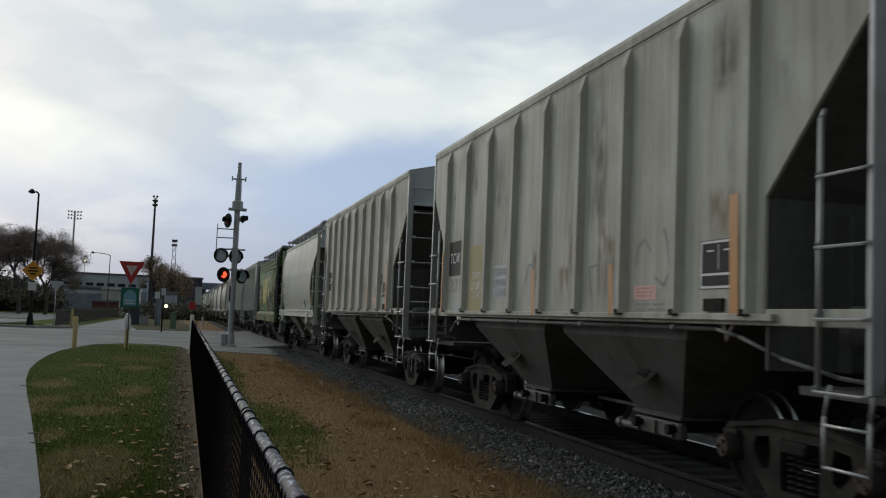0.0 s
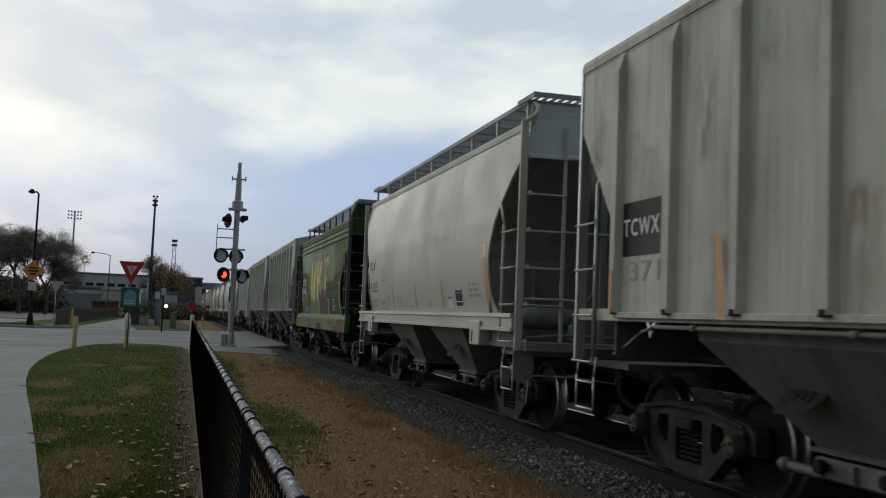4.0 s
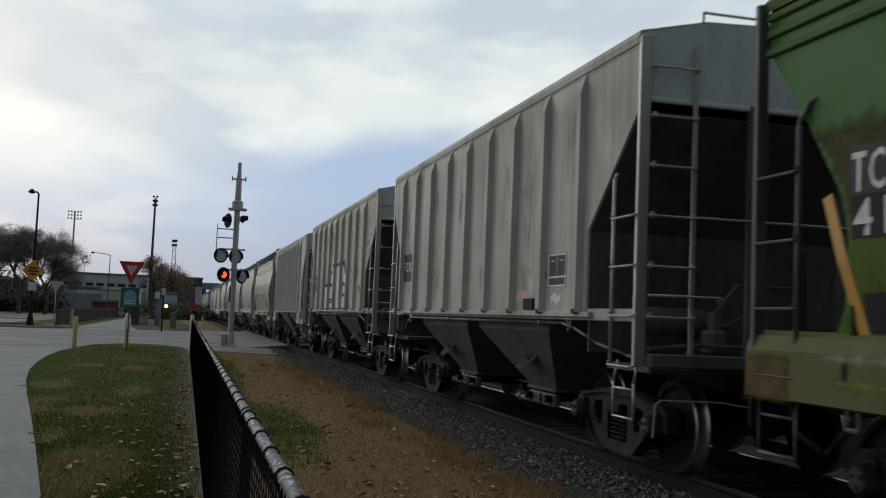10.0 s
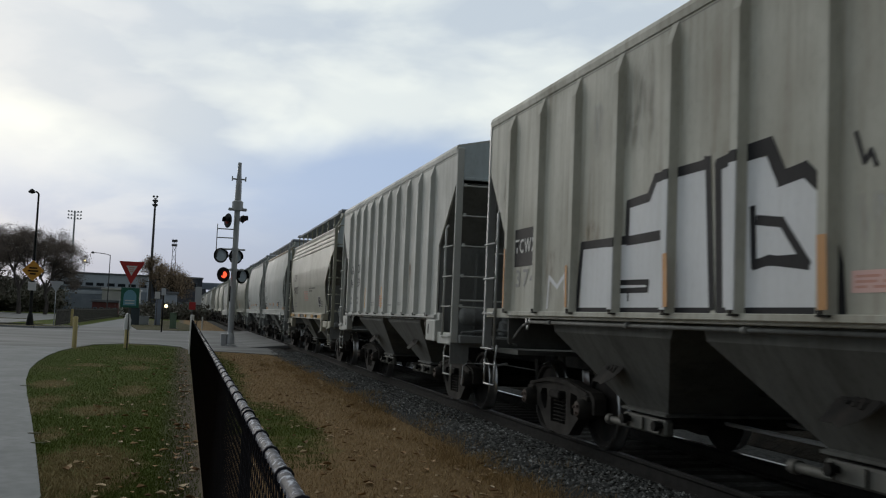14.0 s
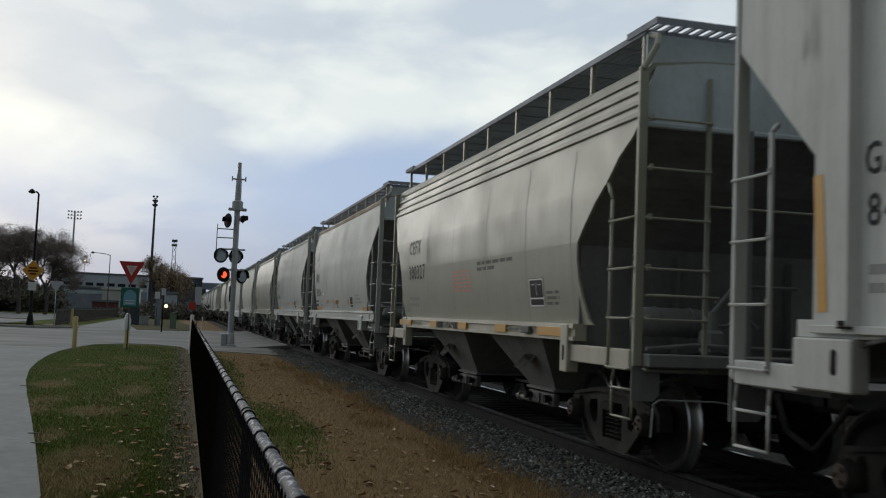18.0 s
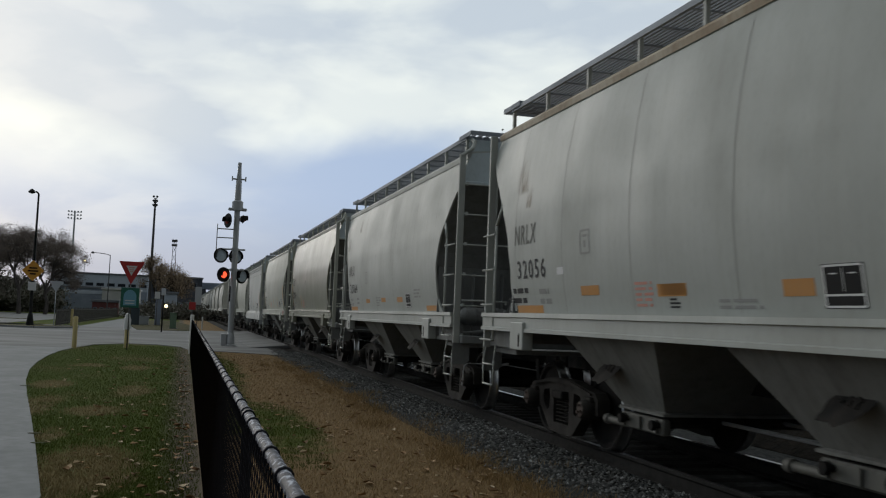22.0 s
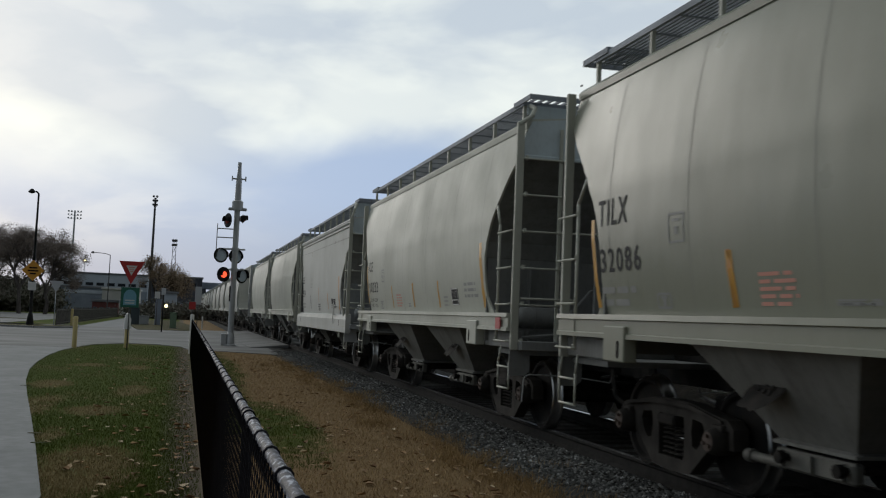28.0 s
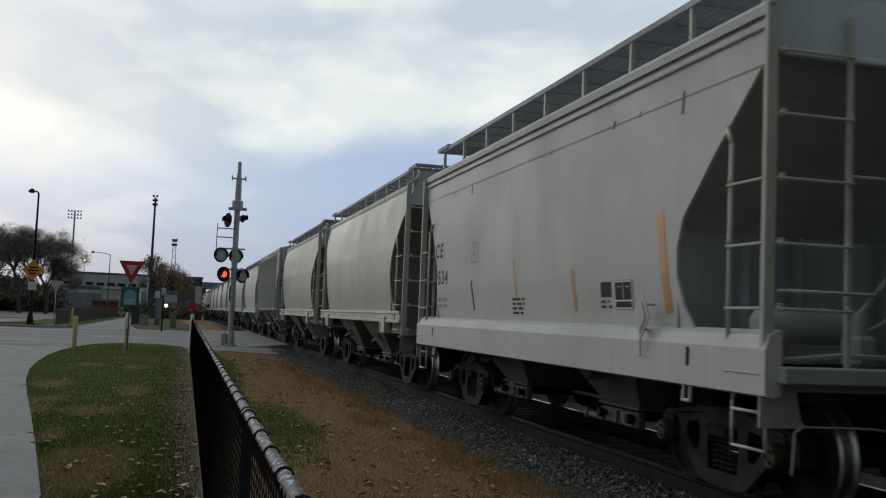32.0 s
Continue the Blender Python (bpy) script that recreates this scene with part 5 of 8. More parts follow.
# kerbs
bm = bmesh.new()
for (xa, ya), (xb, yb) in zip([(-16.0, 70.3), (-10.3, 66.3), (-8.8, 65.8), (-6.55, 68.4)], [(-10.3, 66.3), (-8.8, 65.8), (-6.55, 68.4), (-7.05, 75.0)]):
    d = Vector((xb - xa, yb - ya, 0))
    n = Vector((-d.y, d.x, 0)).normalized() * 0.09
    plate(bm, [(xa - n.x, ya - n.y, 0.0), (xb - n.x, yb - n.y, 0.0), (xb + n.x, yb + n.y, 0.0), (xa + n.x, ya + n.y, 0.0)], 0.14)
solid("kerb", bm, CONCRETE, "low concrete kerb round a grass strip", kind="structure")

# crossing approach that climbs to the rails
bm = bmesh.new()
ramp = [(3.0, 0.03), (4.72, 0.195), (4.72, 0.0), (3.0, 0.0)]
sweep(bm, ramp, 44.0, 72.0)
sweep(bm, [(5.05, 0.2), (6.25, 0.2), (6.25, 0.0), (5.05, 0.0)], 44.0, 72.0)
sweep(bm, [(6.56, 0.195), (12.0, 0.03), (12.0, 0.0), (6.56, 0.0)], 44.0, 72.0)
solid("crossing", bm, ROAD, "concrete level crossing panels between the rails", kind="structure")


# ---- track ----
def railway():
    track = thing("railway_track", "single track with rusty rails on dark ballast", "railway track", kind="structure")
    sec = [(-0.07, 0.0), (0.07, 0.0), (0.07, 0.012), (0.012, 0.035), (0.01, 0.12), (0.036, 0.14), (0.036, 0.163), (0.028, 0.17), (-0.028, 0.17), (-0.036, 0.163), (-0.036, 0.14), (-0.01, 0.12), (-0.012, 0.035), (-0.07, 0.012)]
    for x in (-0.755, 0.755):
        bm = bmesh.new()
        sweep(bm, [(TRACK_X + x + a, RAIL_TOP - 0.17 + b) for a, b in sec], -60, 420)
        rail = part("rail", bm, RAIL_STEEL, track)
        bm = bmesh.new()
        box(bm, TRACK_X + x - 0.030, TRACK_X + x + 0.030, -60, 420, RAIL_TOP - 0.0005, RAIL_TOP + 0.0015)
        # near head's steel is darkened to hold down its sky reflection
        part("rail_head", bm, RAIL_HEAD if x < 0 else BRIGHT_STEEL, rail, "polished running surface")
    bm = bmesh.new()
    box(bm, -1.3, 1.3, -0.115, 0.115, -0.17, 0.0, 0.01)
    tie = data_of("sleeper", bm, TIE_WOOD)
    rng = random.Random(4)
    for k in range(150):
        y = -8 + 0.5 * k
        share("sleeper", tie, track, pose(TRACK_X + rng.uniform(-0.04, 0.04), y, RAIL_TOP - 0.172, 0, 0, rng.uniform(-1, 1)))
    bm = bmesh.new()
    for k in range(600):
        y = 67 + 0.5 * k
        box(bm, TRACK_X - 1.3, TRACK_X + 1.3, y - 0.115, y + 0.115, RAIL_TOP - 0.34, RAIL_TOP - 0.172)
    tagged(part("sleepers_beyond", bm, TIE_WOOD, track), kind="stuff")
    bm = bmesh.new()
    bed = [(-2.15, 0.005), (-1.75, 0.03), (-1.0, 0.043), (1.0, 0.043), (1.75, 0.03), (2.3, 0.012), (34.0, 0.012), (34.0, -0.1), (-2.15, -0.1)]
    sweep(bm, [(TRACK_X + a, b) for a, b in bed], -60, 420, True, 8)
    part("ballast_bed", bm, BALLAST, track)
    # unseen bank, added to block low sky light from beyond the train
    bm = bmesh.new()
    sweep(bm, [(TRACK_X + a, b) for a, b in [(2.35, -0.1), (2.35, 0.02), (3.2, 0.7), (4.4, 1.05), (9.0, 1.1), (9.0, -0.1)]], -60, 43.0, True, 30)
    part("light_blocking_bank", bm, BANK_EARTH, track, "added dark bank that blocks light under the train")
    # loose stones, thick near the camera
    rs = np.random.RandomState(7)
    n = 30000
    u = rs.rand(n)
    y = 6.5 + 34 * u ** 1.7
    x = TRACK_X - 2.25 + 2.1 * rs.rand(n) ** 0.8
    edge = TRACK_X - 2.0 + 0.5 * np.sin(y * 1.3) * np.sin(y * 0.37 + 1) + rs.rand(n) * 0.3 - 0.15
    keep = x > edge
    x, y = x[keep], y[keep]
    n = len(x)
    z = np.interp(x - TRACK_X, [-2.15, -1.75, -1.0], [0.004, 0.03, 0.04]) + rs.rand(n) * 0.015
    size = 0.010 + 0.013 * rs.rand(n)
    base = np.array([[1, 0, 0], [-1, 0, 0], [0, 1, 0], [0, -1, 0], [0, 0, 1], [0, 0, -1]], float)
    tris = np.array([[0, 2, 4], [2, 1, 4], [1, 3, 4], [3, 0, 4], [2, 0, 5], [1, 2, 5], [3, 1, 5], [0, 3, 5]])
    v = base[None] * (0.6 + 0.8 * rs.rand(n, 6, 1)) + 0.35 * (rs.rand(n, 6, 3) - 0.5)
    v = v * size[:, None, None] * np.array([1.2, 1.2, 0.85]) + np.stack([x, y, z], 1)[:, None, :]
    f = (tris[None] + 6 * np.arange(n)[:, None, None]).reshape(-1, 3)
    me = bpy.data.meshes.new("ballast_stones")
    me.from_pydata(v.reshape(-1, 3).tolist(), [], f.tolist())
    m, nt, bsdf = nodes("loose_crushed_stone", (0.1, 0.1, 0.1), 0.9, 0.0, 0.08)
    gi = nt.nodes.new("ShaderNodeNewGeometry")
    nt.links.new(ramp_of(nt, gi.outputs["Random Per Island"], [(0.0, (0.045, 0.046, 0.045)), (0.7, (0.155, 0.154, 0.146)), (0.93, (0.26, 0.257, 0.245)), (1.0, (0.45, 0.45, 0.44))]), bsdf.inputs["Base Color"])
    me.materials.append(m)
    tagged(share("ballast_stones", me, track), "loose grey crushed stone", kind="stuff")


railway()


# ---- grass blades and fallen leaves ----
def blades(name, label, x, y, height, lean, width, stops, seed, rough=0.9):
    rs = np.random.RandomState(seed)
    n = len(x)
    a = rs.rand(n) * 2 * np.pi
    hgt = height * (0.5 + rs.rand(n))
    wv = np.stack([np.cos(a), np.sin(a), 0 * a], 1) * width
    lv = np.stack([np.cos(a * 3.1 + 1), np.sin(a * 3.1 + 1), 0 * a], 1) * (lean * rs.rand(n))[:, None]
    p = np.stack([x, y, np.full(n, -0.005)], 1)
    top = p + lv
    top[:, 2] += hgt
    v = np.stack([p - wv, p + wv, top], 1).reshape(-1, 3)
    me = bpy.data.meshes.new(name)
    me.from_pydata(v.tolist(), [], np.arange(3 * n).reshape(-1, 3).tolist())
    m, nt, bsdf = nodes(name + "_blades", stops[0][1], rough, 0.0, 0.03)
    gi = nt.nodes.new("ShaderNodeNewGeometry")
    nt.links.new(ramp_of(nt, gi.outputs["Random Per Island"], stops), bsdf.inputs["Base Color"])
    me.materials.append(m)
    return tagged(new(name, me), label, "grass", kind="stuff")


def lawn_left(y):
    e = np.array(LAWN_EDGE[:11])
    return np.interp(y, e[:, 1], e[:, 0])


def fence_x(y):
    return 0.273 + 0.0044 * y


def scatter_grass():
    rs = np.random.RandomState(21)
    n = 95000
    y = 8.0 + 36.2 * rs.rand(n) ** 1.6
    x = lawn_left(y) + 0.0 + (fence_x(y) - 0.05 - lawn_left(y)) * rs.rand(n)
    keep = ((x - fence_x(y) + 0.35) < 0.35 * rs.rand(n)) & (rs.rand(n) < np.clip((44.3 - y) * 0.6 + 0.2 - 0.55 * np.abs(x + 1.6), 0, 1))
    x, y = x[keep], y[keep]
    dry = np.min([((x - cx) / rx) ** 2 + ((y - cy) / ry) ** 2 for cx, cy, rx, ry in DRY_SPOTS], axis=0)
    tone = np.array([0.55 * noise.noise((a * 0.8, b * 0.34, 5.3)) + 0.5 * noise.noise((a * 1.6, b * 1.2, 9.1)) for a, b in zip(x, y)])
    tone += np.clip(1.0 - dry, -0.5, 0.6) * 0.85 + 0.7 * (rs.rand(len(x)) - 0.5)
    g = tone < 0.26
    blades("lawn_grass", "short green lawn grass", x[g], y[g], 0.035, 0.03, 0.004, [(0, (0.058, 0.080, 0.016)), (0.7, (0.084, 0.108, 0.022)), (0.95, (0.11, 0.126, 0.03)), (1, (0.17, 0.155, 0.055))], 1)
    d = ~g
    blades("dry_lawn_grass", "dry brown lawn grass", x[d], y[d], 0.03, 0.04, 0.004, [(0, (0.16, 0.118, 0.055)), (0.6, (0.235, 0.175, 0.085)), (1, (0.32, 0.25, 0.13))], 2)
    n = 75000
    y = 7.6 + 31 * rs.rand(n) ** 1.6
    x = fence_x(y) + 0.05 + (TRACK_X - 2.0 - fence_x(y)) * rs.rand(n)
    wet = np.min([((x - cx) / rx) ** 2 + ((y - cy) / ry) ** 2 for cx, cy, rx, ry in GREEN_SPOTS], axis=0)
    tone = np.array([0.45 * noise.noise((a * 1.5, b * 0.6, 7.7)) + 0.3 * noise.noise((a * 3.5, b * 1.5, 1.7)) for a, b in zip(x, y)])
    tone += np.clip(1.0 - wet, -1.0, 1.0) * 0.8 + np.where((y < 11.5) & (x < 2.0), 0.32, 0.0) + 0.35 * (rs.rand(len(x)) - 0.5)
    g = tone > 0.1
    blades("verge_grass", "green grass at the foot of the fence", x[g], y[g], 0.04, 0.04, 0.004, [(0, (0.052, 0.076, 0.014)), (0.7, (0.080, 0.104, 0.02)), (0.95, (0.11, 0.12, 0.028)), (1, (0.20, 0.16, 0.065))], 3)
    d = ~g
    blades("dead_grass", "dead brown grass beside the ballast", x[d], y[d], 0.035, 0.07, 0.004, [(0, (0.20, 0.13, 0.062)), (0.5, (0.32, 0.215, 0.108)), (1, (0.46, 0.34, 0.185))], 4)
    # taller tufts of straw along the ballast
    n = 9000
    c = np.stack([TRACK_X - 2.3 + 0.35 * rs.randn(140), 8 + 24 * rs.rand(140) ** 1.3], 1)
    k = rs.randint(0, 140, n)
    x = c[k, 0] + 0.12 * rs.randn(n)
    y = c[k, 1] + 0.16 * rs.randn(n)
    blades("straw_tufts", "tufts of orange-brown dead straw", x, y, 0.10, 0.16, 0.004, [(0, (0.15, 0.095, 0.042)), (0.5, (0.28, 0.185, 0.085)), (1, (0.42, 0.30, 0.155))], 5)


scatter_grass()


def scatter_leaves():
    rs = np.random.RandomState(5)
    n = 760
    y = 8.2 + 26 * rs.rand(n) ** 1.5
    x = np.where(rs.rand(n) < 0.68, 0.6 + 2.8 * rs.rand(n) ** 0.7, lawn_left(y) + (0.2 - lawn_left(y)) * rs.rand(n) ** 0.6)
    x = np.where(rs.rand(n) < 0.12, fence_x(y) - 0.05 - 0.3 * rs.rand(n), x)
    vs, fs = [], []
    for i in range(n):
        a, s = rs.rand() * 6.28, 0.02 + 0.036 * rs.rand()
        ca, sa = math.cos(a), math.sin(a)
        curl = s * (0.2 + 0.6 * rs.rand())
        pts = [(-1, 0, 0.3), (-0.2, 0.7, 1), (0.8, 0.5, 0.6), (1.2, 0, 0.2), (0.7, -0.6, 0.8), (-0.3, -0.6, 0.5)]
        b = len(vs)
        for px, py, pz in pts:
            vs.append((x[i] + (px * ca - py * sa) * s, y[i] + (px * sa + py * ca) * s, 0.02 + pz * curl))
        vs.append((x[i], y[i], 0.018))
        for k in range(6):
            fs.append((b + k, b + (k + 1) % 6, b + 6))
    me = bpy.data.meshes.new("fallen_leaves")
    me.from_pydata(vs, [], fs)
    m, nt, bsdf = nodes("dry_leaf", (0.3, 0.2, 0.1), 0.8)
    gi = nt.nodes.new("ShaderNodeNewGeometry")
    nt.links.new(ramp_of(nt, gi.outputs["Random Per Island"], [(0, (0.12, 0.06, 0.025)), (0.5, (0.34, 0.2, 0.085)), (1, (0.5, 0.4, 0.26))]), bsdf.inputs["Base Color"])
    me.materials.append(m)
    tagged(new("fallen_leaves", me), "scattered dry tan leaves on the grass", "leaves", kind="stuff")


scatter_leaves()


# ---- black chain-link fence ----
def chain_fence():
    fence = thing("chain_link_fence", "waist-high black vinyl chain-link fence with a top rail", "fence")
    y0, y1, top = -2.0, 36.2, 1.22

    def at(y, z):
        return Vector((fence_x(y), y, z))
    bm = bmesh.new()
    tube(bm, at(y0, top), at(y1, top), 0.021, 10)
    part("top_rail", bm, RAIL_SPECKLED, fence, "black top rail with pale speckles")
    for k in range(14):
        y = y0 + 0.3 + 2.9 * k
        if y > y1:
            break
        bm = bmesh.new()
        tube(bm, at(y, 0), at(y, top - 0.01), 0.024, 10)
        tube(bm, at(y - 0.03, top) - Vector((0, 0, 0)), at(y + 0.03, top), 0.028, 10)
        part("post", bm, BLACK_VINYL, fence)
    bm = bmesh.new()
    pitch, r = 0.080, 0.0019
    k = 0
    y = y0 - top
    while y < y1:
        for s in (1, -1):
            ya, yb = (y, y + top) if s > 0 else (y + top, y)
            za, zb = 0.03, top
            # clip to the fence's ends
            def cut(yy, yo, z, zo):
                lim = min(max(yy, y0), y1)
                return lim, z + (zo - z) * (lim - yy) / (yo - yy) if yo != yy else z
            ca, qa = cut(ya, yb, za, zb)
            cb, qb = cut(yb, ya, zb, za)
            if abs(qb - qa) > 0.03 and qb > qa:
                tube(bm, at(ca, qa) + Vector((0.002 * s - 0.028, 0, 0)), at(cb, qb) + Vector((0.002 * s - 0.028, 0, 0)), r, 3, caps=False)
        # knuckled wire ends along the top rail
        if y0 < y < y1 - 0.1:
            tube(bm, at(y, top - 0.06) + Vector((-0.022, 0, 0)), at(y + 0.012, top + 0.006) + Vector((-0.026, 0, 0)), 0.0036, 4)
        y += pitch
    tagged(part("mesh", bm, BLACK_VINYL, fence, "black diamond wire mesh"), kind="stuff")
    bm = bmesh.new()
    for k in range(100):
        y = y0 + 0.2 + 0.40 * k
        if y < y1:
            lathe(bm, [(0.021, -0.012), (0.0275, -0.006), (0.0275, 0.006), (0.021, 0.012)], "y", at(y, top), 10)
            pipe(bm, [at(y, top - 0.02) + Vector((-0.02, 0, 0)), at(y + 0.02, top - 0.06), at(y + 0.03, top - 0.075) + Vector((0.01, 0, 0))], 0.004, 4)
    tagged(part("tie_wire", bm, BLACK_VINYL, fence), kind="stuff")


chain_fence()


def post_round(name, label, x, y, h, r, mat, category="bollard", group=""):
    bm = bmesh.new()
    lathe(bm, [(r, 0), (r, h - 0.03), (r * 0.75, h - 0.005), (0.01, h)], "z", (0, 0, 0), 14)
    return solid(name, bm, mat, label, category, group, m=pose(x, y, 0))


post_round("fence_end_post", "white painted post at the end of the black fence", 0.43, 36.9, 1.42, 0.07, WHITE_POST, "post")
post_round("bollard", "yellow painted steel bollard at the lawn edge", -3.72, 38.7, 1.18, 0.085, YELLOW_POST, group="yellow bollards")
b = post_round("bollard", "yellow painted bollard with a white sleeve on top", -1.97, 40.3, 0.98, 0.085, YELLOW_POST, group="yellow bollards")
bm = bmesh.new()
lathe(bm, [(0.13, 0.72), (0.13, 1.12), (0.1, 1.2), (0.08, 1.33), (0.02, 1.36)], "z", (0, 0, 0), 12)
part("cap", bm, SIGN_WHITE, b, "white reflective sleeve")
post_round("bollard", "yellow bollard across the street", -7.5, 75.2, 1.25, 0.09, YELLOW_POST, group="yellow bollards")
post_round("marker_post", "short pale marker post beside the track", 1.75, 82, 1.0, 0.06, WHITE_POST, "post")


# ---- railway crossing signal ----
def flasher(parent, x, y, z, turn, lit, shade=0.33, lens=0.155):
    """One round flashing unit: dark background disc, hood and lens; it faces -y before its turn."""
    bm = bmesh.new()
    lathe(bm, [(0.02, 0.02), (shade, 0.02), (shade, 0.035), (0.02, 0.05)], "y", (0, 0, 0), 26)
    disc = part("background", bm, POLE_BLACK, parent)
    disc.matrix_basis = pose(x, y, z, 0, 0, turn)
    bm = bmesh.new()
    seg = 14
    for k in range(seg):
        a, b = math.pi * (k / seg * 1.2 - 0.1), math.pi * ((k + 1) / seg * 1.2 - 0.1)
        pts = [(math.cos(q) * (lens + 0.015), yy, math.sin(q) * (lens + 0.015)) for q, yy in ((a, 0.0), (b, 0.0), (b, -0.18), (a, -0.18))]
        plate(bm, pts, 0.006)
    part("hood", bm, POLE_BLACK, disc)
    bm = bmesh.new()
    lathe(bm, [(0.01, -0.07), (lens * 0.6, -0.06), (lens * 0.95, -0.03), (lens, 0.0), (0.01, 0.01)], "y", (0, 0, 0), 20)
    part("lens", bm, lit, disc, "glowing red lens" if lit is RED_GLOW else "unlit signal lens")
    bm = bmesh.new()
    lathe(bm, [(0.01, 0.16), (0.12, 0.15), (0.16, 0.06), (0.16, 0.04)], "y", (0, 0, 0), 16)
    part("housing", bm, POLE_BLACK, disc)


def crossing_signal():
    sx, sy = 2.24, 45.5
    sig = thing("crossing_signal", "tall grey railway crossing mast with red flashing lights", "crossing signal", pose(sx, sy, 0.02))
    bm = bmesh.new()
    tube(bm, (0, 0, 0.55), (0, 0, 6.2), 0.13, 16, 0.13)
    part("mast", bm, SIGNAL_GREY, sig)
    bm = bmesh.new()
    lathe(bm, [(0.25, 6.15), (0.25, 6.55), (0.15, 6.62), (0.13, 7.5), (0.09, 7.9), (0.085, 8.35), (0.02, 8.37)], "z", (0, 0, 0), 14)
    part("mast_head", bm, SIGNAL_GREY, sig)
    bm = bmesh.new()
    box(bm, -0.32, 0.32, -0.06, 0.06, 7.56, 7.62, 0.01)
    for x in (-0.3, 0.3):
        tube(bm, (x, 0, 7.5), (x, 0, 7.72), 0.03, 8)
    part("crossarm", bm, SIGNAL_GREY, sig)
    bm = bmesh.new()
    box(bm, -0.40, 0.42, -0.12, 0.12, 6.14, 6.26, 0.02)
    part("crossarm", bm, SIGNAL_GREY, sig)
    bm = bmesh.new()
    lathe(bm, [(0.30, 0.0), (0.30, 0.04), (0.2, 0.08), (0.17, 0.55), (0.13, 0.6)], "z", (0, 0, 0), 12)
    part("base", bm, SIGNAL_GREY, sig)
    bm = bmesh.new()
    box(bm, -0.42, -0.17, -0.15, 0.15, 0.02, 0.55, 0.02)
    part("junction_box", bm, SIGNAL_GREY, sig)
    for zz in (3.02, 3.95):
        bm = bmesh.new()
        tube(bm, (-0.55, 0, zz + 0.42), (0.45, 0, zz + 0.42), 0.04, 8)
        lathe(bm, [(0.17, zz + 0.36), (0.17, zz + 0.48)], "z", (0, 0, 0), 12)
        part("lamp_bracket", bm, SIGNAL_GREY, sig)
    flasher(sig, -0.62, -0.18, 4.06, 24, LENS_SKY, 0.34, 0.27)
    flasher(sig, 0.06, 0.22, 4.06, 24, LENS_SKY, 0.34, 0.27)
    flasher(sig, -0.45, -0.2, 3.2, 30, RED_GLOW, 0.34, 0.15)
    flasher(sig, 0.38, 0.18, 3.18, 40, LENS_SKY, 0.34, 0.27)
    # upper light that faces along the street, and the ladder bracket behind it
    flasher(sig, -0.42, -0.12, 5.66, -62, RED_LENS, 0.33)
    flasher(sig, 0.30, 0.1, 5.78, 100, RED_LENS, 0.2)
    bm = bmesh.new()
    pipe(bm, [(-0.84, 0, 5.5), (-0.84, 0, 4.2)], 0.022, 7)
    for zz in (5.28, 4.88):
        tube(bm, (-0.84, 0, zz), (0, 0, zz), 0.028, 7)
    part("ladder_bracket", bm, SIGNAL_GREY, sig)
    bm = bmesh.new()
    box(bm, -0.16, -0.1, -0.08, 0.08, 2.0, 2.7, 0.01)
    part("cable_box", bm, POLE_BLACK, sig)


crossing_signal()


# ---- signs ----
def triangle(bm, cx, cz, w, y, thick):
    hgt = w * 0.93
    plate(bm, [(cx - w / 2, y, cz), (cx + w / 2, y, cz), (cx, y, cz - hgt)], thick)


def yield_sign():
    s = thing("yield_sign", "red and white triangular yield sign over a green trail sign", "traffic sign", pose(-1.85, 38.5, 0, 0, 0, 2))
    bm = bmesh.new()
    tube(bm, (0, 0.04, 0), (0, 0.04, 3.3), 0.022, 8)
    part("post", bm, POLE_GREY, s)
    bm = bmesh.new()
    triangle(bm, 0, 3.30, 0.93, -0.01, 0.004)
    red = part("sign_face", bm, SIGN_RED, s, "red triangle")
    bm = bmesh.new()
    triangle(bm, 0, 3.14, 0.40, -0.016, 0.004)
    part("centre", bm, SIGN_WHITE, red, "white centre with faded small print")
    bm = bmesh.new()
    for k in range(3):
        box(bm, -0.10 + 0.02 * k, 0.10 - 0.02 * k, -0.024, -0.021, 3.05 - 0.075 * k, 3.085 - 0.075 * k)
    part("print", bm, INK_RED, red)
    bm = bmesh.new()
    box(bm, -0.33, 0.33, -0.012, 0.0, 1.58, 2.32, 0.003)
    gs = part("trail_sign", bm, SIGN_GREEN, s, "green sign with a pale blue arched emblem")
    bm = bmesh.new()
    pts = [(-0.23, -0.02, 1.66), (0.23, -0.02, 1.66), (0.23, -0.02, 1.98)] + [(0.23 * math.cos(a), -0.02, 1.98 + 0.26 * math.sin(a)) for a in [math.pi * k / 10 for k in range(1, 10)]] + [(-0.23, -0.02, 1.98)]
    plate(bm, pts, 0.004)
    part("emblem", bm, SIGN_BLUE, gs)
    bm = bmesh.new()
    for k in range(2):
        box(bm, -0.17, 0.17, -0.028, -0.025, 1.72 + 0.1 * k, 1.76 + 0.1 * k)
    part("print", bm, SIGN_WHITE, gs)


yield_sign()


def back_yield():
    s = thing("yield_sign", "back of a bare aluminium yield sign on a thin post", "traffic sign", pose(-8.85, 76.5, 0))
    bm = bmesh.new()
    tube(bm, (0, 0.03, 0), (0, 0.03, 3.2), 0.03, 7)
    part("post", bm, SIGN_BACK, s)
    bm = bmesh.new()
    triangle(bm, 0, 3.22, 0.92, -0.01, 0.006)
    part("sign_face", bm, SIGN_BACK, s)


back_yield()


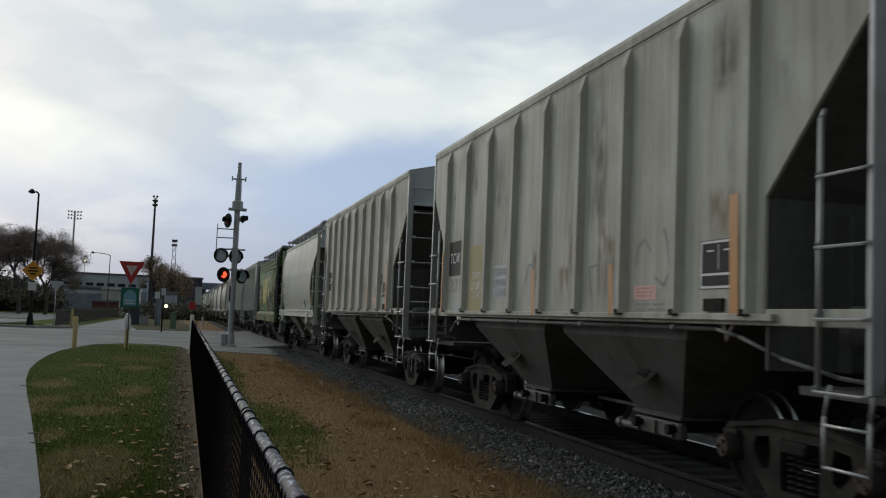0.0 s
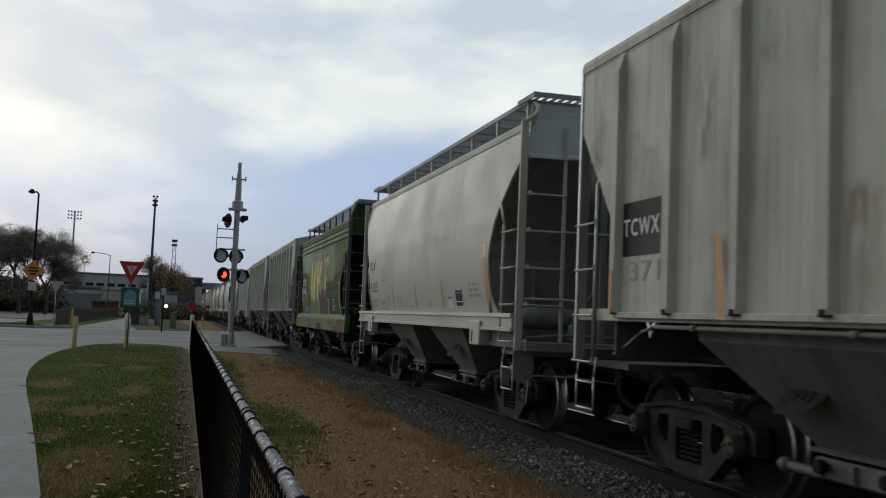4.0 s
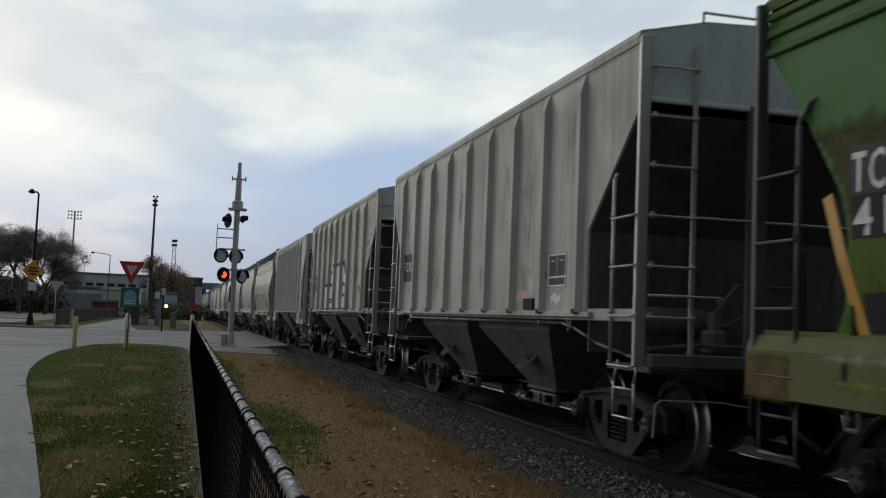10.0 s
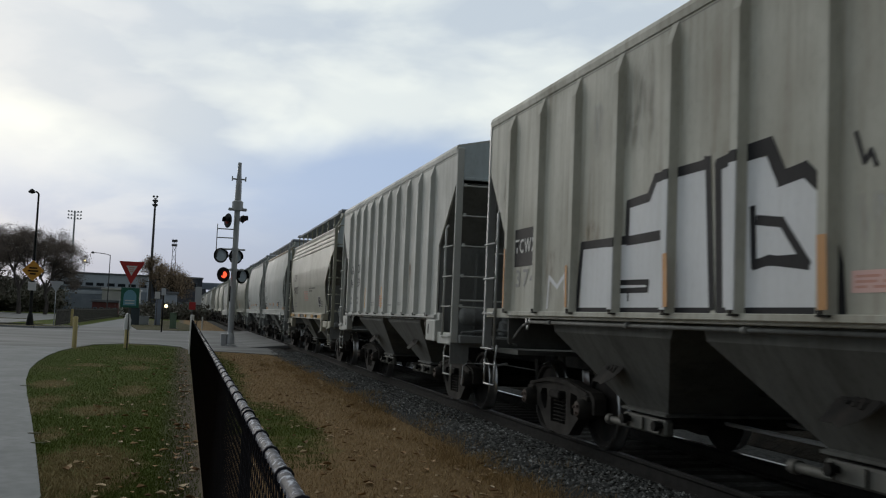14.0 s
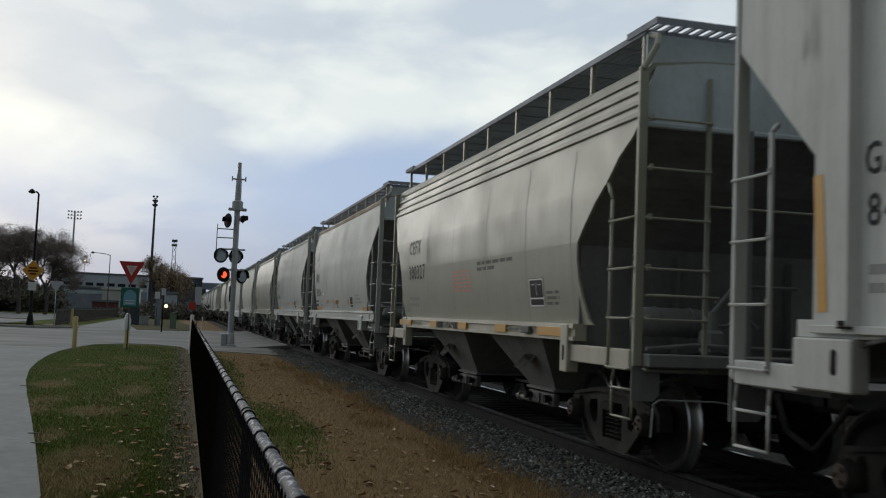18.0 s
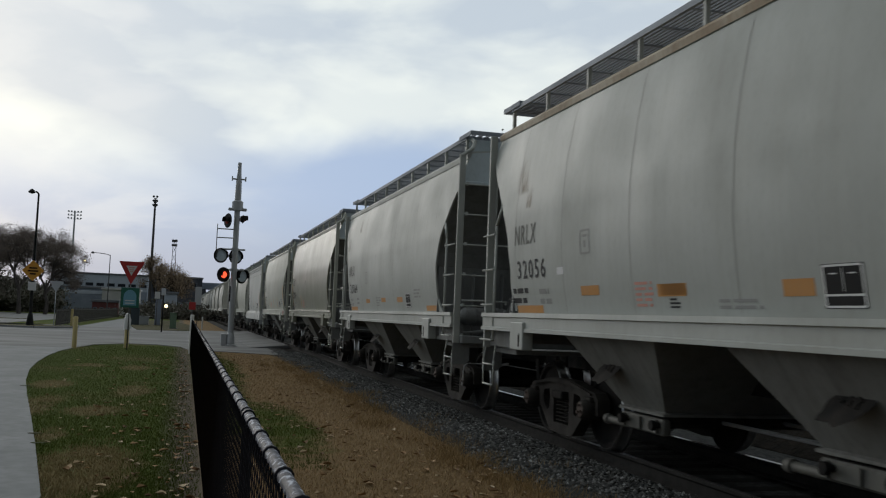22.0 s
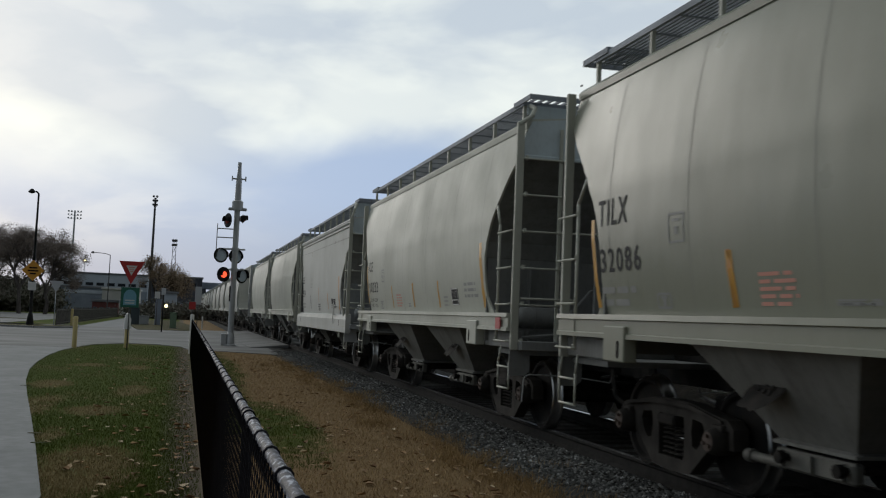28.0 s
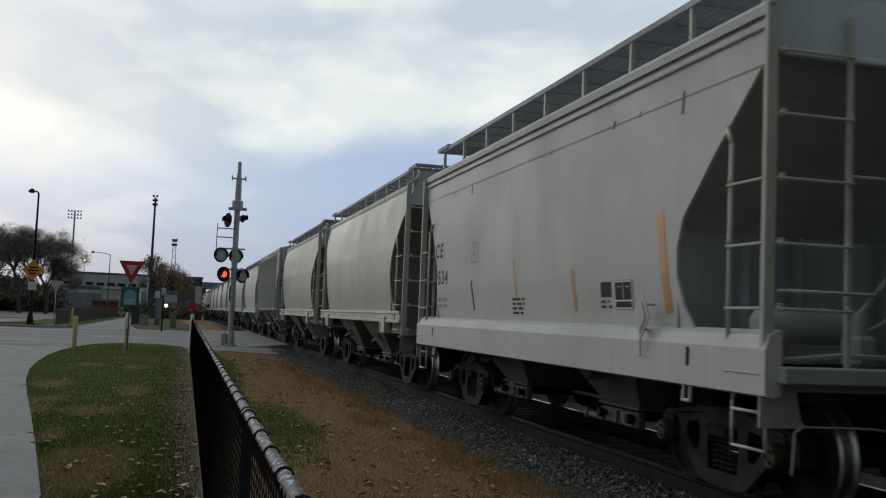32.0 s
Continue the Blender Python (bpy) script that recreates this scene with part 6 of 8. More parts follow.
def lamp_post(name, label, x, y, h, arm, drop, mat, r=0.08, base=True):
    p = thing(name, label, "street lamp", pose(x, y, 0))
    bm = bmesh.new()
    tube(bm, (0, 0, 0), (0, 0, h), r, 12, r * 0.55)
    part("pole", bm, mat, p)
    if base:
        bm = bmesh.new()
        lathe(bm, [(0.26, 0), (0.26, 0.1), (0.2, 0.5), (0.15, 0.85), (0.1, 0.9)], "z", (0, 0, 0), 12)
        part("base", bm, mat, p)
    bm = bmesh.new()
    pts = [(arm * (1 - math.cos(t)) / 1.0 if arm else 0, 0, h - 0.15 + drop * math.sin(t)) for t in [math.pi / 2 * k / 6 for k in range(7)]]
    pipe(bm, pts, r * 0.5, 8)
    a = part("arm", bm, mat, p)
    bm = bmesh.new()
    ex, ez = pts[-1][0], pts[-1][2]
    lathe(bm, [(0.05, 0.18), (0.16, 0.1), (0.24, 0.0), (0.2, -0.1), (0.05, -0.14)], "z", (ex + (0.25 if arm > 0 else -0.25), 0, ez), 12)
    part("lamp_head", bm, mat, p)
    return p


lp = lamp_post("street_lamp", "tall black street lamp with a curved arm and hanging signs", -9.88, 72.2, 9.1, -0.2, 0.25, POLE_BLACK, 0.11)
bm = bmesh.new()
plate(bm, [(0.0, -0.16, 3.05), (0.72, -0.16, 3.77), (0.0, -0.16, 4.49), (-0.72, -0.16, 3.77)], 0.006)
d = part("warning_sign", bm, SIGN_AMBER, lp, "amber diamond warning sign")
bm = bmesh.new()
for k, w in enumerate((0.26, 0.34, 0.2)):
    box(bm, -w, w, -0.176, -0.168, 3.9 - 0.2 * k, 4.0 - 0.2 * k)
part("print", bm, POLE_BLACK, d)
bm = bmesh.new()
box(bm, -0.26, 0.26, -0.166, -0.15, 2.42, 2.98, 0.01)
part("small_sign", bm, SIGN_WHITE, lp, "small white sign with unreadable print")
lamp_post("street_lamp", "grey street lamp with a long curved arm", -9.6, 140, 8.4, -2.0, 0.35, POLE_GREY, 0.09, False)


def flood_pole(name, label, x, y, h, rows, mat, wide):
    p = thing(name, label, "floodlight mast", pose(x, y, 0))
    bm = bmesh.new()
    tube(bm, (0, 0, 0), (0, 0, h), 0.28 * h / 20, 10, 0.16 * h / 20)
    part("pole", bm, mat, p)
    for k in range(rows):
        bm = bmesh.new()
        z = h - 0.7 * k * h / 20
        box(bm, -wide, wide, -0.06, 0.06, z - 0.08, z, 0.01)
        part("crossarm", bm, mat, p)
        n = 5 if wide > 1 else 2
        for i in range(n):
            bm = bmesh.new()
            xx = -wide + 2 * wide * i / (n - 1)
            r = 0.2 if wide < 1 else 0.26
            lathe(bm, [(r * 0.4, 0.2), (r, -0.12), (r * 0.9, -0.16)], "y", (xx, -0.1, z + 0.22), 10)
            part("floodlight", bm, mat, p)
    return p


flood_pole("floodlight_mast", "tall dark pole with stacked floodlights", -4.95, 165, 19.2, 3, POLE_GREY, 0.26)
flood_pole("floodlight_mast", "distant stadium floodlight mast", -31.0, 300, 27.9, 3, SIGN_BACK, 1.7)


def lattice_tower(x, y, h):
    p = thing("lattice_tower", "distant lattice mast with floodlights", "tower", pose(x, y, 0))
    for sx in (-1, 1):
        for sy in (-1, 1):
            bm = bmesh.new()
            tube(bm, (sx * 0.8, sy * 0.8, 0), (sx * 0.4, sy * 0.4, h), 0.07, 6)
            part("leg", bm, POLE_GREY, p)
    bm = bmesh.new()
    n = 10
    for k in range(n):
        za, zb = h * k / n, h * (k + 1) / n
        ra, rb = 0.9 - 0.45 * k / n, 0.9 - 0.45 * (k + 1) / n
        for s in (-1, 1):
            tube(bm, (-ra, s * ra, za), (rb, s * rb, zb), 0.04, 5)
            tube(bm, (ra, s * ra, za), (-rb, s * rb, zb), 0.04, 5)
    part("bracing", bm, POLE_GREY, p)
    for k in range(2):
        bm = bmesh.new()
        box(bm, -0.8, 0.8, -0.7, -0.45, h - 0.9 - 1.3 * k, h - 0.2 - 1.3 * k, 0.05)
        part("floodlight", bm, POLE_GREY, p)


lattice_tower(-2.8, 300, 21.8)
far_lamp = thing("street_lamp", "distant lit white lamp on a thin pole", "street lamp", pose(-29.3, 320, 0))
bm = bmesh.new()
tube(bm, (0, 0, 0), (0, 0, 14.7), 0.12, 7)
part("pole", bm, SIGN_BACK, far_lamp)
bm = bmesh.new()
lathe(bm, [(0.1, -0.3), (0.36, -0.15), (0.42, 0.05), (0.3, 0.25), (0.1, 0.32)], "z", (0, 0, 15.0), 12)
part("lamp", bm, AMBER_GLOW, far_lamp, "small glowing lamp")


# ---- trees ----
def tree(name, label, x, y, top, wide, leaf_stops, leaves, seed, leaf_size=0.1, droop=0.0, bark=None):
    """A forked trunk, limbs and fine twigs; the whole is drawn out to its height and half width."""
    rng = random.Random(seed)
    t = thing(name, label, "tree", pose(x, y, 0))
    segs, tips = [], []

    def grow(p, d, length, r, level):
        bend = Vector((rng.uniform(-1, 1), rng.uniform(-1, 1), rng.uniform(-0.4, 0.6))) * length * 0.12
        q = p + d * length
        m = (p + q) / 2 + bend
        segs.append((p, m, r, r * 0.82, level))
        segs.append((m, q, r * 0.82, r * 0.66, level))
        if level >= 4:
            tips.extend((q, m))
        if level >= 7:
            return
        n = (3, 3, 3, 3, 2, 3, 3)[level]
        turn = rng.uniform(0, 6.28)
        for k in range(n):
            az = turn + 2 * math.pi * k / n + rng.uniform(-0.5, 0.5)
            tilt = rng.uniform(0.3, 0.85) if k or level < 1 else rng.uniform(0.05, 0.3)
            u = d.orthogonal().normalized()
            v = d.cross(u)
            nd = d * math.cos(tilt) + (u * math.cos(az) + v * math.sin(az)) * math.sin(tilt)
            nd.z += 0.10 if level < 3 else -droop
            grow(q, nd.normalized(), length * rng.uniform(0.62, 0.86), r * (0.66 if level < 3 else 0.58), level + 1)
    grow(Vector((0, 0, 0)), Vector((rng.uniform(-0.1, 0.1), 0, 1)).normalized(), 2.4, 0.30, 0)
    zs = sorted(q.z for _, q, _, _, _ in segs)
    xs = sorted(abs(q.x) for _, q, _, _, _ in segs)
    kz, kx = top / zs[-3], wide / xs[int(len(xs) * 0.985)]

    def fit(p):
        return Vector((p.x * kx, p.y * kx, p.z * kz))
    trunk, twigs = bmesh.new(), bmesh.new()
    for p, q, ra, rb, level in segs:
        tube(trunk if level < 4 else twigs, fit(p), fit(q), ra, 7 if level < 2 else (5 if level < 4 else 3), rb, caps=False)
    tr = part("trunk", trunk, bark or BARK, t, "dark forked trunk with spreading limbs")
    tagged(part("twig_work", twigs, bark or BARK, tr, "fine bare twigs"), kind="stuff")
    vs, fs = [], []
    for i in range(leaves):
        c = fit(tips[rng.randrange(len(tips))])
        o = c + Vector((rng.gauss(0, 1), rng.gauss(0, 1), rng.gauss(0, 0.8))) * 0.34
        a = Vector((rng.uniform(-1, 1), rng.uniform(-1, 1), rng.uniform(-1, 1))).normalized()
        b = a.orthogonal().normalized()
        s = leaf_size * rng.uniform(0.5, 1.2)
        k = len(vs)
        vs += [o - a * s, o + b * s * 0.6, o + a * s, o - b * s * 0.6]
        fs.append((k, k + 1, k + 2, k + 3))
    me = bpy.data.meshes.new("crown")
    me.from_pydata([tuple(v) for v in vs], [], fs)
    m, nt, bsdf = nodes(name + "_leaf", leaf_stops[0][1], 0.85, 0.0, 0.1)
    gi = nt.nodes.new("ShaderNodeNewGeometry")
    nt.links.new(ramp_of(nt, gi.outputs["Random Per Island"], leaf_stops), bsdf.inputs["Base Color"])
    me.materials.append(m)
    tagged(share("crown", me, t), "sparse autumn leaves", kind="stuff")
    return t


# distance haze is put into these lightened leaf and twig tones
OLIVE = [(0, (0.115, 0.095, 0.086)), (0.7, (0.165, 0.137, 0.12)), (1, (0.215, 0.172, 0.137))]
TWIG_BARK = mottled("hazed_twig_bark", [(0.35, (0.075, 0.066, 0.062)), (0.7, (0.135, 0.122, 0.113))], 3, 0.95, 0.4, 0.02, (1, 1, 0.3), spec=0.08)
RUSTY = [(0, (0.15, 0.108, 0.074)), (0.6, (0.25, 0.185, 0.122)), (1, (0.38, 0.29, 0.20))]
tree("tree", "large half-bare tree with fine brown twigs across the street", -20.6, 140, 11.6, 6.2, OLIVE, 34000, 3, 0.075, 0.04, TWIG_BARK)
tree("tree", "large half-bare tree with fine brown twigs across the street", -17.6, 142, 11.4, 5.6, OLIVE, 34000, 8, 0.075, 0.08, TWIG_BARK)
tree("tree", "half-bare tree beside the street", -26.5, 146, 10.4, 5.6, OLIVE, 26000, 12, 0.08, 0.04, TWIG_BARK)
tree("tree", "small tree with pale brown autumn leaves", -4.0, 165, 9.9, 3.6, RUSTY, 9000, 15, 0.10, 0.02)
tree("tree", "small tree with rusty autumn leaves", -1.3, 170, 7.8, 2.9, RUSTY, 6000, 22, 0.11, 0.02)


def shrub_row():
    rs = np.random.RandomState(31)
    n = 64000
    c = np.stack([np.where(rs.rand(90) < 0.5, rs.uniform(-66, -26.0, 90), rs.uniform(-30, 2.0, 90)), 172 + 30 * rs.rand(90), 0.4 + 2.2 * rs.rand(90) ** 2], 1)
    side = c[:, 0] < -26
    c[side, 1] -= 24
    c[side, 0] = -24 - (-c[side, 0] - 26) * 0.5
    c[side, 2] += 2.4
    c[~side, 2] = 0.2 + 0.5 * rs.rand(90)[~side]
    c[~side, 1] += 14
    hedge = np.stack([rs.uniform(-36.0, -20.6, 60), rs.uniform(170, 178, 60), 0.5 + 3.0 * rs.rand(60)], 1)
    bush = np.stack([rs.uniform(-5.6, 2.2, 26), rs.uniform(140, 147, 26), 0.1 + 0.9 * rs.rand(26)], 1)
    c = np.concatenate([c, hedge, bush])
    k = rs.randint(0, len(c), n)
    p = c[k] + rs.randn(n, 3) * np.array([1.3, 1.0, 0.6])
    p[:, 2] = np.abs(p[:, 2])
    a, b = rs.randn(n, 3) * 0.13, rs.randn(n, 3) * 0.13
    v = np.stack([p - a, p + b, p + a, p - b], 1).reshape(-1, 3)
    me = bpy.data.meshes.new("shrubs")
    me.from_pydata(v.tolist(), [], np.arange(4 * n).reshape(-1, 4).tolist())
    m, nt, bsdf = nodes("shrub_leaf", (0.05, 0.04, 0.025), 0.9)
    gi = nt.nodes.new("ShaderNodeNewGeometry")
    nt.links.new(ramp_of(nt, gi.outputs["Random Per Island"], [(0, (0.085, 0.088, 0.066)), (1, (0.17, 0.152, 0.125))]), bsdf.inputs["Base Color"])
    me.materials.append(m)
    tagged(new("shrubs", me), "dark brown shrubs in the distance", "shrubs", kind="stuff")


shrub_row()

# ---- buildings ----
# distance haze is mixed into the first three wall colours, paler and bluer
PALE_WALL = mottled("hazed_pale_cladding", [(0.35, (0.40, 0.45, 0.52)), (0.7, (0.50, 0.55, 0.61))], 0.4, 0.7, 0.1, 0.01)
SLATE_WALL = mottled("hazed_slate_masonry", [(0.35, (0.21, 0.245, 0.30)), (0.7, (0.29, 0.33, 0.39))], 0.5, 0.85, 0.2, 0.01)
DARK_WALL = mottled("hazed_dark_masonry", [(0.35, (0.07, 0.075, 0.09)), (0.7, (0.11, 0.118, 0.14))], 0.5, 0.85, 0.2, 0.01)
WHITE_WALL = mottled("white_siding", [(0.35, grey(0.46)), (0.7, grey(0.56))], 0.6, 0.7, 0.1, 0.01)
BRICK_RED = mottled("dull_red_paint", [(0.35, (0.13, 0.045, 0.042)), (0.7, (0.18, 0.07, 0.065))], 0.8, 0.8, 0.1, 0.01)
DARK_GLASS = mottled("dark_window_glass", [(0.4, (0.02, 0.024, 0.03)), (0.7, (0.035, 0.04, 0.05))], 1, 0.12, 0.02, 0.002)
ROOFING = mottled("grey_roofing", [(0.35, (0.13, 0.14, 0.155)), (0.7, (0.2, 0.21, 0.225))], 0.8, 0.8, 0.1, 0.01)


def building(label, x0, x1, y0, y1, h, wall, windows=(), roof=None, gable=0.0):
    """windows: (z0, z1, count, material) rows on the near face."""
    b = thing("building", label, "building", pose((x0 + x1) / 2, (y0 + y1) / 2, 0))
    w, d = (x1 - x0) / 2, (y1 - y0) / 2
    bm = bmesh.new()
    box(bm, -w, w, -d, d, 0, h, 0.03)
    part("wall", bm, wall, b)
    bm = bmesh.new()
    if gable:
        sec = [(-w - 0.3, h), (0, h + gable), (w + 0.3, h), (w + 0.3, h + 0.15), (0, h + gable + 0.18), (-w - 0.3, h + 0.15)]
        sweep(bm, sec, -d - 0.3, d + 0.3)
        plate(bm, [(-w, -d, h), (w, -d, h), (0, -d, h + gable)], 0.1)
    else:
        box(bm, -w - 0.2, w + 0.2, -d - 0.2, d + 0.2, h + 0.004, h + 0.35, 0.03)
    part("roof", bm, roof or ROOFING, b)
    for z0, z1, n, gap, mat in windows:
        step = 2 * w / n
        for k in range(n):
            xa = -w + step * k + gap / 2
            bm = bmesh.new()
            box(bm, xa - 0.06, xa + step - gap + 0.06, -d - 0.06, -d - 0.01, z0 - 0.06, z1 + 0.06)
            fr = part("window", bm, SLATE_WALL if mat is DARK_GLASS else mat, b)
            bm = bmesh.new()
            box(bm, xa, xa + step - gap, -d - 0.075, -d - 0.064, z0, z1)
            part("pane", bm, mat, fr)
    return b


building("long pale blue-grey hall with a dark window band", -26.5, -7.0, 220, 250, 8.0, PALE_WALL, [(5.6, 6.2, 9, 0.7, DARK_GLASS), (0.6, 4.6, 5, 0.5, SLATE_WALL)])
BRICK_DARK = mottled("dark_red_brick", [(0.35, (0.06, 0.035, 0.028)), (0.7, (0.12, 0.07, 0.055))], 2.0, 0.9, 0.4, 0.01, spec=0.1)
building("long low dark brick building beyond the railway", 20.0, 32.0, -12.0, 42.0, 6.0, BRICK_DARK, [(1.5, 3.5, 3, 2.0, DARK_GLASS)])
building("low dark brown house behind the bare trees", -44.0, -27.5, 190, 205, 4.6, DARK_WALL, [(1.2, 2.6, 5, 1.6, DARK_GLASS)], ROOFING, 1.6)
building("dark upper block beside the hall", -6.9, 3.4, 225, 250, 8.2, DARK_WALL, [(6.4, 7.2, 5, 0.6, DARK_GLASS)])
building("low slate-grey shed with a pale eave", -21.2, -13.2, 182, 196, 4.4, SLATE_WALL, [(0.3, 3.2, 7, 0.25, SLATE_WALL), (3.5, 4.0, 1, 0.2, PALE_WALL)])
building("small white flat-roofed house by the hall", -13.0, -7.0, 176, 184, 4.2, WHITE_WALL, [(0.8, 1.9, 2, 1.4, DARK_GLASS)], WHITE_WALL)
building("dark stair tower beside the overpass", 2.0, 4.6, 238, 246, 8.6, DARK_WALL, [(1.5, 6.5, 1, 1.2, SIGN_BACK)])
building("low red-painted shelter behind the fence", -12.2, -8.7, 148, 151, 2.0, BRICK_RED, [(0.4, 1.2, 4, 0.5, DARK_GLASS)])
building("small pale flat-roofed kiosk behind the trail", -2.4, -0.6, 150, 153, 3.6, PALE_WALL, [(1.9, 2.6, 2, 0.5, SIGN_BACK)])
building("low dull red shed behind the kiosk", -1.0, 2.1, 154, 157, 2.2, BRICK_RED, [(0.9, 1.8, 3, 0.5, DARK_GLASS)])


def overpass():
    o = thing("overpass", "grey road overpass across the railway", "bridge", pose(0, 262, 0))
    bm = bmesh.new()
    box(bm, 4.4, 60, -5, 5, 6.7, 7.5, 0.05)
    part("deck", bm, SLATE_WALL, o)
    bm = bmesh.new()
    box(bm, 4.4, 60, -5.2, -5.0, 7.5, 8.3, 0.03)
    part("parapet", bm, SLATE_WALL, o)
    for x in (5.0, 12.5, 26, 40, 54):
        bm = bmesh.new()
        box(bm, x, x + 1.0, -4.5, 4.5, 0, 6.7, 0.05)
        part("pier", bm, DARK_WALL, o)


overpass()


# ---- picket fence along the trail, cabinets and signs across the street ----
def picket_fence():
    f = thing("picket_fence", "weathered dark grey picket fence along the trail", "fence")
    wood = mottled("weathered_grey_pickets", [(0.35, (0.075, 0.072, 0.068)), (0.7, (0.15, 0.142, 0.13))], 4, 0.85, 0.2, 0.004, spec=0.1)
    ya, yb, x = 73.4, 142.0, -8.35
    bm = bmesh.new()
    y = ya
    while y < yb:
        box(bm, x - 0.012, x + 0.012, y - 0.012, y + 0.012, 0.08, 1.22)
        y += 0.14
    tagged(part("picket_run", bm, wood, f), kind="stuff")
    for z in (0.2, 1.1):
        bm = bmesh.new()
        box(bm, x - 0.02, x + 0.02, ya, yb, z, z + 0.04)
        part("rail", bm, wood, f)
    bm = bmesh.new()
    box(bm, -0.035, 0.035, -0.035, 0.035, 0, 1.32)
    pm = data_of("post", bm, wood)
    for k in range(29):
        share("post", pm, f, pose(x, ya + 2.45 * k, 0))


picket_fence()


def cabinet(label, x, y, w, d, h, mat):
    c = thing("utility_cabinet", label, "cabinet", pose(x, y, 0))
    bm = bmesh.new()
    box(bm, -w / 2, w / 2, -d / 2, d / 2, 0.08, h, 0.02)
    part("body", bm, mat, c)
    bm = bmesh.new()
    box(bm, -w / 2 - 0.05, w / 2 + 0.05, -d / 2 - 0.05, d / 2 + 0.05, h, h + 0.06, 0.01)
    part("lid", bm, mat, c)
    bm = bmesh.new()
    box(bm, -w / 2 - 0.1, w / 2 + 0.1, -d / 2 - 0.1, d / 2 + 0.1, 0.0, 0.08)
    part("plinth", bm, CONCRETE, c)
    bm = bmesh.new()
    box(bm, -w * 0.42, w * 0.42, -d / 2 - 0.012, -d / 2 - 0.002, 0.2, h - 0.1, 0.004)
    part("door", bm, mat, c)


CAB_GREEN = weathered("green_cabinet_paint", (0.15, 0.22, 0.15), (0.06, 0.08, 0.05), 0.3, 0.5, 0.2)
CAB_DARK = weathered("dark_blue_cabinet_paint", (0.045, 0.06, 0.07), (0.03, 0.03, 0.03), 0.3, 0.6, 0.2)
CAB_BLUE = weathered("pale_blue_cabinet_paint", (0.22, 0.25, 0.31), (0.15, 0.16, 0.18), 0.3, 0.5, 0.2)
CAB_GREY = weathered("grey_cabinet_paint", (0.33, 0.35, 0.36), (0.2, 0.2, 0.2), 0.3, 0.5, 0.2)
cabinet("green steel utility cabinet on the grass", -0.5, 78.0, 0.48, 0.6, 1.2, CAB_GREEN)
cabinet("grey steel signal cabinet behind the trail", -3.05, 90.0, 0.8, 0.6, 0.75, CAB_GREY)
cabinet("tall dark steel cabinet behind the trail sign", -3.72, 88.0, 0.7, 0.6, 1.45, CAB_DARK)
cabinet("tall pale blue kiosk behind the trail", -1.9, 90.0, 0.5, 0.5, 2.25, CAB_BLUE)


def lamp_sign():
    p = thing("sign_post", "black post with a glowing amber lamp and small signs", "traffic sign", pose(-1.12, 66.5, 0))
    bm = bmesh.new()
    tube(bm, (0, 0, 0), (0, 0, 2.95), 0.05, 8)
    part("post", bm, POLE_BLACK, p)
    bm = bmesh.new()
    box(bm, -0.14, 0.14, -0.08, -0.06, 2.42, 2.86, 0.005)
    part("sign_panel", bm, SIGN_BACK, p)
    bm = bmesh.new()
    lathe(bm, [(0.03, -0.12), (0.10, -0.08), (0.115, 0.0), (0.10, 0.06), (0.04, 0.1)], "y", (0.2, -0.12, 1.72), 14)
    lamp = part("lamp", bm, AMBER_GLOW, p, "small glowing amber lamp")
    bm = bmesh.new()
    box(bm, 0.0, 0.2, -0.04, 0.0, 1.69, 1.75)
    part("bracket", bm, POLE_BLACK, lamp)


lamp_sign()


def small_sign(label, x, y, w, z0, z1, mat):
    p = thing("sign_post", label, "traffic sign", pose(x, y, 0))
    bm = bmesh.new()
    tube(bm, (0, 0.03, 0), (0, 0.03, z1), 0.035, 7)
    part("post", bm, POLE_GREY, p)
    bm = bmesh.new()
    box(bm, -w / 2, w / 2, -0.02, 0.0, z0, z1, 0.004)
    part("sign_panel", bm, mat, p)


small_sign("red sign panel beyond the street", 0.86, 78.5, 0.5, 1.55, 2.12, SIGN_RED)
small_sign("tall pale sign board beside the track", 1.55, 96.0, 0.6, 2.0, 3.7, SIGN_BACK)
small_sign("small white sign across the street", -2.0, 88.8, 0.45, 2.35, 2.95, SIGN_WHITE)

# ---- the cars, in the train's order ----
JOINTS = [4.1, 17.05, 30.0, 42.95, 55.4, 68.35, 81.0, 93.65, 106.3, 118.77, 131.35, 143.9, 156.6, 168.75]
while len(JOINTS) < 29:
    JOINTS.append(JOINTS[-1] + 12.5)
TRAIN = []


def travelled(t):
    return 4.82269 * t - 0.0006765 * t * t - 0.00007345 * t ** 3


def place(index, made):
    car, spin = made
    TRAIN.append((car, 0.5 * (JOINTS[index - 1] + JOINTS[index]), spin))
    return car


RIB_LABEL = "weathered grey ribbed covered hopper car with sooty hoppers"
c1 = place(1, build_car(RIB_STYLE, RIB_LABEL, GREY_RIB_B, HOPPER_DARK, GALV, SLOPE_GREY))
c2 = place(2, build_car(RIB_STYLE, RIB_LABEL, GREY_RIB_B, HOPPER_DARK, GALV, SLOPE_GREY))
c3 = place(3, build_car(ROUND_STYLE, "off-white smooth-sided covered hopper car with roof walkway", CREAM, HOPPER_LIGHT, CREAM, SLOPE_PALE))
c4 = place(4, build_car(FLAT_STYLE, "faded green covered hopper car with large yellow lettering", GREEN, HOPPER_DARK, POLE_GREY, SOOT_SHADE, sill=GREEN_SILL, end_paint=DARK_GREEN, roof=GREEN_ROOF))
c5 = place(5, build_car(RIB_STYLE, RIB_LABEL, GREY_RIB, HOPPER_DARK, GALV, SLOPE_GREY))
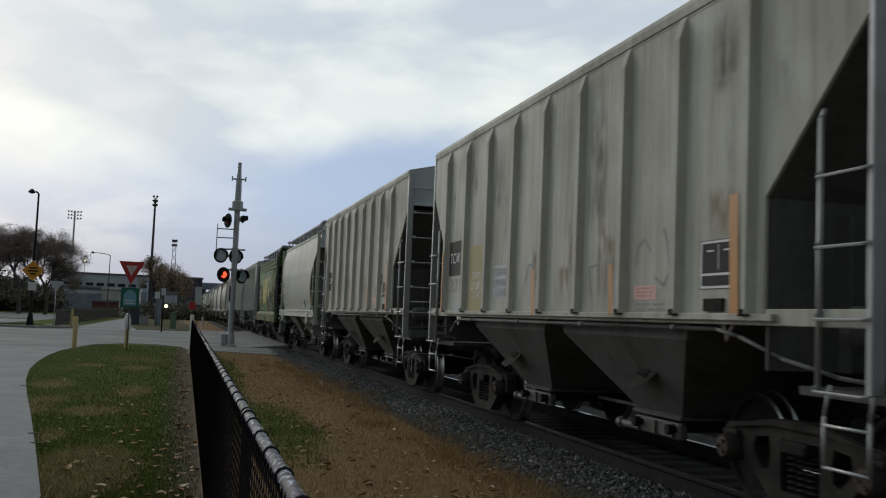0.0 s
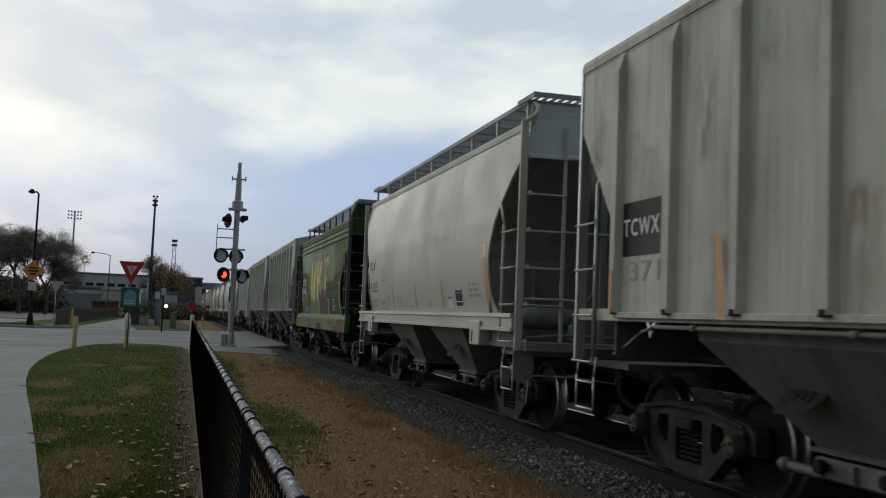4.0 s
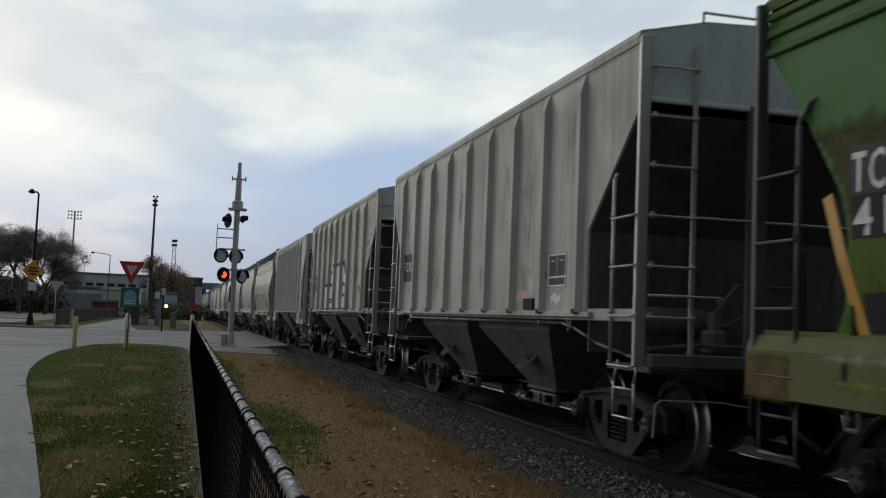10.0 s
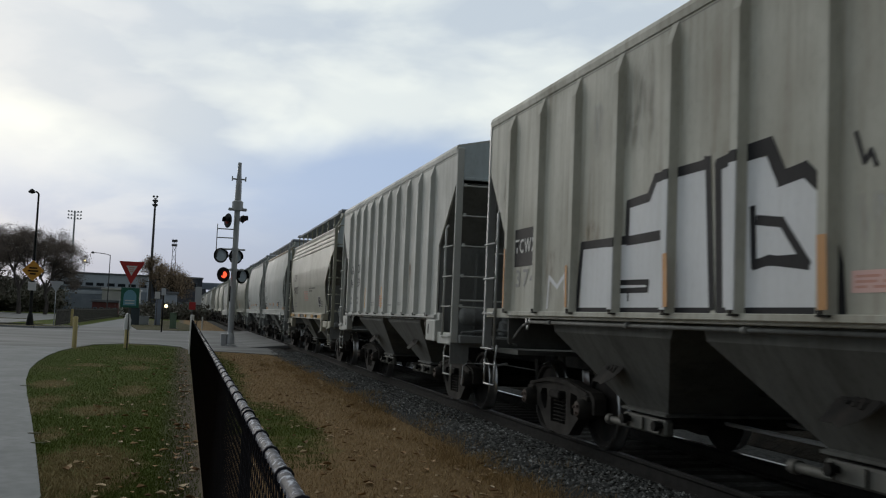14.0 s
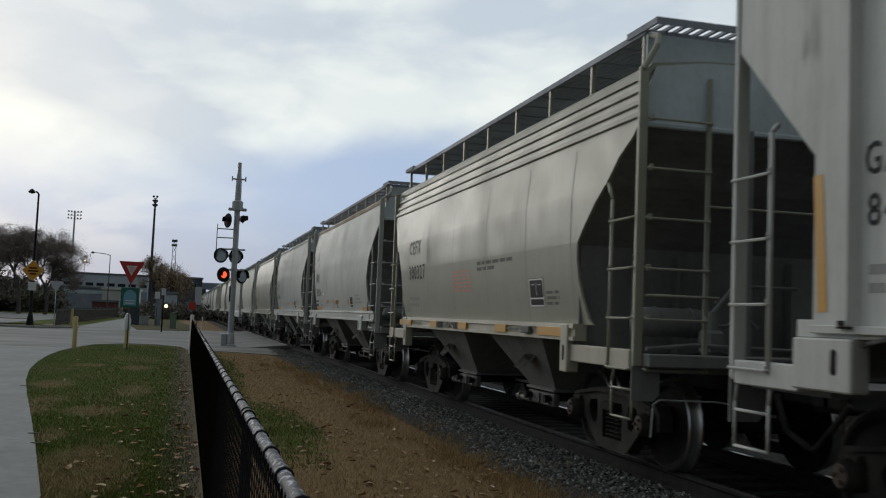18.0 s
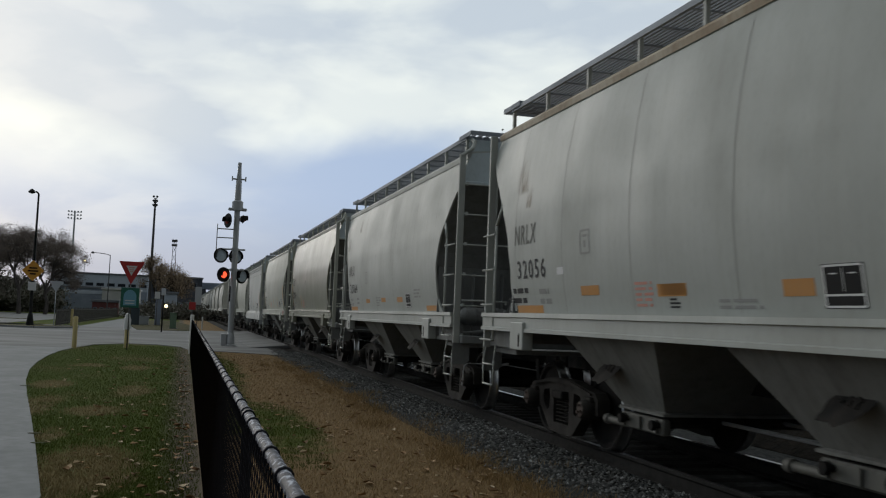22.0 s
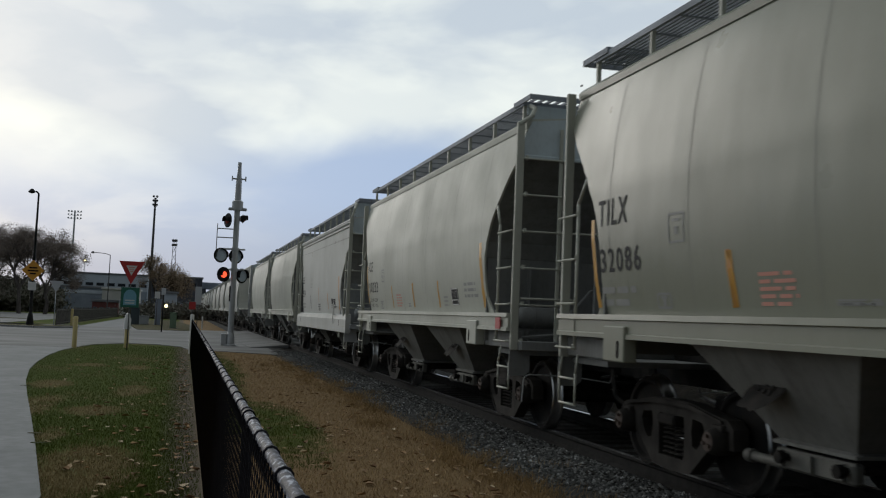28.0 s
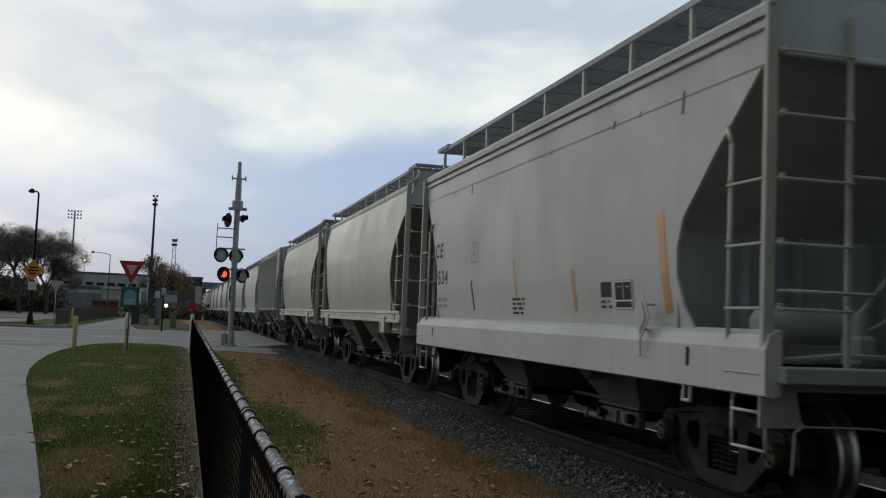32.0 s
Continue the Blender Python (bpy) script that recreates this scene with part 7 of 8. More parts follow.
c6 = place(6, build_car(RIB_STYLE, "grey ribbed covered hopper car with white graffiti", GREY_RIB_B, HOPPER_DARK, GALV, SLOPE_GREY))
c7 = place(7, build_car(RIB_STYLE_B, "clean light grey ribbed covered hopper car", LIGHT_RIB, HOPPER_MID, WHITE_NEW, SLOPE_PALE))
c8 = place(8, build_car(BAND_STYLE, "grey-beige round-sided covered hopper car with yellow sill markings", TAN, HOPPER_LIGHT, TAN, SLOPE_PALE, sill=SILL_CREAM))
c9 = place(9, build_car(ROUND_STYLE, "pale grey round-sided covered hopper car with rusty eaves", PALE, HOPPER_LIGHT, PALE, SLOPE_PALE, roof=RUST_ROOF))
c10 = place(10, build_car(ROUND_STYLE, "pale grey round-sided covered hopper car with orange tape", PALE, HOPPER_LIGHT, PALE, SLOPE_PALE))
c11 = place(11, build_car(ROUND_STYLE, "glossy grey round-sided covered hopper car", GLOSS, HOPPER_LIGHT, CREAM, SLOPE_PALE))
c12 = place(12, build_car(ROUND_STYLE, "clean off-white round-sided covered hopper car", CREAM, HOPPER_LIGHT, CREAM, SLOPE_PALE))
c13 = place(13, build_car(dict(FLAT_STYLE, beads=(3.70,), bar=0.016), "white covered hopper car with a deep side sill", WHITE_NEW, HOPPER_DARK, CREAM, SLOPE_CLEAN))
far_kinds = [(ROUND_STYLE, "off-white round-sided covered hopper car", CREAM, HOPPER_LIGHT, CREAM), (ROUND_STYLE, "off-white round-sided covered hopper car", CREAM, HOPPER_LIGHT, CREAM),
             (RIB_STYLE, RIB_LABEL, GREY_RIB, HOPPER_DARK, GALV), (ROUND_STYLE, "pale grey round-sided covered hopper car", PALE, HOPPER_LIGHT, PALE),
             (ROUND_STYLE, "white round-sided covered hopper car", WHITE_NEW, HOPPER_LIGHT, CREAM)]
templates = {}
for i in range(14, 29):
    k = (i - 14) if i < 17 else 3 + (i % 2)
    kind = far_kinds[k]
    det = 1 if i < 17 else 0
    key = (kind[0]["kind"], kind[2].name, det)
    if key not in templates:
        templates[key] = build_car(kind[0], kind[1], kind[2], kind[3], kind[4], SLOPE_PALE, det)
        place(i, templates[key])
    else:
        place(i, (copy_thing(templates[key][0], Matrix.Identity(4)), []))


# ---- markings on the cars ----

# first ribbed car
decal(c1, RIB_STYLE, 9.93, 10.76, 2.09, 2.62, BLACK_PAINT, "mark_panel", 0.006, "black panel with white reporting mark")
lettering(c1, RIB_STYLE, "TCWX", 10.69, 2.28, 0.17, INK_WHITE, 0.72)
lettering(c1, RIB_STYLE, "375", 10.66, 1.84, 0.21, INK_FADED, 0.66)
decal(c1, RIB_STYLE, 8.9, 9.63, 1.55, 2.5, MKT_PALE, "paint_patch", 0.006, "faded yellow paint patch")
lettering(c1, RIB_STYLE, "CAPY", 9.45, 2.01, 0.11, INK_WHITE, 0.4)
lettering(c1, RIB_STYLE, "LD LMT", 9.51, 1.86, 0.12, INK_WHITE, 0.46)
lettering(c1, RIB_STYLE, "LT WT", 9.46, 1.73, 0.11, INK_WHITE, 0.42)
decal(c1, RIB_STYLE, 7.94, 8.45, 1.73, 2.16, PALE_BLUE, "paint_patch")
lettering(c1, RIB_STYLE, "200800", 8.43, 2.02, 0.11, INK_FADED, 0.47)
lettering(c1, RIB_STYLE, "200400", 8.42, 1.88, 0.11, INK_FADED, 0.46)
lettering(c1, RIB_STYLE, "52600", 8.36, 1.75, 0.11, INK_FADED, 0.41)
decal(c1, RIB_STYLE, 9.87, 10.44, 1.56, 1.7, PALE_BLUE, "paint_patch")
tape(c1, RIB_STYLE, (10.88, 2.47), (10.88, 1.54), 0.07, ORANGE_TAPE, 0.082)
tape(c1, RIB_STYLE, (6.73, 2.04), (6.68, 1.51), 0.09, ORANGE_TAPE, 0.082)
tape(c1, RIB_STYLE, (4.56, 2.01), (4.53, 1.53), 0.09, ORANGE_TAPE, 0.082)
tape(c1, RIB_STYLE, (2.39, 2.45), (2.36, 1.55), 0.12, ORANGE_TAPE, 0.082)
decal(c1, RIB_STYLE, 3.76, 4.2, 1.67, 1.8, INK_PINK, "label_sticker", 0.006, "faded pink sticker")
fine_print(c1, RIB_STYLE, 3.8, 4.15, 1.69, 1.79, 3, INK_RED, 18)
fine_print(c1, RIB_STYLE, 3.46, 4.16, 1.56, 1.65, 2, INK_FADED, 19)
data_box(c1, RIB_STYLE, 2.72, 1.94, 0.39)
decal(c1, RIB_STYLE, 2.62, 2.9, 1.57, 1.67, SOOT_SHADE, "placard_holder", 0.03)
brush(c1, RIB_STYLE, [(4.18, 1.99), (4.13, 2.17), (4.0, 2.22), (3.88, 2.11)], 0.03, INK_FADED, "faded scribble", 0.007)
brush(c1, RIB_STYLE, [(3.78, 1.87), (3.62, 1.79), (3.52, 1.91), (3.57, 2.16), (3.64, 2.29)], 0.03, INK_FADED, "faded scribble", 0.007)
brush(c1, RIB_STYLE, [(5.2, 1.74), (5.25, 2.01), (5.04, 2.03), (4.99, 1.74)], 0.03, INK_FADED, "faded scribble", 0.007)
brush(c1, RIB_STYLE, [(4.86, 1.74), (4.85, 2.05), (4.68, 2.07), (4.7, 1.76)], 0.03, INK_FADED, "faded scribble", 0.007)
brush(c1, RIB_STYLE, [(7.19, 1.91), (7.11, 2.11), (6.91, 2.12), (6.95, 1.9)], 0.03, INK_FADED, "faded scribble", 0.007)

# second ribbed car
decal(c2, RIB_STYLE, 10.03, 10.79, 2.08, 2.59, BLACK_PAINT, "mark_panel", 0.006, "black panel with white reporting mark")
lettering(c2, RIB_STYLE, "TCWX", 10.77, 2.27, 0.17, INK_WHITE, 0.72)
lettering(c2, RIB_STYLE, "371", 10.64, 1.85, 0.19, INK_FADED, 0.59)
tape(c2, RIB_STYLE, (10.88, 1.96), (10.88, 1.54), 0.06, ORANGE_TAPE, 0.082)
tape(c2, RIB_STYLE, (8.93, 2.17), (8.86, 1.53), 0.09, ORANGE_TAPE, 0.082)
tape(c2, RIB_STYLE, (6.75, 2.1), (6.71, 1.54), 0.09, ORANGE_TAPE, 0.082)
tape(c2, RIB_STYLE, (4.55, 2.08), (4.53, 1.56), 0.1, ORANGE_TAPE, 0.082)
tape(c2, RIB_STYLE, (2.37, 2.54), (2.31, 1.56), 0.12, ORANGE_TAPE, 0.082)
decal(c2, RIB_STYLE, 3.79, 4.15, 1.69, 1.83, INK_PINK, "label_sticker", 0.006, "faded pink sticker")
fine_print(c2, RIB_STYLE, 3.83, 4.12, 1.71, 1.82, 3, INK_RED, 37)
decal(c2, RIB_STYLE, 3.53, 3.65, 1.82, 2.02, PALE_BLUE, "paint_patch")
data_box(c2, RIB_STYLE, 2.82, 1.97, 0.36, back=HOPPER_DARK)
decal(c2, RIB_STYLE, 2.53, 2.9, 1.56, 1.68, SOOT_SHADE, "placard_holder", 0.03)
brush(c2, RIB_STYLE, [(3.22, 2.29), (3.17, 2.24), (3.16, 2.15), (3.21, 2.12)], 0.07, INK, "dark smudge", 0.007)

# off-white car
lettering(c3, ROUND_STYLE, "TILX", 10.67, 2.41, 0.19, INK, 0.65)
lettering(c3, ROUND_STYLE, "3625", 10.56, 1.94, 0.21, INK, 0.76)
fine_print(c3, ROUND_STYLE, 9.87, 10.63, 1.59, 1.81, 2, INK_FADED, 45)
small_box(c3, ROUND_STYLE, 9.09, 2.28, 0.13, 0.12, INK_FADED)
small_box(c3, ROUND_STYLE, 9.35, 1.66, 0.14, 0.07, INK_FADED)
tape(c3, ROUND_STYLE, (8.31, 2.03), (8.28, 1.59), 0.09, YELLOW_TAPE, 0.007)
tape(c3, ROUND_STYLE, (6.38, 2.04), (6.35, 1.6), 0.09, YELLOW_TAPE, 0.007)
tape(c3, ROUND_STYLE, (4.49, 2.03), (4.46, 1.6), 0.09, YELLOW_TAPE, 0.007)
tape(c3, ROUND_STYLE, (2.1, 2.49), (2.04, 1.6), 0.15, YELLOW_TAPE, 0.007)
tape(c3, ROUND_STYLE, (10.84, 2.49), (10.74, 1.59), 0.07, YELLOW_TAPE, 0.007)
data_box(c3, ROUND_STYLE, 3.51, 1.75, 0.28)
fine_print(c3, ROUND_STYLE, 2.26, 2.93, 1.74, 1.98, 3, INK_FADED, 54)
fine_print(c3, ROUND_STYLE, 5.15, 5.51, 1.6, 1.71, 3, INK_FADED, 55)
fine_print(c3, ROUND_STYLE, 7.42, 7.93, 1.6, 1.85, 4, INK_RED, 56)
decal(c3, ROUND_STYLE, 3.91, 4.16, 1.6, 1.73, SIGN_WHITE, "label_sticker", 0.006, "white stencil patch")
fine_print(c3, ROUND_STYLE, 3.88, 4.14, 1.74, 1.78, 1, INK, 58)
fine_print(c3, ROUND_STYLE, 6.5, 6.93, 1.6, 1.65, 1, INK_FADED, 59)
decal(c3, ROUND_STYLE, 9.91, 10.76, 2.37, 2.63, PALE_BLUE, "paint_patch", 0.004)
decal(c3, ROUND_STYLE, 9.74, 10.64, 1.92, 2.18, PALE_BLUE, "paint_patch", 0.004)
brush(c3, ROUND_STYLE, [(8.86, 1.85), (8.78, 1.8), (8.68, 1.81)], 0.03, INK_FADED, "faded scribble", 0.007)
brush(c3, ROUND_STYLE, [(8.86, 1.62), (8.77, 1.7), (8.66, 1.62)], 0.03, INK_FADED, "faded scribble", 0.007)
brush(c3, ROUND_STYLE, [(9.2, 1.82), (9.1, 1.66), (9.05, 1.56)], 0.04, INK_FADED, "faded scribble", 0.007)

# green car
lettering(c4, FLAT_STYLE, "TCWX", 10.42, 2.33, 0.26, INK_WHITE, 0.76)
decal(c4, FLAT_STYLE, 9.62, 10.44, 2.31, 2.62, HOPPER_DARK, "mark_panel", 0.004, "sooty panel behind the reporting mark")
decal(c4, FLAT_STYLE, 9.48, 10.43, 2.03, 2.3, BLACK_PAINT, "mark_panel", 0.006, "black panel with white car number")
lettering(c4, FLAT_STYLE, "4145", 10.4, 2.05, 0.24, INK_WHITE, 0.81)
decal(c4, FLAT_STYLE, 8.51, 10.33, 1.44, 1.69, BLACK_PAINT, "mark_panel", 0.006, "black panel with worn small print")
fine_print(c4, FLAT_STYLE, 8.58, 9.94, 1.47, 1.66, 3, INK_FADED, 70)
brush(c4, FLAT_STYLE, [(8.27, 3.04), (8.20, 1.86)], 0.25, MKT_YELLOW, "worn yellow painted stroke of a large letter", 0.007)
brush(c4, FLAT_STYLE, [(8.17, 2.88), (7.72, 1.85)], 0.2, MKT_YELLOW, "worn yellow painted stroke of a large letter", 0.007)
brush(c4, FLAT_STYLE, [(7.70, 1.86), (7.60, 2.40), (7.47, 3.0)], 0.2, MKT_YELLOW, "worn yellow painted stroke of a large letter", 0.008)
brush(c4, FLAT_STYLE, [(7.44, 3.0), (7.33, 1.83)], 0.22, MKT_YELLOW, "worn yellow painted stroke of a large letter", 0.009)
brush(c4, FLAT_STYLE, [(6.78, 3.05), (6.66, 1.84)], 0.27, MKT_YELLOW, "worn yellow painted stroke of a large letter", 0.007)
brush(c4, FLAT_STYLE, [(6.54, 2.40), (6.06, 3.04)], 0.24, MKT_YELLOW, "worn yellow painted stroke of a large letter", 0.008)
brush(c4, FLAT_STYLE, [(6.42, 2.56), (6.03, 2.10)], 0.24, MKT_YELLOW, "worn yellow painted stroke of a large letter", 0.009)
brush(c4, FLAT_STYLE, [(5.12, 2.8), (5.08, 2.1)], 0.27, MKT_YELLOW, "worn yellow painted stroke of a large letter", 0.007)
brush(c4, FLAT_STYLE, [(5.50, 2.95), (4.69, 2.96)], 0.25, MKT_PALE, "worn yellow painted stroke of a large letter", 0.006)
soft_patch(c4, FLAT_STYLE, [(6.24, 2.12), (4.48, 2.12), (4.46, 1.43), (6.22, 1.43)], PRIMER_SOFT, "mottled grey-brown primer patch", 0.05, 0.003)
soft_patch(c4, FLAT_STYLE, [(4.42, 2.13), (2.75, 2.20), (2.35, 2.30), (2.3, 1.43), (4.42, 1.43)], DEEP_GREEN_SOFT, "dark green repainted patch", 0.04, 0.0028)
soft_patch(c4, FLAT_STYLE, [(4.9, 2.30), (3.5, 2.30), (2.75, 2.42), (2.28, 2.62), (1.95, 3.0), (1.7, 3.0), (2.3, 2.2), (2.8, 2.2), (4.6, 2.14)], MUD_SOFT, "soft brown paint smear", 0.16, 0.0045)
soft_patch(c4, FLAT_STYLE, [(10.9, 2.75), (9.2, 2.72), (8.75, 2.3), (10.4, 2.1)], MUD_SOFT, "soft brown primer smear", 0.14, 0.003)
soft_patch(c4, FLAT_STYLE, [(8.75, 2.0), (8.35, 2.02), (8.3, 1.75), (8.7, 1.72)], MUD_SOFT, "soft brown primer smear", 0.10, 0.0032)
soft_patch(c4, FLAT_STYLE, [(3.4, 3.35), (1.2, 3.35), (2.1, 2.45), (3.2, 2.45)], OLIVE_SOFT, "faded olive paint", 0.35, 0.0024)
soft_patch(c4, FLAT_STYLE, [(10.9, 2.2), (8.9, 2.2), (8.8, 1.6), (10.4, 1.6)], OLIVE_SOFT, "faded olive paint", 0.3, 0.0024)
soft_patch(c4, FLAT_STYLE, [(6.3, 3.4), (5.0, 3.4), (5.1, 2.9), (5.9, 2.95)], CHALK_SOFT, "chalky worn paint", 0.18, 0.0036)
soft_patch(c4, FLAT_STYLE, [(8.0, 3.4), (7.2, 3.4), (7.4, 3.0), (7.7, 3.0)], CHALK_SOFT, "chalky worn paint", 0.15, 0.0036)
soft_patch(c4, FLAT_STYLE, [(5.32, 2.9), (4.95, 2.9), (4.98, 2.55), (5.2, 2.55)], BONE_SOFT, "bare worn patch of a large letter", 0.06, 0.0105)
soft_patch(c4, FLAT_STYLE, [(6.30, 2.34), (6.10, 2.36), (5.90, 2.08), (5.92, 1.96), (6.10, 2.04)], BONE_SOFT, "bare worn patch of a large letter", 0.05, 0.0115)
soft_patch(c4, FLAT_STYLE, [(5.18, 2.15), (4.98, 2.15), (5.0, 1.92), (5.16, 1.92)], BONE_SOFT, "bare worn patch", 0.03, 0.0105)
for w0, w1, z0, z1, coat in ((1.05, 2.25, 0.97, 1.26, SILL_RUST), (2.2, 3.0, 0.97, 1.10, SILL_RUST), (11.0, 11.5, 0.97, 1.25, SILL_RUST), (5.2, 6.2, 0.99, 1.12, SILL_RUST),
                             (2.3, 4.2, 1.25, 1.30, SILL_PALE), (4.6, 6.4, 1.26, 1.30, SILL_PALE), (7.0, 8.4, 1.25, 1.30, SILL_PALE), (9.2, 10.6, 1.26, 1.30, SILL_PALE),
                             (3.0, 3.9, 1.16, 1.19, SILL_OLIVE), (5.2, 6.6, 1.10, 1.14, SILL_OLIVE), (7.4, 8.6, 1.18, 1.22, SILL_OLIVE), (7.9, 9.0, 1.04, 1.07, SILL_OLIVE), (9.2, 10.5, 1.10, 1.14, SILL_OLIVE)):
    soft_patch(c4, FLAT_STYLE, [(w0, z0), (w1, z0), (w1, z1), (w0, z1)], coat, "worn paint on the green sill", 0.045, 0.004, 1.6375)
tape(c4, FLAT_STYLE, (10.66, 2.33), (10.35, 1.42), 0.1, YELLOW_TAPE, 0.007)
tape(c4, FLAT_STYLE, (8.4, 1.86), (8.35, 1.42), 0.12, YELLOW_TAPE, 0.007)
tape(c4, FLAT_STYLE, (6.38, 1.85), (6.38, 1.42), 0.12, YELLOW_TAPE, 0.007)
tape(c4, FLAT_STYLE, (4.41, 1.86), (4.41, 1.42), 0.14, YELLOW_TAPE, 0.007)
tape(c4, FLAT_STYLE, (2.44, 2.31), (2.3, 1.45), 0.14, YELLOW_TAPE, 0.007)
data_box(c4, FLAT_STYLE, 3.41, 1.69, 0.3, back=DARK_GREEN)

# third ribbed car
decal(c5, RIB_STYLE, 9.98, 10.77, 2.08, 2.59, BLACK_PAINT, "mark_panel", 0.006, "black panel with white reporting mark")
lettering(c5, RIB_STYLE, "TCWX", 10.74, 2.27, 0.18, INK_WHITE, 0.74)
lettering(c5, RIB_STYLE, "365", 10.71, 1.86, 0.2, INK_FADED, 0.72)
brush(c5, RIB_STYLE, [(10.18, 1.81), (10.17, 1.73)], 0.07, INK_RED, "dark red spot", 0.007)
decal(c5, RIB_STYLE, 3.91, 4.3, 1.69, 1.8, INK_PINK, "label_sticker", 0.006, "faded pink sticker")
fine_print(c5, RIB_STYLE, 3.94, 4.26, 1.7, 1.79, 3, INK_RED, 100)
decal(c5, RIB_STYLE, 3.68, 3.84, 1.76, 1.98, PALE_BLUE, "paint_patch")
data_box(c5, RIB_STYLE, 2.93, 2.02, 0.38, back=HOPPER_DARK)
decal(c5, RIB_STYLE, 3.64, 3.96, 1.58, 1.71, SOOT_SHADE, "placard_holder", 0.03)
brush(c5, RIB_STYLE, [(3.07, 1.7), (2.99, 1.73), (2.93, 1.68), (2.81, 1.71)], 0.08, GRAF_WHITE, "white paint scribble", 0.007)
brush(c5, RIB_STYLE, [(3.3, 2.01), (3.29, 1.93)], 0.1, INK, "dark smudge", 0.007)

# graffiti car
patch_shape(c6, RIB_STYLE, [(8.56, 1.58), (8.52, 2.22), (7.43, 2.20), (7.44, 2.55), (7.0, 2.58), (6.89, 2.72), (6.03, 2.72), (5.90, 1.58)], GRAF_WHITE, "white sprayed fill of a graffito", 0.005)
patch_shape(c6, RIB_STYLE, [(5.80, 1.58), (5.84, 2.72), (5.12, 2.70), (4.98, 2.50), (4.66, 2.48), (4.48, 2.31), (4.36, 1.58)], GRAF_WHITE, "white sprayed fill of a graffito", 0.005)
for pts, wide in (([(8.64, 1.58), (8.53, 2.25), (7.46, 2.24), (7.45, 2.58), (7.03, 2.60), (6.90, 2.76), (6.03, 2.76), (6.02, 2.80)], 0.085), ([(7.44, 2.23), (6.70, 2.24), (6.62, 2.34)], 0.09),
                  ([(6.72, 2.19), (6.57, 2.04)], 0.07), ([(6.0, 2.82), (5.89, 1.58)], 0.085), ([(5.78, 1.58), (5.84, 2.73), (5.49, 2.77)], 0.10), ([(5.49, 2.76), (5.14, 2.77), (4.98, 2.52)], 0.13),
                  ([(5.0, 2.51), (4.71, 2.54), (4.52, 2.40), (4.45, 2.16)], 0.11), ([(4.45, 2.16), (4.34, 1.87), (4.31, 1.58)], 0.09), ([(8.6, 1.575), (5.92, 1.575)], 0.05), ([(5.78, 1.575), (4.32, 1.575)], 0.05),
                  ([(7.68, 1.84), (7.0, 1.83), (7.02, 1.76), (7.66, 1.76), (7.68, 1.84)], 0.05), ([(7.41, 1.78), (7.40, 1.66)], 0.03),
                  ([(5.34, 2.33), (5.31, 1.91), (5.12, 1.94), (4.67, 1.89), (4.97, 2.20), (5.27, 2.24)], 0.075), ([(5.12, 1.93), (4.72, 1.93)], 0.07)):
    brush(c6, RIB_STYLE, pts, wide, GRAF_BLACK, "black sprayed outline", 0.009)
brush(c6, RIB_STYLE, [(4.19, 2.7), (4.11, 2.5), (4.05, 2.57), (4.0, 2.47)], 0.035, GRAF_BLACK, "thin black scribble", 0.009)
brush(c6, RIB_STYLE, [(3.85, 2.47), (3.69, 2.5), (3.65, 2.35), (3.8, 2.34), (3.85, 2.47)], 0.035, GRAF_BLACK, "thin black scribble", 0.009)
brush(c6, RIB_STYLE, [(3.61, 2.61), (3.2, 2.6), (3.32, 2.29)], 0.035, GRAF_BLACK, "thin black scribble", 0.009)
brush(c6, RIB_STYLE, [(3.14, 2.46), (2.96, 2.47), (3.1, 2.33), (2.95, 2.33)], 0.035, GRAF_BLACK, "thin black scribble", 0.009)
brush(c6, RIB_STYLE, [(2.05, 3.06), (1.95, 3.06)], 0.05, GRAF_BLACK, "thin black scribble", 0.009)
brush(c6, RIB_STYLE, [(1.81, 3.1), (1.71, 3.09)], 0.05, GRAF_BLACK, "thin black scribble", 0.009)
brush(c6, RIB_STYLE, [(1.62, 3.28), (1.56, 3.23)], 0.05, GRAF_BLACK, "thin black scribble", 0.009)
brush(c6, RIB_STYLE, [(1.73, 2.87), (1.7, 2.91)], 0.05, GRAF_BLACK, "thin black scribble", 0.009)
decal(c6, RIB_STYLE, 9.91, 10.7, 2.11, 2.58, BLACK_PAINT, "mark_panel", 0.006, "black panel with white reporting mark")
lettering(c6, RIB_STYLE, "TCWX", 10.68, 2.28, 0.18, INK_WHITE, 0.75)
lettering(c6, RIB_STYLE, "374", 10.65, 1.86, 0.22, INK_FADED, 0.73)
tape(c6, RIB_STYLE, (4.42, 2.07), (4.40, 1.58), 0.1, ORANGE_TAPE, 0.082)
tape(c6, RIB_STYLE, (6.54, 2.06), (6.51, 1.6), 0.08, ORANGE_TAPE, 0.0885)
tape(c6, RIB_STYLE, (2.49, 2.54), (2.45, 1.6), 0.13, ORANGE_TAPE, 0.082)
tape(c6, RIB_STYLE, (10.88, 2.35), (10.88, 1.6), 0.05, ORANGE_TAPE, 0.082)
tape(c6, RIB_STYLE, (8.78, 2.05), (8.76, 1.6), 0.06, ORANGE_TAPE, 0.082)
data_box(c6, RIB_STYLE, 2.85, 2.02, 0.27, back=HOPPER_DARK)
decal(c6, RIB_STYLE, 3.76, 4.22, 1.69, 1.83, INK_PINK, "label_sticker", 0.006, "faded pink sticker")
fine_print(c6, RIB_STYLE, 3.8, 4.18, 1.71, 1.81, 3, INK_RED, 136)
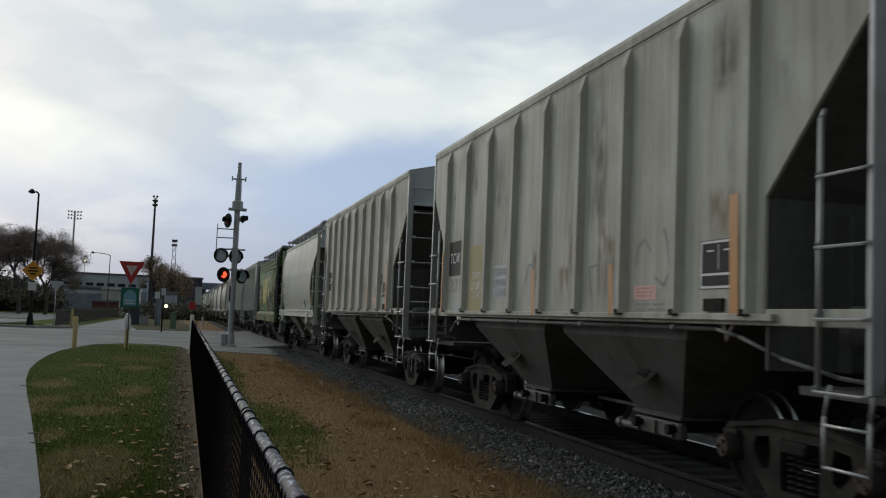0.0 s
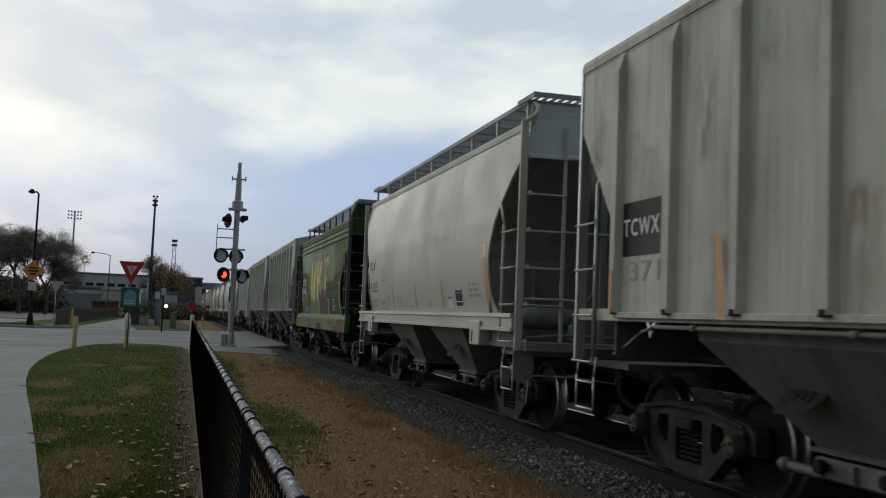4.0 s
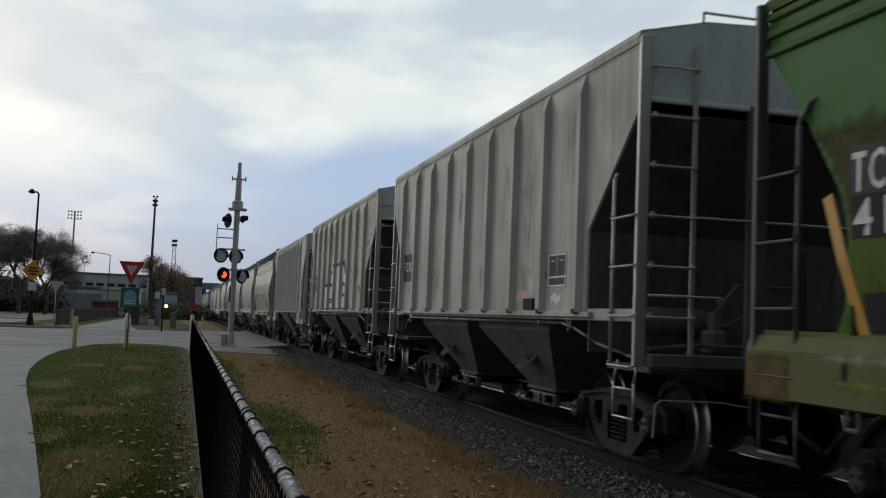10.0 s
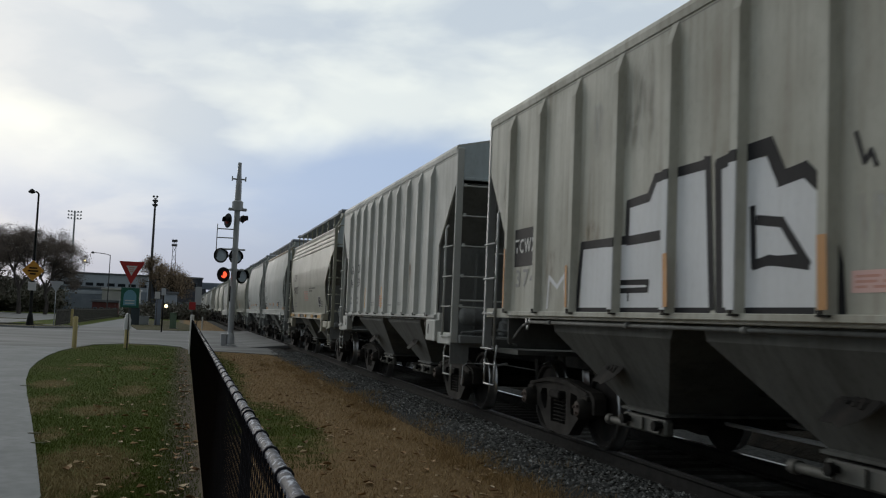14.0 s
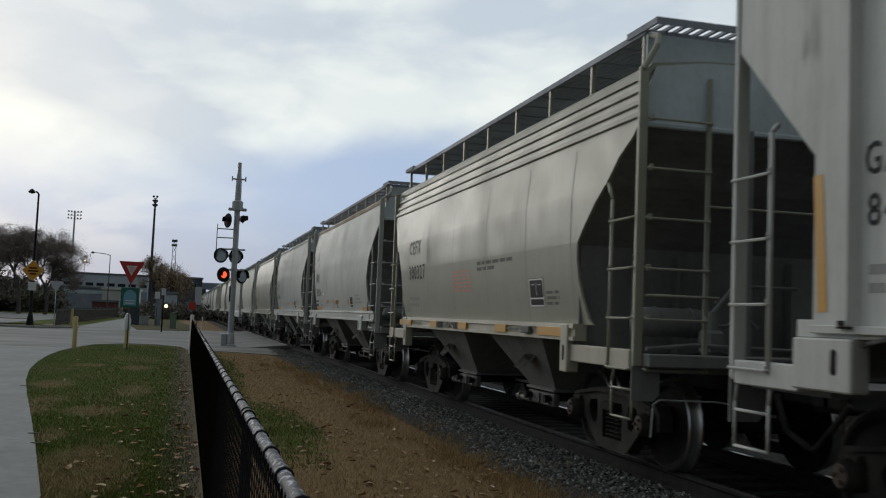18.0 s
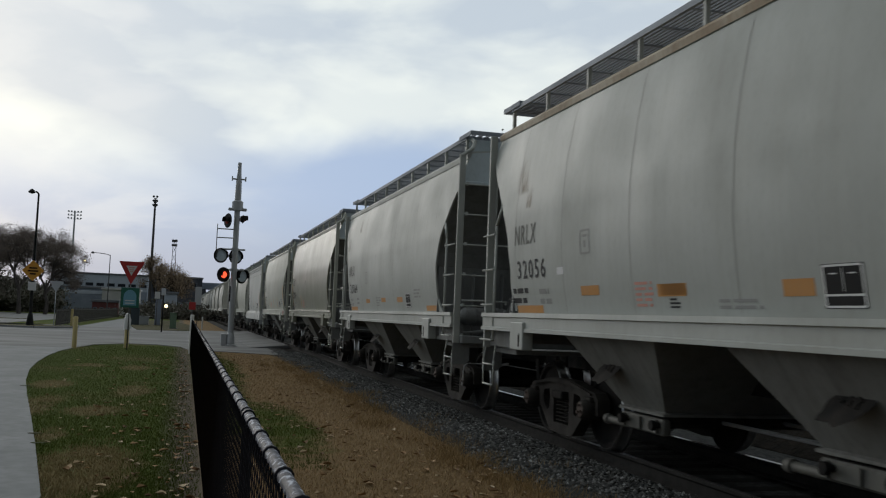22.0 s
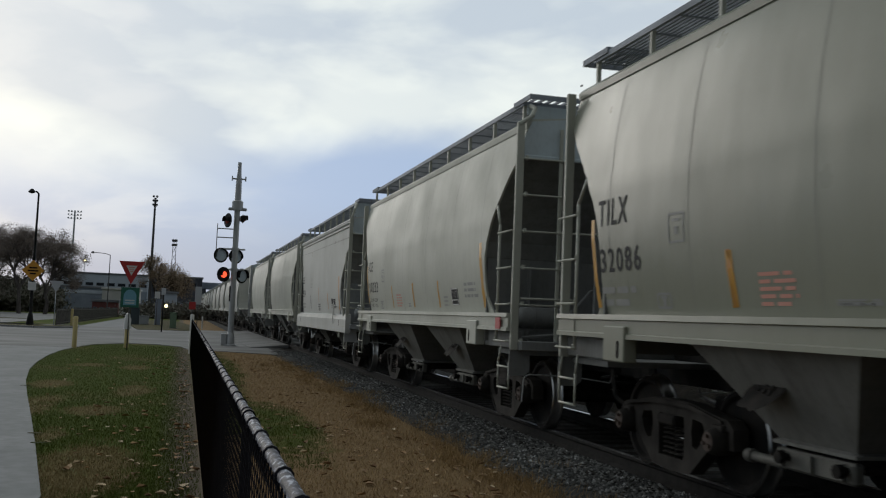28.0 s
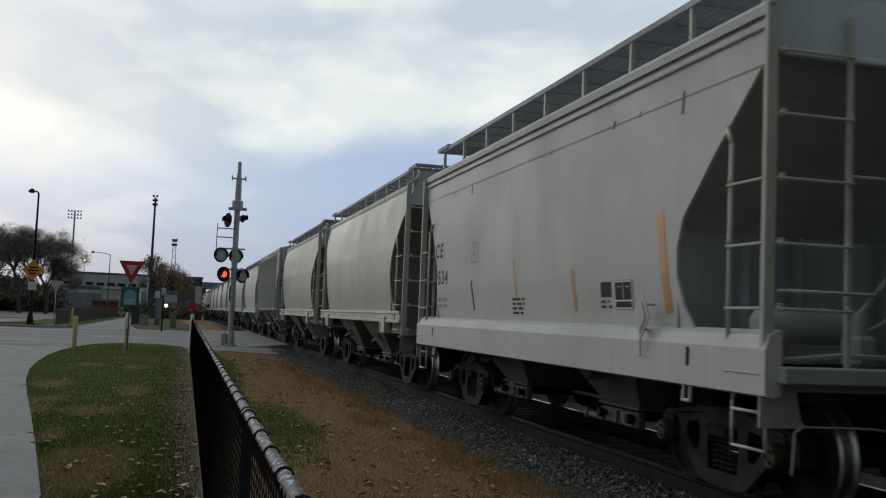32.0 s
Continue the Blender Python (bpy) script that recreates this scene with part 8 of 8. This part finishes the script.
brush(c6, RIB_STYLE, [(9.51, 1.6), (9.47, 1.95), (9.22, 1.83), (9.0, 1.96), (8.98, 1.73)], 0.05, GRAF_WHITE, "white paint scribble", 0.007)

# light grey ribbed car
lettering(c7, RIB_STYLE_B, "GA", 10.31, 2.42, 0.21, INK, 0.33)
lettering(c7, RIB_STYLE_B, "CX", 9.39, 2.43, 0.21, INK, 0.3)
lettering(c7, RIB_STYLE_B, "84", 10.28, 2.1, 0.21, INK, 0.27)
lettering(c7, RIB_STYLE_B, "59", 9.35, 2.1, 0.21, INK, 0.25)
fine_print(c7, RIB_STYLE_B, 10.02, 10.26, 1.66, 1.89, 2, INK_FADED, 143)
fine_print(c7, RIB_STYLE_B, 9.12, 9.39, 1.67, 1.88, 2, INK_FADED, 144)
small_box(c7, RIB_STYLE_B, 9.46, 1.54, 0.12, 0.06, INK_FADED)
tape(c7, RIB_STYLE_B, (10.77, 2.48), (10.71, 1.57), 0.1, YELLOW_TAPE, 0.007)
tape(c7, RIB_STYLE_B, (7.89, 2.04), (7.86, 1.59), 0.09, YELLOW_TAPE, 0.082)
tape(c7, RIB_STYLE_B, (6.04, 2.03), (6.03, 1.59), 0.1, YELLOW_TAPE, 0.082)
fine_print(c7, RIB_STYLE_B, 6.18, 6.65, 1.62, 1.87, 5, INK_RED, 149)
fine_print(c7, RIB_STYLE_B, 7.02, 7.54, 1.63, 1.73, 3, INK_FADED, 150)
fine_print(c7, RIB_STYLE_B, 5.25, 5.72, 1.63, 1.68, 1, INK_FADED, 151)
fine_print(c7, RIB_STYLE_B, 4.44, 4.81, 1.64, 1.71, 2, INK_FADED, 152)

# grey-beige car
# the glare over these letters is put in as a paler ink
lettering(c8, BAND_STYLE, "CEFX", 10.16, 2.56, 0.25, INK_GREY, 0.85)
lettering(c8, BAND_STYLE, "300327", 10.16, 2.11, 0.26, INK, 1.19)
small_box(c8, BAND_STYLE, 8.71, 2.48, 0.12, 0.13, INK_FADED)
fine_print(c8, BAND_STYLE, 9.29, 10.21, 1.6, 1.82, 2, INK_FADED, 157)
small_box(c8, BAND_STYLE, 10.39, 1.6, 0.13, 0.06, INK_FADED)
fine_print(c8, BAND_STYLE, 6.16, 7.19, 1.83, 2.17, 6, INK_RED, 159)
fine_print(c8, BAND_STYLE, 4.25, 5.87, 2.18, 2.27, 1, INK_GREY, 160)
fine_print(c8, BAND_STYLE, 4.89, 5.89, 2.1, 2.19, 1, INK_GREY, 161)
data_box(c8, BAND_STYLE, 3.52, 1.78, 0.34)
fine_print(c8, BAND_STYLE, 2.75, 3.21, 1.62, 1.81, 3, INK_GREY, 163)

# first pale grey car
lettering(c9, ROUND_STYLE, "NRLX", 10.47, 2.38, 0.25, INK_GREY, 0.75)
lettering(c9, ROUND_STYLE, "32056", 10.39, 1.96, 0.23, INK, 0.96)
fine_print(c9, ROUND_STYLE, 10.02, 10.6, 1.63, 1.87, 2, INK, 167)
fine_print(c9, ROUND_STYLE, 9.28, 9.67, 1.62, 1.85, 2, INK_FADED, 168)
small_box(c9, ROUND_STYLE, 8.24, 2.29, 0.12, 0.12, INK_FADED)
small_box(c9, ROUND_STYLE, 10.67, 1.63, 0.14, 0.08, INK)
decal(c9, ROUND_STYLE, 9.61, 10.51, 1.54, 1.63, ORANGE_TAPE, "reflector_strip", 0.006, "orange reflective strip")
decal(c9, ROUND_STYLE, 7.96, 8.42, 1.73, 1.83, ORANGE_TAPE, "reflector_strip", 0.006, "orange reflective strip")
decal(c9, ROUND_STYLE, 6.18, 6.63, 1.71, 1.81, ORANGE_TAPE, "reflector_strip", 0.006, "orange reflective strip")
decal(c9, ROUND_STYLE, 4.45, 4.81, 1.68, 1.8, ORANGE_TAPE, "reflector_strip", 0.006, "orange reflective strip")
decal(c9, ROUND_STYLE, 6.2, 6.7, 1.7, 1.81, ORANGE_TAPE, "reflector_strip", 0.006, "orange reflective strip")
decal(c9, ROUND_STYLE, 1.78, 2.78, 1.52, 1.62, ORANGE_TAPE, "reflector_strip", 0.006, "orange reflective strip")
decal(c9, ROUND_STYLE, 8.87, 9.06, 1.97, 2.05, SIGN_WHITE, "label_sticker")
data_box(c9, ROUND_STYLE, 4.15, 1.74, 0.29)
fine_print(c9, ROUND_STYLE, 2.69, 3.61, 1.69, 1.94, 3, INK_FADED, 179)
fine_print(c9, ROUND_STYLE, 6.78, 7.14, 1.6, 1.85, 5, INK_RED, 180)
fine_print(c9, ROUND_STYLE, 6.27, 6.49, 1.59, 1.69, 3, INK, 181)
fine_print(c9, ROUND_STYLE, 5.02, 5.68, 1.58, 1.68, 2, INK_FADED, 182)

# second pale grey car
lettering(c10, ROUND_STYLE, "NRLX", 10.55, 2.37, 0.26, INK_GREY, 0.75)
lettering(c10, ROUND_STYLE, "32064", 10.41, 1.96, 0.22, INK, 0.97)
small_box(c10, ROUND_STYLE, 8.23, 2.28, 0.12, 0.12, INK_FADED)
fine_print(c10, ROUND_STYLE, 10.05, 10.42, 1.63, 1.85, 2, INK_FADED, 187)
fine_print(c10, ROUND_STYLE, 9.21, 9.6, 1.67, 1.86, 2, INK_FADED, 188)
small_box(c10, ROUND_STYLE, 10.67, 1.62, 0.14, 0.07, INK)
decal(c10, ROUND_STYLE, 9.64, 10.51, 1.54, 1.63, ORANGE_TAPE, "reflector_strip", 0.006, "orange reflective strip")
decal(c10, ROUND_STYLE, 7.97, 8.41, 1.71, 1.8, ORANGE_TAPE, "reflector_strip", 0.006, "orange reflective strip")
decal(c10, ROUND_STYLE, 6.21, 6.65, 1.72, 1.81, ORANGE_TAPE, "reflector_strip", 0.006, "orange reflective strip")
decal(c10, ROUND_STYLE, 4.6, 5.09, 1.71, 1.81, ORANGE_TAPE, "reflector_strip", 0.006, "orange reflective strip")
decal(c10, ROUND_STYLE, 2.03, 2.77, 1.55, 1.64, ORANGE_TAPE, "reflector_strip", 0.006, "orange reflective strip")
data_box(c10, ROUND_STYLE, 4.12, 1.74, 0.26)
fine_print(c10, ROUND_STYLE, 3.02, 3.59, 1.77, 1.95, 3, INK_FADED, 196)
fine_print(c10, ROUND_STYLE, 6.7, 7.2, 1.63, 1.84, 4, INK_FADED, 197)

# glossy car
lettering(c11, ROUND_STYLE, "TILX", 10.7, 2.41, 0.27, INK, 0.66)
lettering(c11, ROUND_STYLE, "32086", 10.68, 1.95, 0.24, INK, 0.88)
small_box(c11, ROUND_STYLE, 9.09, 2.28, 0.13, 0.12, INK_FADED)
small_box(c11, ROUND_STYLE, 9.4, 1.66, 0.12, 0.06, INK_FADED)
fine_print(c11, ROUND_STYLE, 9.91, 10.69, 1.59, 1.83, 2, INK_FADED, 203)
tape(c11, ROUND_STYLE, (10.83, 2.49), (10.79, 1.6), 0.08, YELLOW_TAPE, 0.007)
tape(c11, ROUND_STYLE, (8.29, 2.04), (8.26, 1.6), 0.09, YELLOW_TAPE, 0.007)
tape(c11, ROUND_STYLE, (8.3, 2.05), (8.26, 1.6), 0.06, ORANGE_TAPE, 0.007)
fine_print(c11, ROUND_STYLE, 7.44, 7.91, 1.6, 1.87, 5, INK_RED, 207)
fine_print(c11, ROUND_STYLE, 6.6, 7.05, 1.61, 1.66, 2, INK_FADED, 208)
fine_print(c11, ROUND_STYLE, 5.19, 5.59, 1.61, 1.72, 3, INK_FADED, 209)
fine_print(c11, ROUND_STYLE, 6.57, 7.05, 1.6, 1.65, 1, INK_FADED, 210)

# clean off-white car
lettering(c12, ROUND_STYLE, "ICE", 10.66, 2.39, 0.22, INK, 0.48)
lettering(c12, ROUND_STYLE, "10233", 10.59, 1.93, 0.23, INK, 0.91)
small_box(c12, ROUND_STYLE, 9.03, 2.26, 0.12, 0.12, INK_FADED)
small_box(c12, ROUND_STYLE, 9.31, 1.66, 0.13, 0.07, INK_FADED)
lettering(c12, ROUND_STYLE, "LD LMT 232500", 10.56, 1.73, 0.075, INK_GREY, 0.84)
lettering(c12, ROUND_STYLE, "LT WT   53500", 10.56, 1.61, 0.075, INK_GREY, 0.80)
tape(c12, ROUND_STYLE, (10.79, 2.52), (10.7, 1.6), 0.08, YELLOW_TAPE, 0.007)
tape(c12, ROUND_STYLE, (8.22, 2.04), (8.17, 1.6), 0.07, YELLOW_TAPE, 0.007)
tape(c12, ROUND_STYLE, (6.38, 2.05), (6.36, 1.61), 0.1, YELLOW_TAPE, 0.007)
tape(c12, ROUND_STYLE, (4.56, 2.04), (4.54, 1.6), 0.08, YELLOW_TAPE, 0.007)
tape(c12, ROUND_STYLE, (2.13, 2.51), (2.06, 1.6), 0.12, YELLOW_TAPE, 0.007)
fine_print(c12, ROUND_STYLE, 7.33, 7.82, 1.61, 1.87, 5, INK_RED, 222)
fine_print(c12, ROUND_STYLE, 6.56, 6.84, 1.61, 1.69, 2, INK_FADED, 223)
data_box(c12, ROUND_STYLE, 3.58, 1.77, 0.26)
fine_print(c12, ROUND_STYLE, 2.31, 3.03, 1.73, 1.99, 3, INK_FADED, 225)
fine_print(c12, ROUND_STYLE, 3.96, 4.24, 1.61, 1.8, 3, INK_FADED, 226)

# white car with the deep sill
lettering(c13, FLAT_STYLE, "ICE", 10.74, 2.41, 0.24, INK, 0.6)
lettering(c13, FLAT_STYLE, "9534", 10.6, 1.97, 0.23, INK, 0.79)
small_box(c13, FLAT_STYLE, 8.34, 2.39, 0.14, 0.14, INK_FADED)
fine_print(c13, FLAT_STYLE, 9.67, 10.52, 1.57, 1.78, 2, INK_FADED, 231)
tape(c13, FLAT_STYLE, (8.48, 1.99), (8.37, 1.56), 0.06, INK, 0.007)
tape(c13, FLAT_STYLE, (6.61, 2.2), (6.49, 1.74), 0.06, ORANGE_TAPE, 0.007)
tape(c13, FLAT_STYLE, (4.67, 2.01), (4.58, 1.56), 0.08, ORANGE_TAPE, 0.007)
tape(c13, FLAT_STYLE, (2.65, 2.45), (2.5, 1.55), 0.13, ORANGE_TAPE, 0.007)
data_box(c13, FLAT_STYLE, 3.4, 1.72, 0.28)
decal(c13, FLAT_STYLE, 3.67, 3.92, 1.7, 1.85, BLACK_PAINT, "stencil_panel")
fine_print(c13, FLAT_STYLE, 3.67, 3.93, 1.58, 1.68, 2, INK, 238)
fine_print(c13, FLAT_STYLE, 6.19, 6.66, 1.5, 1.73, 4, INK, 239)
fine_print(c13, FLAT_STYLE, 6.25, 7.01, 1.04, 1.24, 3, INK_FADED, 240)
fine_print(c13, FLAT_STYLE, 4.25, 4.75, 1.03, 1.29, 3, INK_FADED, 241)
fine_print(c13, FLAT_STYLE, 7.58, 9.11, 1.15, 1.21, 1, INK_FADED, 242)

# sprayed paint that runs over the ribs of the graffiti car
for w, top in ((5.505, 2.70), (6.58, 2.70), (7.655, 2.18)):
    decal(c6, RIB_STYLE, w - 0.05, w + 0.05, 1.58, top, GRAF_WHITE, "paint_patch", 0.083, "white spray paint across a rib")
    decal(c6, RIB_STYLE, w - 0.05, w + 0.05, top + 0.002, top + 0.09, GRAF_BLACK, "paint_patch", 0.083, "black spray paint across a rib")


# rust and grime washed down the sides, chalky patches, scuffs on the green car
rng_wash = random.Random(77)
for car, st, rust, grime, pale in ((c1, RIB_STYLE, 7, 9, 3), (c2, RIB_STYLE, 8, 9, 5), (c5, RIB_STYLE, 6, 10, 3), (c6, RIB_STYLE, 8, 9, 4), (c7, RIB_STYLE_B, 2, 4, 1)):
    w0, gap, n = st["ribs"]
    for kind, count in ((STAIN_RUST, rust), (STAIN_GRIME, grime), (STAIN_PALE, pale)):
        for k in range(count):
            w = w0 + gap * (rng_wash.randrange(-1, n) + rng_wash.uniform(0.2, 0.8))
            if not 1.3 < w < st["length"] - 1.3:
                continue
            if kind is STAIN_RUST:
                z0, z1, wide, down = 1.56, rng_wash.uniform(1.9, 2.6), rng_wash.uniform(0.2, 0.6), False
            elif kind is STAIN_GRIME:
                z1, down, wide = st["top"] - 0.05, True, rng_wash.uniform(0.15, 0.6)
                z0 = rng_wash.uniform(2.2, 3.5)
            else:
                z0, down, wide = rng_wash.uniform(1.8, 3.2), False, rng_wash.uniform(0.15, 0.4)
                z1 = z0 + rng_wash.uniform(0.4, 1.0)
            if z1 > 3.3 and not 2.2 < w < st["length"] - 2.2:
                z1 = min(z1, st["top"] - 0.05)
            if z0 < 2.6 and not 2.3 < w < st["length"] - 2.3:
                continue
            stain(car, st, w, z0, z1, wide, kind, down)
stain(c9, ROUND_STYLE, 10.3, 3.0, 3.5, 0.5, STAIN_RUST, True, "rusty smudge")
stain(c9, ROUND_STYLE, 10.0, 2.8, 3.1, 0.3, STAIN_RUST, True, "rusty smudge")
stain(c10, ROUND_STYLE, 10.9, 3.0, 3.4, 0.45, STAIN_RUST, True, "rusty smudge")
stain(c10, ROUND_STYLE, 11.3, 3.3, 3.7, 0.3, STAIN_RUST, True, "rusty smudge")
stain(c10, ROUND_STYLE, 9.6, 3.4, 3.75, 0.35, STAIN_RUST, True, "rusty smudge")
for w in (3.1, 4.8, 6.9, 8.3, 9.9):
    stain(c4, FLAT_STYLE, w, 2.6, 3.4, 0.5, STAIN_PALE, True, "chalky run in the green paint")
for w, wide in ((10.17, 0.92), (8.11, 0.44), (6.41, 0.44), (4.62, 0.45), (2.82, 0.86)):
    bm = bmesh.new()
    box(bm, -1.640, -1.598, w - 6.31 - wide / 2, w - 6.31 + wide / 2, 1.285, 1.385, 0.002)
    part("reflector_strip", bm, YELLOW_TAPE, c8, "amber reflective strip on the sill")
bm = bmesh.new()
box(bm, -1.645, -1.636, 1.30, 1.46, 1.02, 1.24)
part("paint_patch", bm, BLUE_DECAL, c4, "small blue paint patch on the sill")
bm = bmesh.new()
plate(bm, [(-1.675, 2.76 - 6.2, 1.30), (-1.675, 2.60 - 6.2, 1.51), (-1.675, 2.74 - 6.2, 1.73), (-1.675, 2.90 - 6.2, 1.52)], 0.012)
for q in ((2.80, 1.40), (2.70, 1.62)):
    tube(bm, (-1.58, q[0] - 6.2, q[1]), (-1.675, q[0] - 6.2, q[1]), 0.012, 6)
pipe(bm, [(-1.665, 2.80 - 6.2, 1.34), (-1.66, 2.80 - 6.2, 1.17), (-1.66, 2.86 - 6.2, 1.17)], 0.01, 6)
holder = part("placard_holder", bm, WHITE_NEW, c13, "white diamond placard holder")
bm = bmesh.new()
plate(bm, [(-1.692, 2.76 - 6.2, 1.37), (-1.692, 2.66 - 6.2, 1.51), (-1.692, 2.75 - 6.2, 1.66), (-1.692, 2.85 - 6.2, 1.52)], 0.004)
part("placard_face", bm, PALE, holder)
brush(c13, FLAT_STYLE, [(11.3, 3.43), (1.1, 3.40)], 0.014, SEAM, "dark lap seam under the eave")
for w, z0, z1, wide in ((2.29, 3.46, 3.26, 0.03), (3.69, 3.46, 3.38, 0.035), (3.11, 3.44, 3.39, 0.03), (8.62, 3.42, 3.27, 0.035), (5.4, 3.44, 3.36, 0.02), (9.6, 3.42, 3.33, 0.02)):
    brush(c13, FLAT_STYLE, [(w, z0), (w + 0.02, z1)], wide, STAIN, "rust run below the lap seam", 0.009)

# worn marks and print on the side sill of the beige car
for wa, wb in ((7.84, 7.74), (7.70, 7.62), (7.58, 7.55), (6.89, 6.78), (6.74, 6.66)):
    bm = bmesh.new()
    box(bm, -1.640, -1.628, wb - 6.31, wa - 6.31, 1.285, 1.375, 0.001)
    part("mark_panel", bm, INK, c8, "dark worn mark on the sill")
for wa, wb, z, tall in ((7.50, 7.24, 1.345, 0.03), (7.20, 6.97, 1.345, 0.03), (7.48, 7.10, 1.295, 0.035), (9.64, 9.34, 1.325, 0.016), (9.30, 9.0, 1.325, 0.016),
                        (4.36, 4.20, 1.33, 0.022), (4.16, 3.98, 1.33, 0.022), (3.94, 3.76, 1.33, 0.022)):
    bm = bmesh.new()
    box(bm, -1.638, -1.628, wb - 6.31, wa - 6.31, z, z + tall)
    part("print", bm, INK_GREY, c8)
bm = bmesh.new()
box(bm, -1.672, -1.628, 3.46 - 6.31, 3.73 - 6.31, 1.295, 1.375, 0.008)
part("sill_bracket", bm, TUBE_STEEL, c8, "small steel block on the sill")
bm = bmesh.new()
box(bm, -1.642, -1.63, 1.05 - 6.275, 1.24 - 6.275, 1.32, 1.47, 0.002)
part("label_sticker", bm, SIGN_RED, c12, "small red sticker on a white square")
stain(c6, RIB_STYLE, 3.95, 1.95, 2.32, 0.55, STAIN_PALE, False, "white paint wash")
stain(c6, RIB_STYLE, 2.9, 1.62, 2.0, 0.75, STAIN_PALE, False, "white paint wash")
stain(c6, RIB_STYLE, 2.75, 1.65, 1.95, 0.5, STAIN_PALE, False, "white paint wash")
def motions():
    """The whole train rolls towards the camera; the wheels turn with it."""
    marks = [0, 4, 8, 12, 16, 20, 24, 28, 32]
    steps = [k / 10 for k in range(321)]
    for car, y, spin in TRAIN:
        walk(car, [(t, pose(TRACK_X, y - travelled(t), RAIL_TOP)) for t in marks])
        for ax, wy in spin:
            walk(ax, [(t, pose(0, wy, 0.457, math.degrees(travelled(t) / 0.457), 0, 0)) for t in steps])


motions()
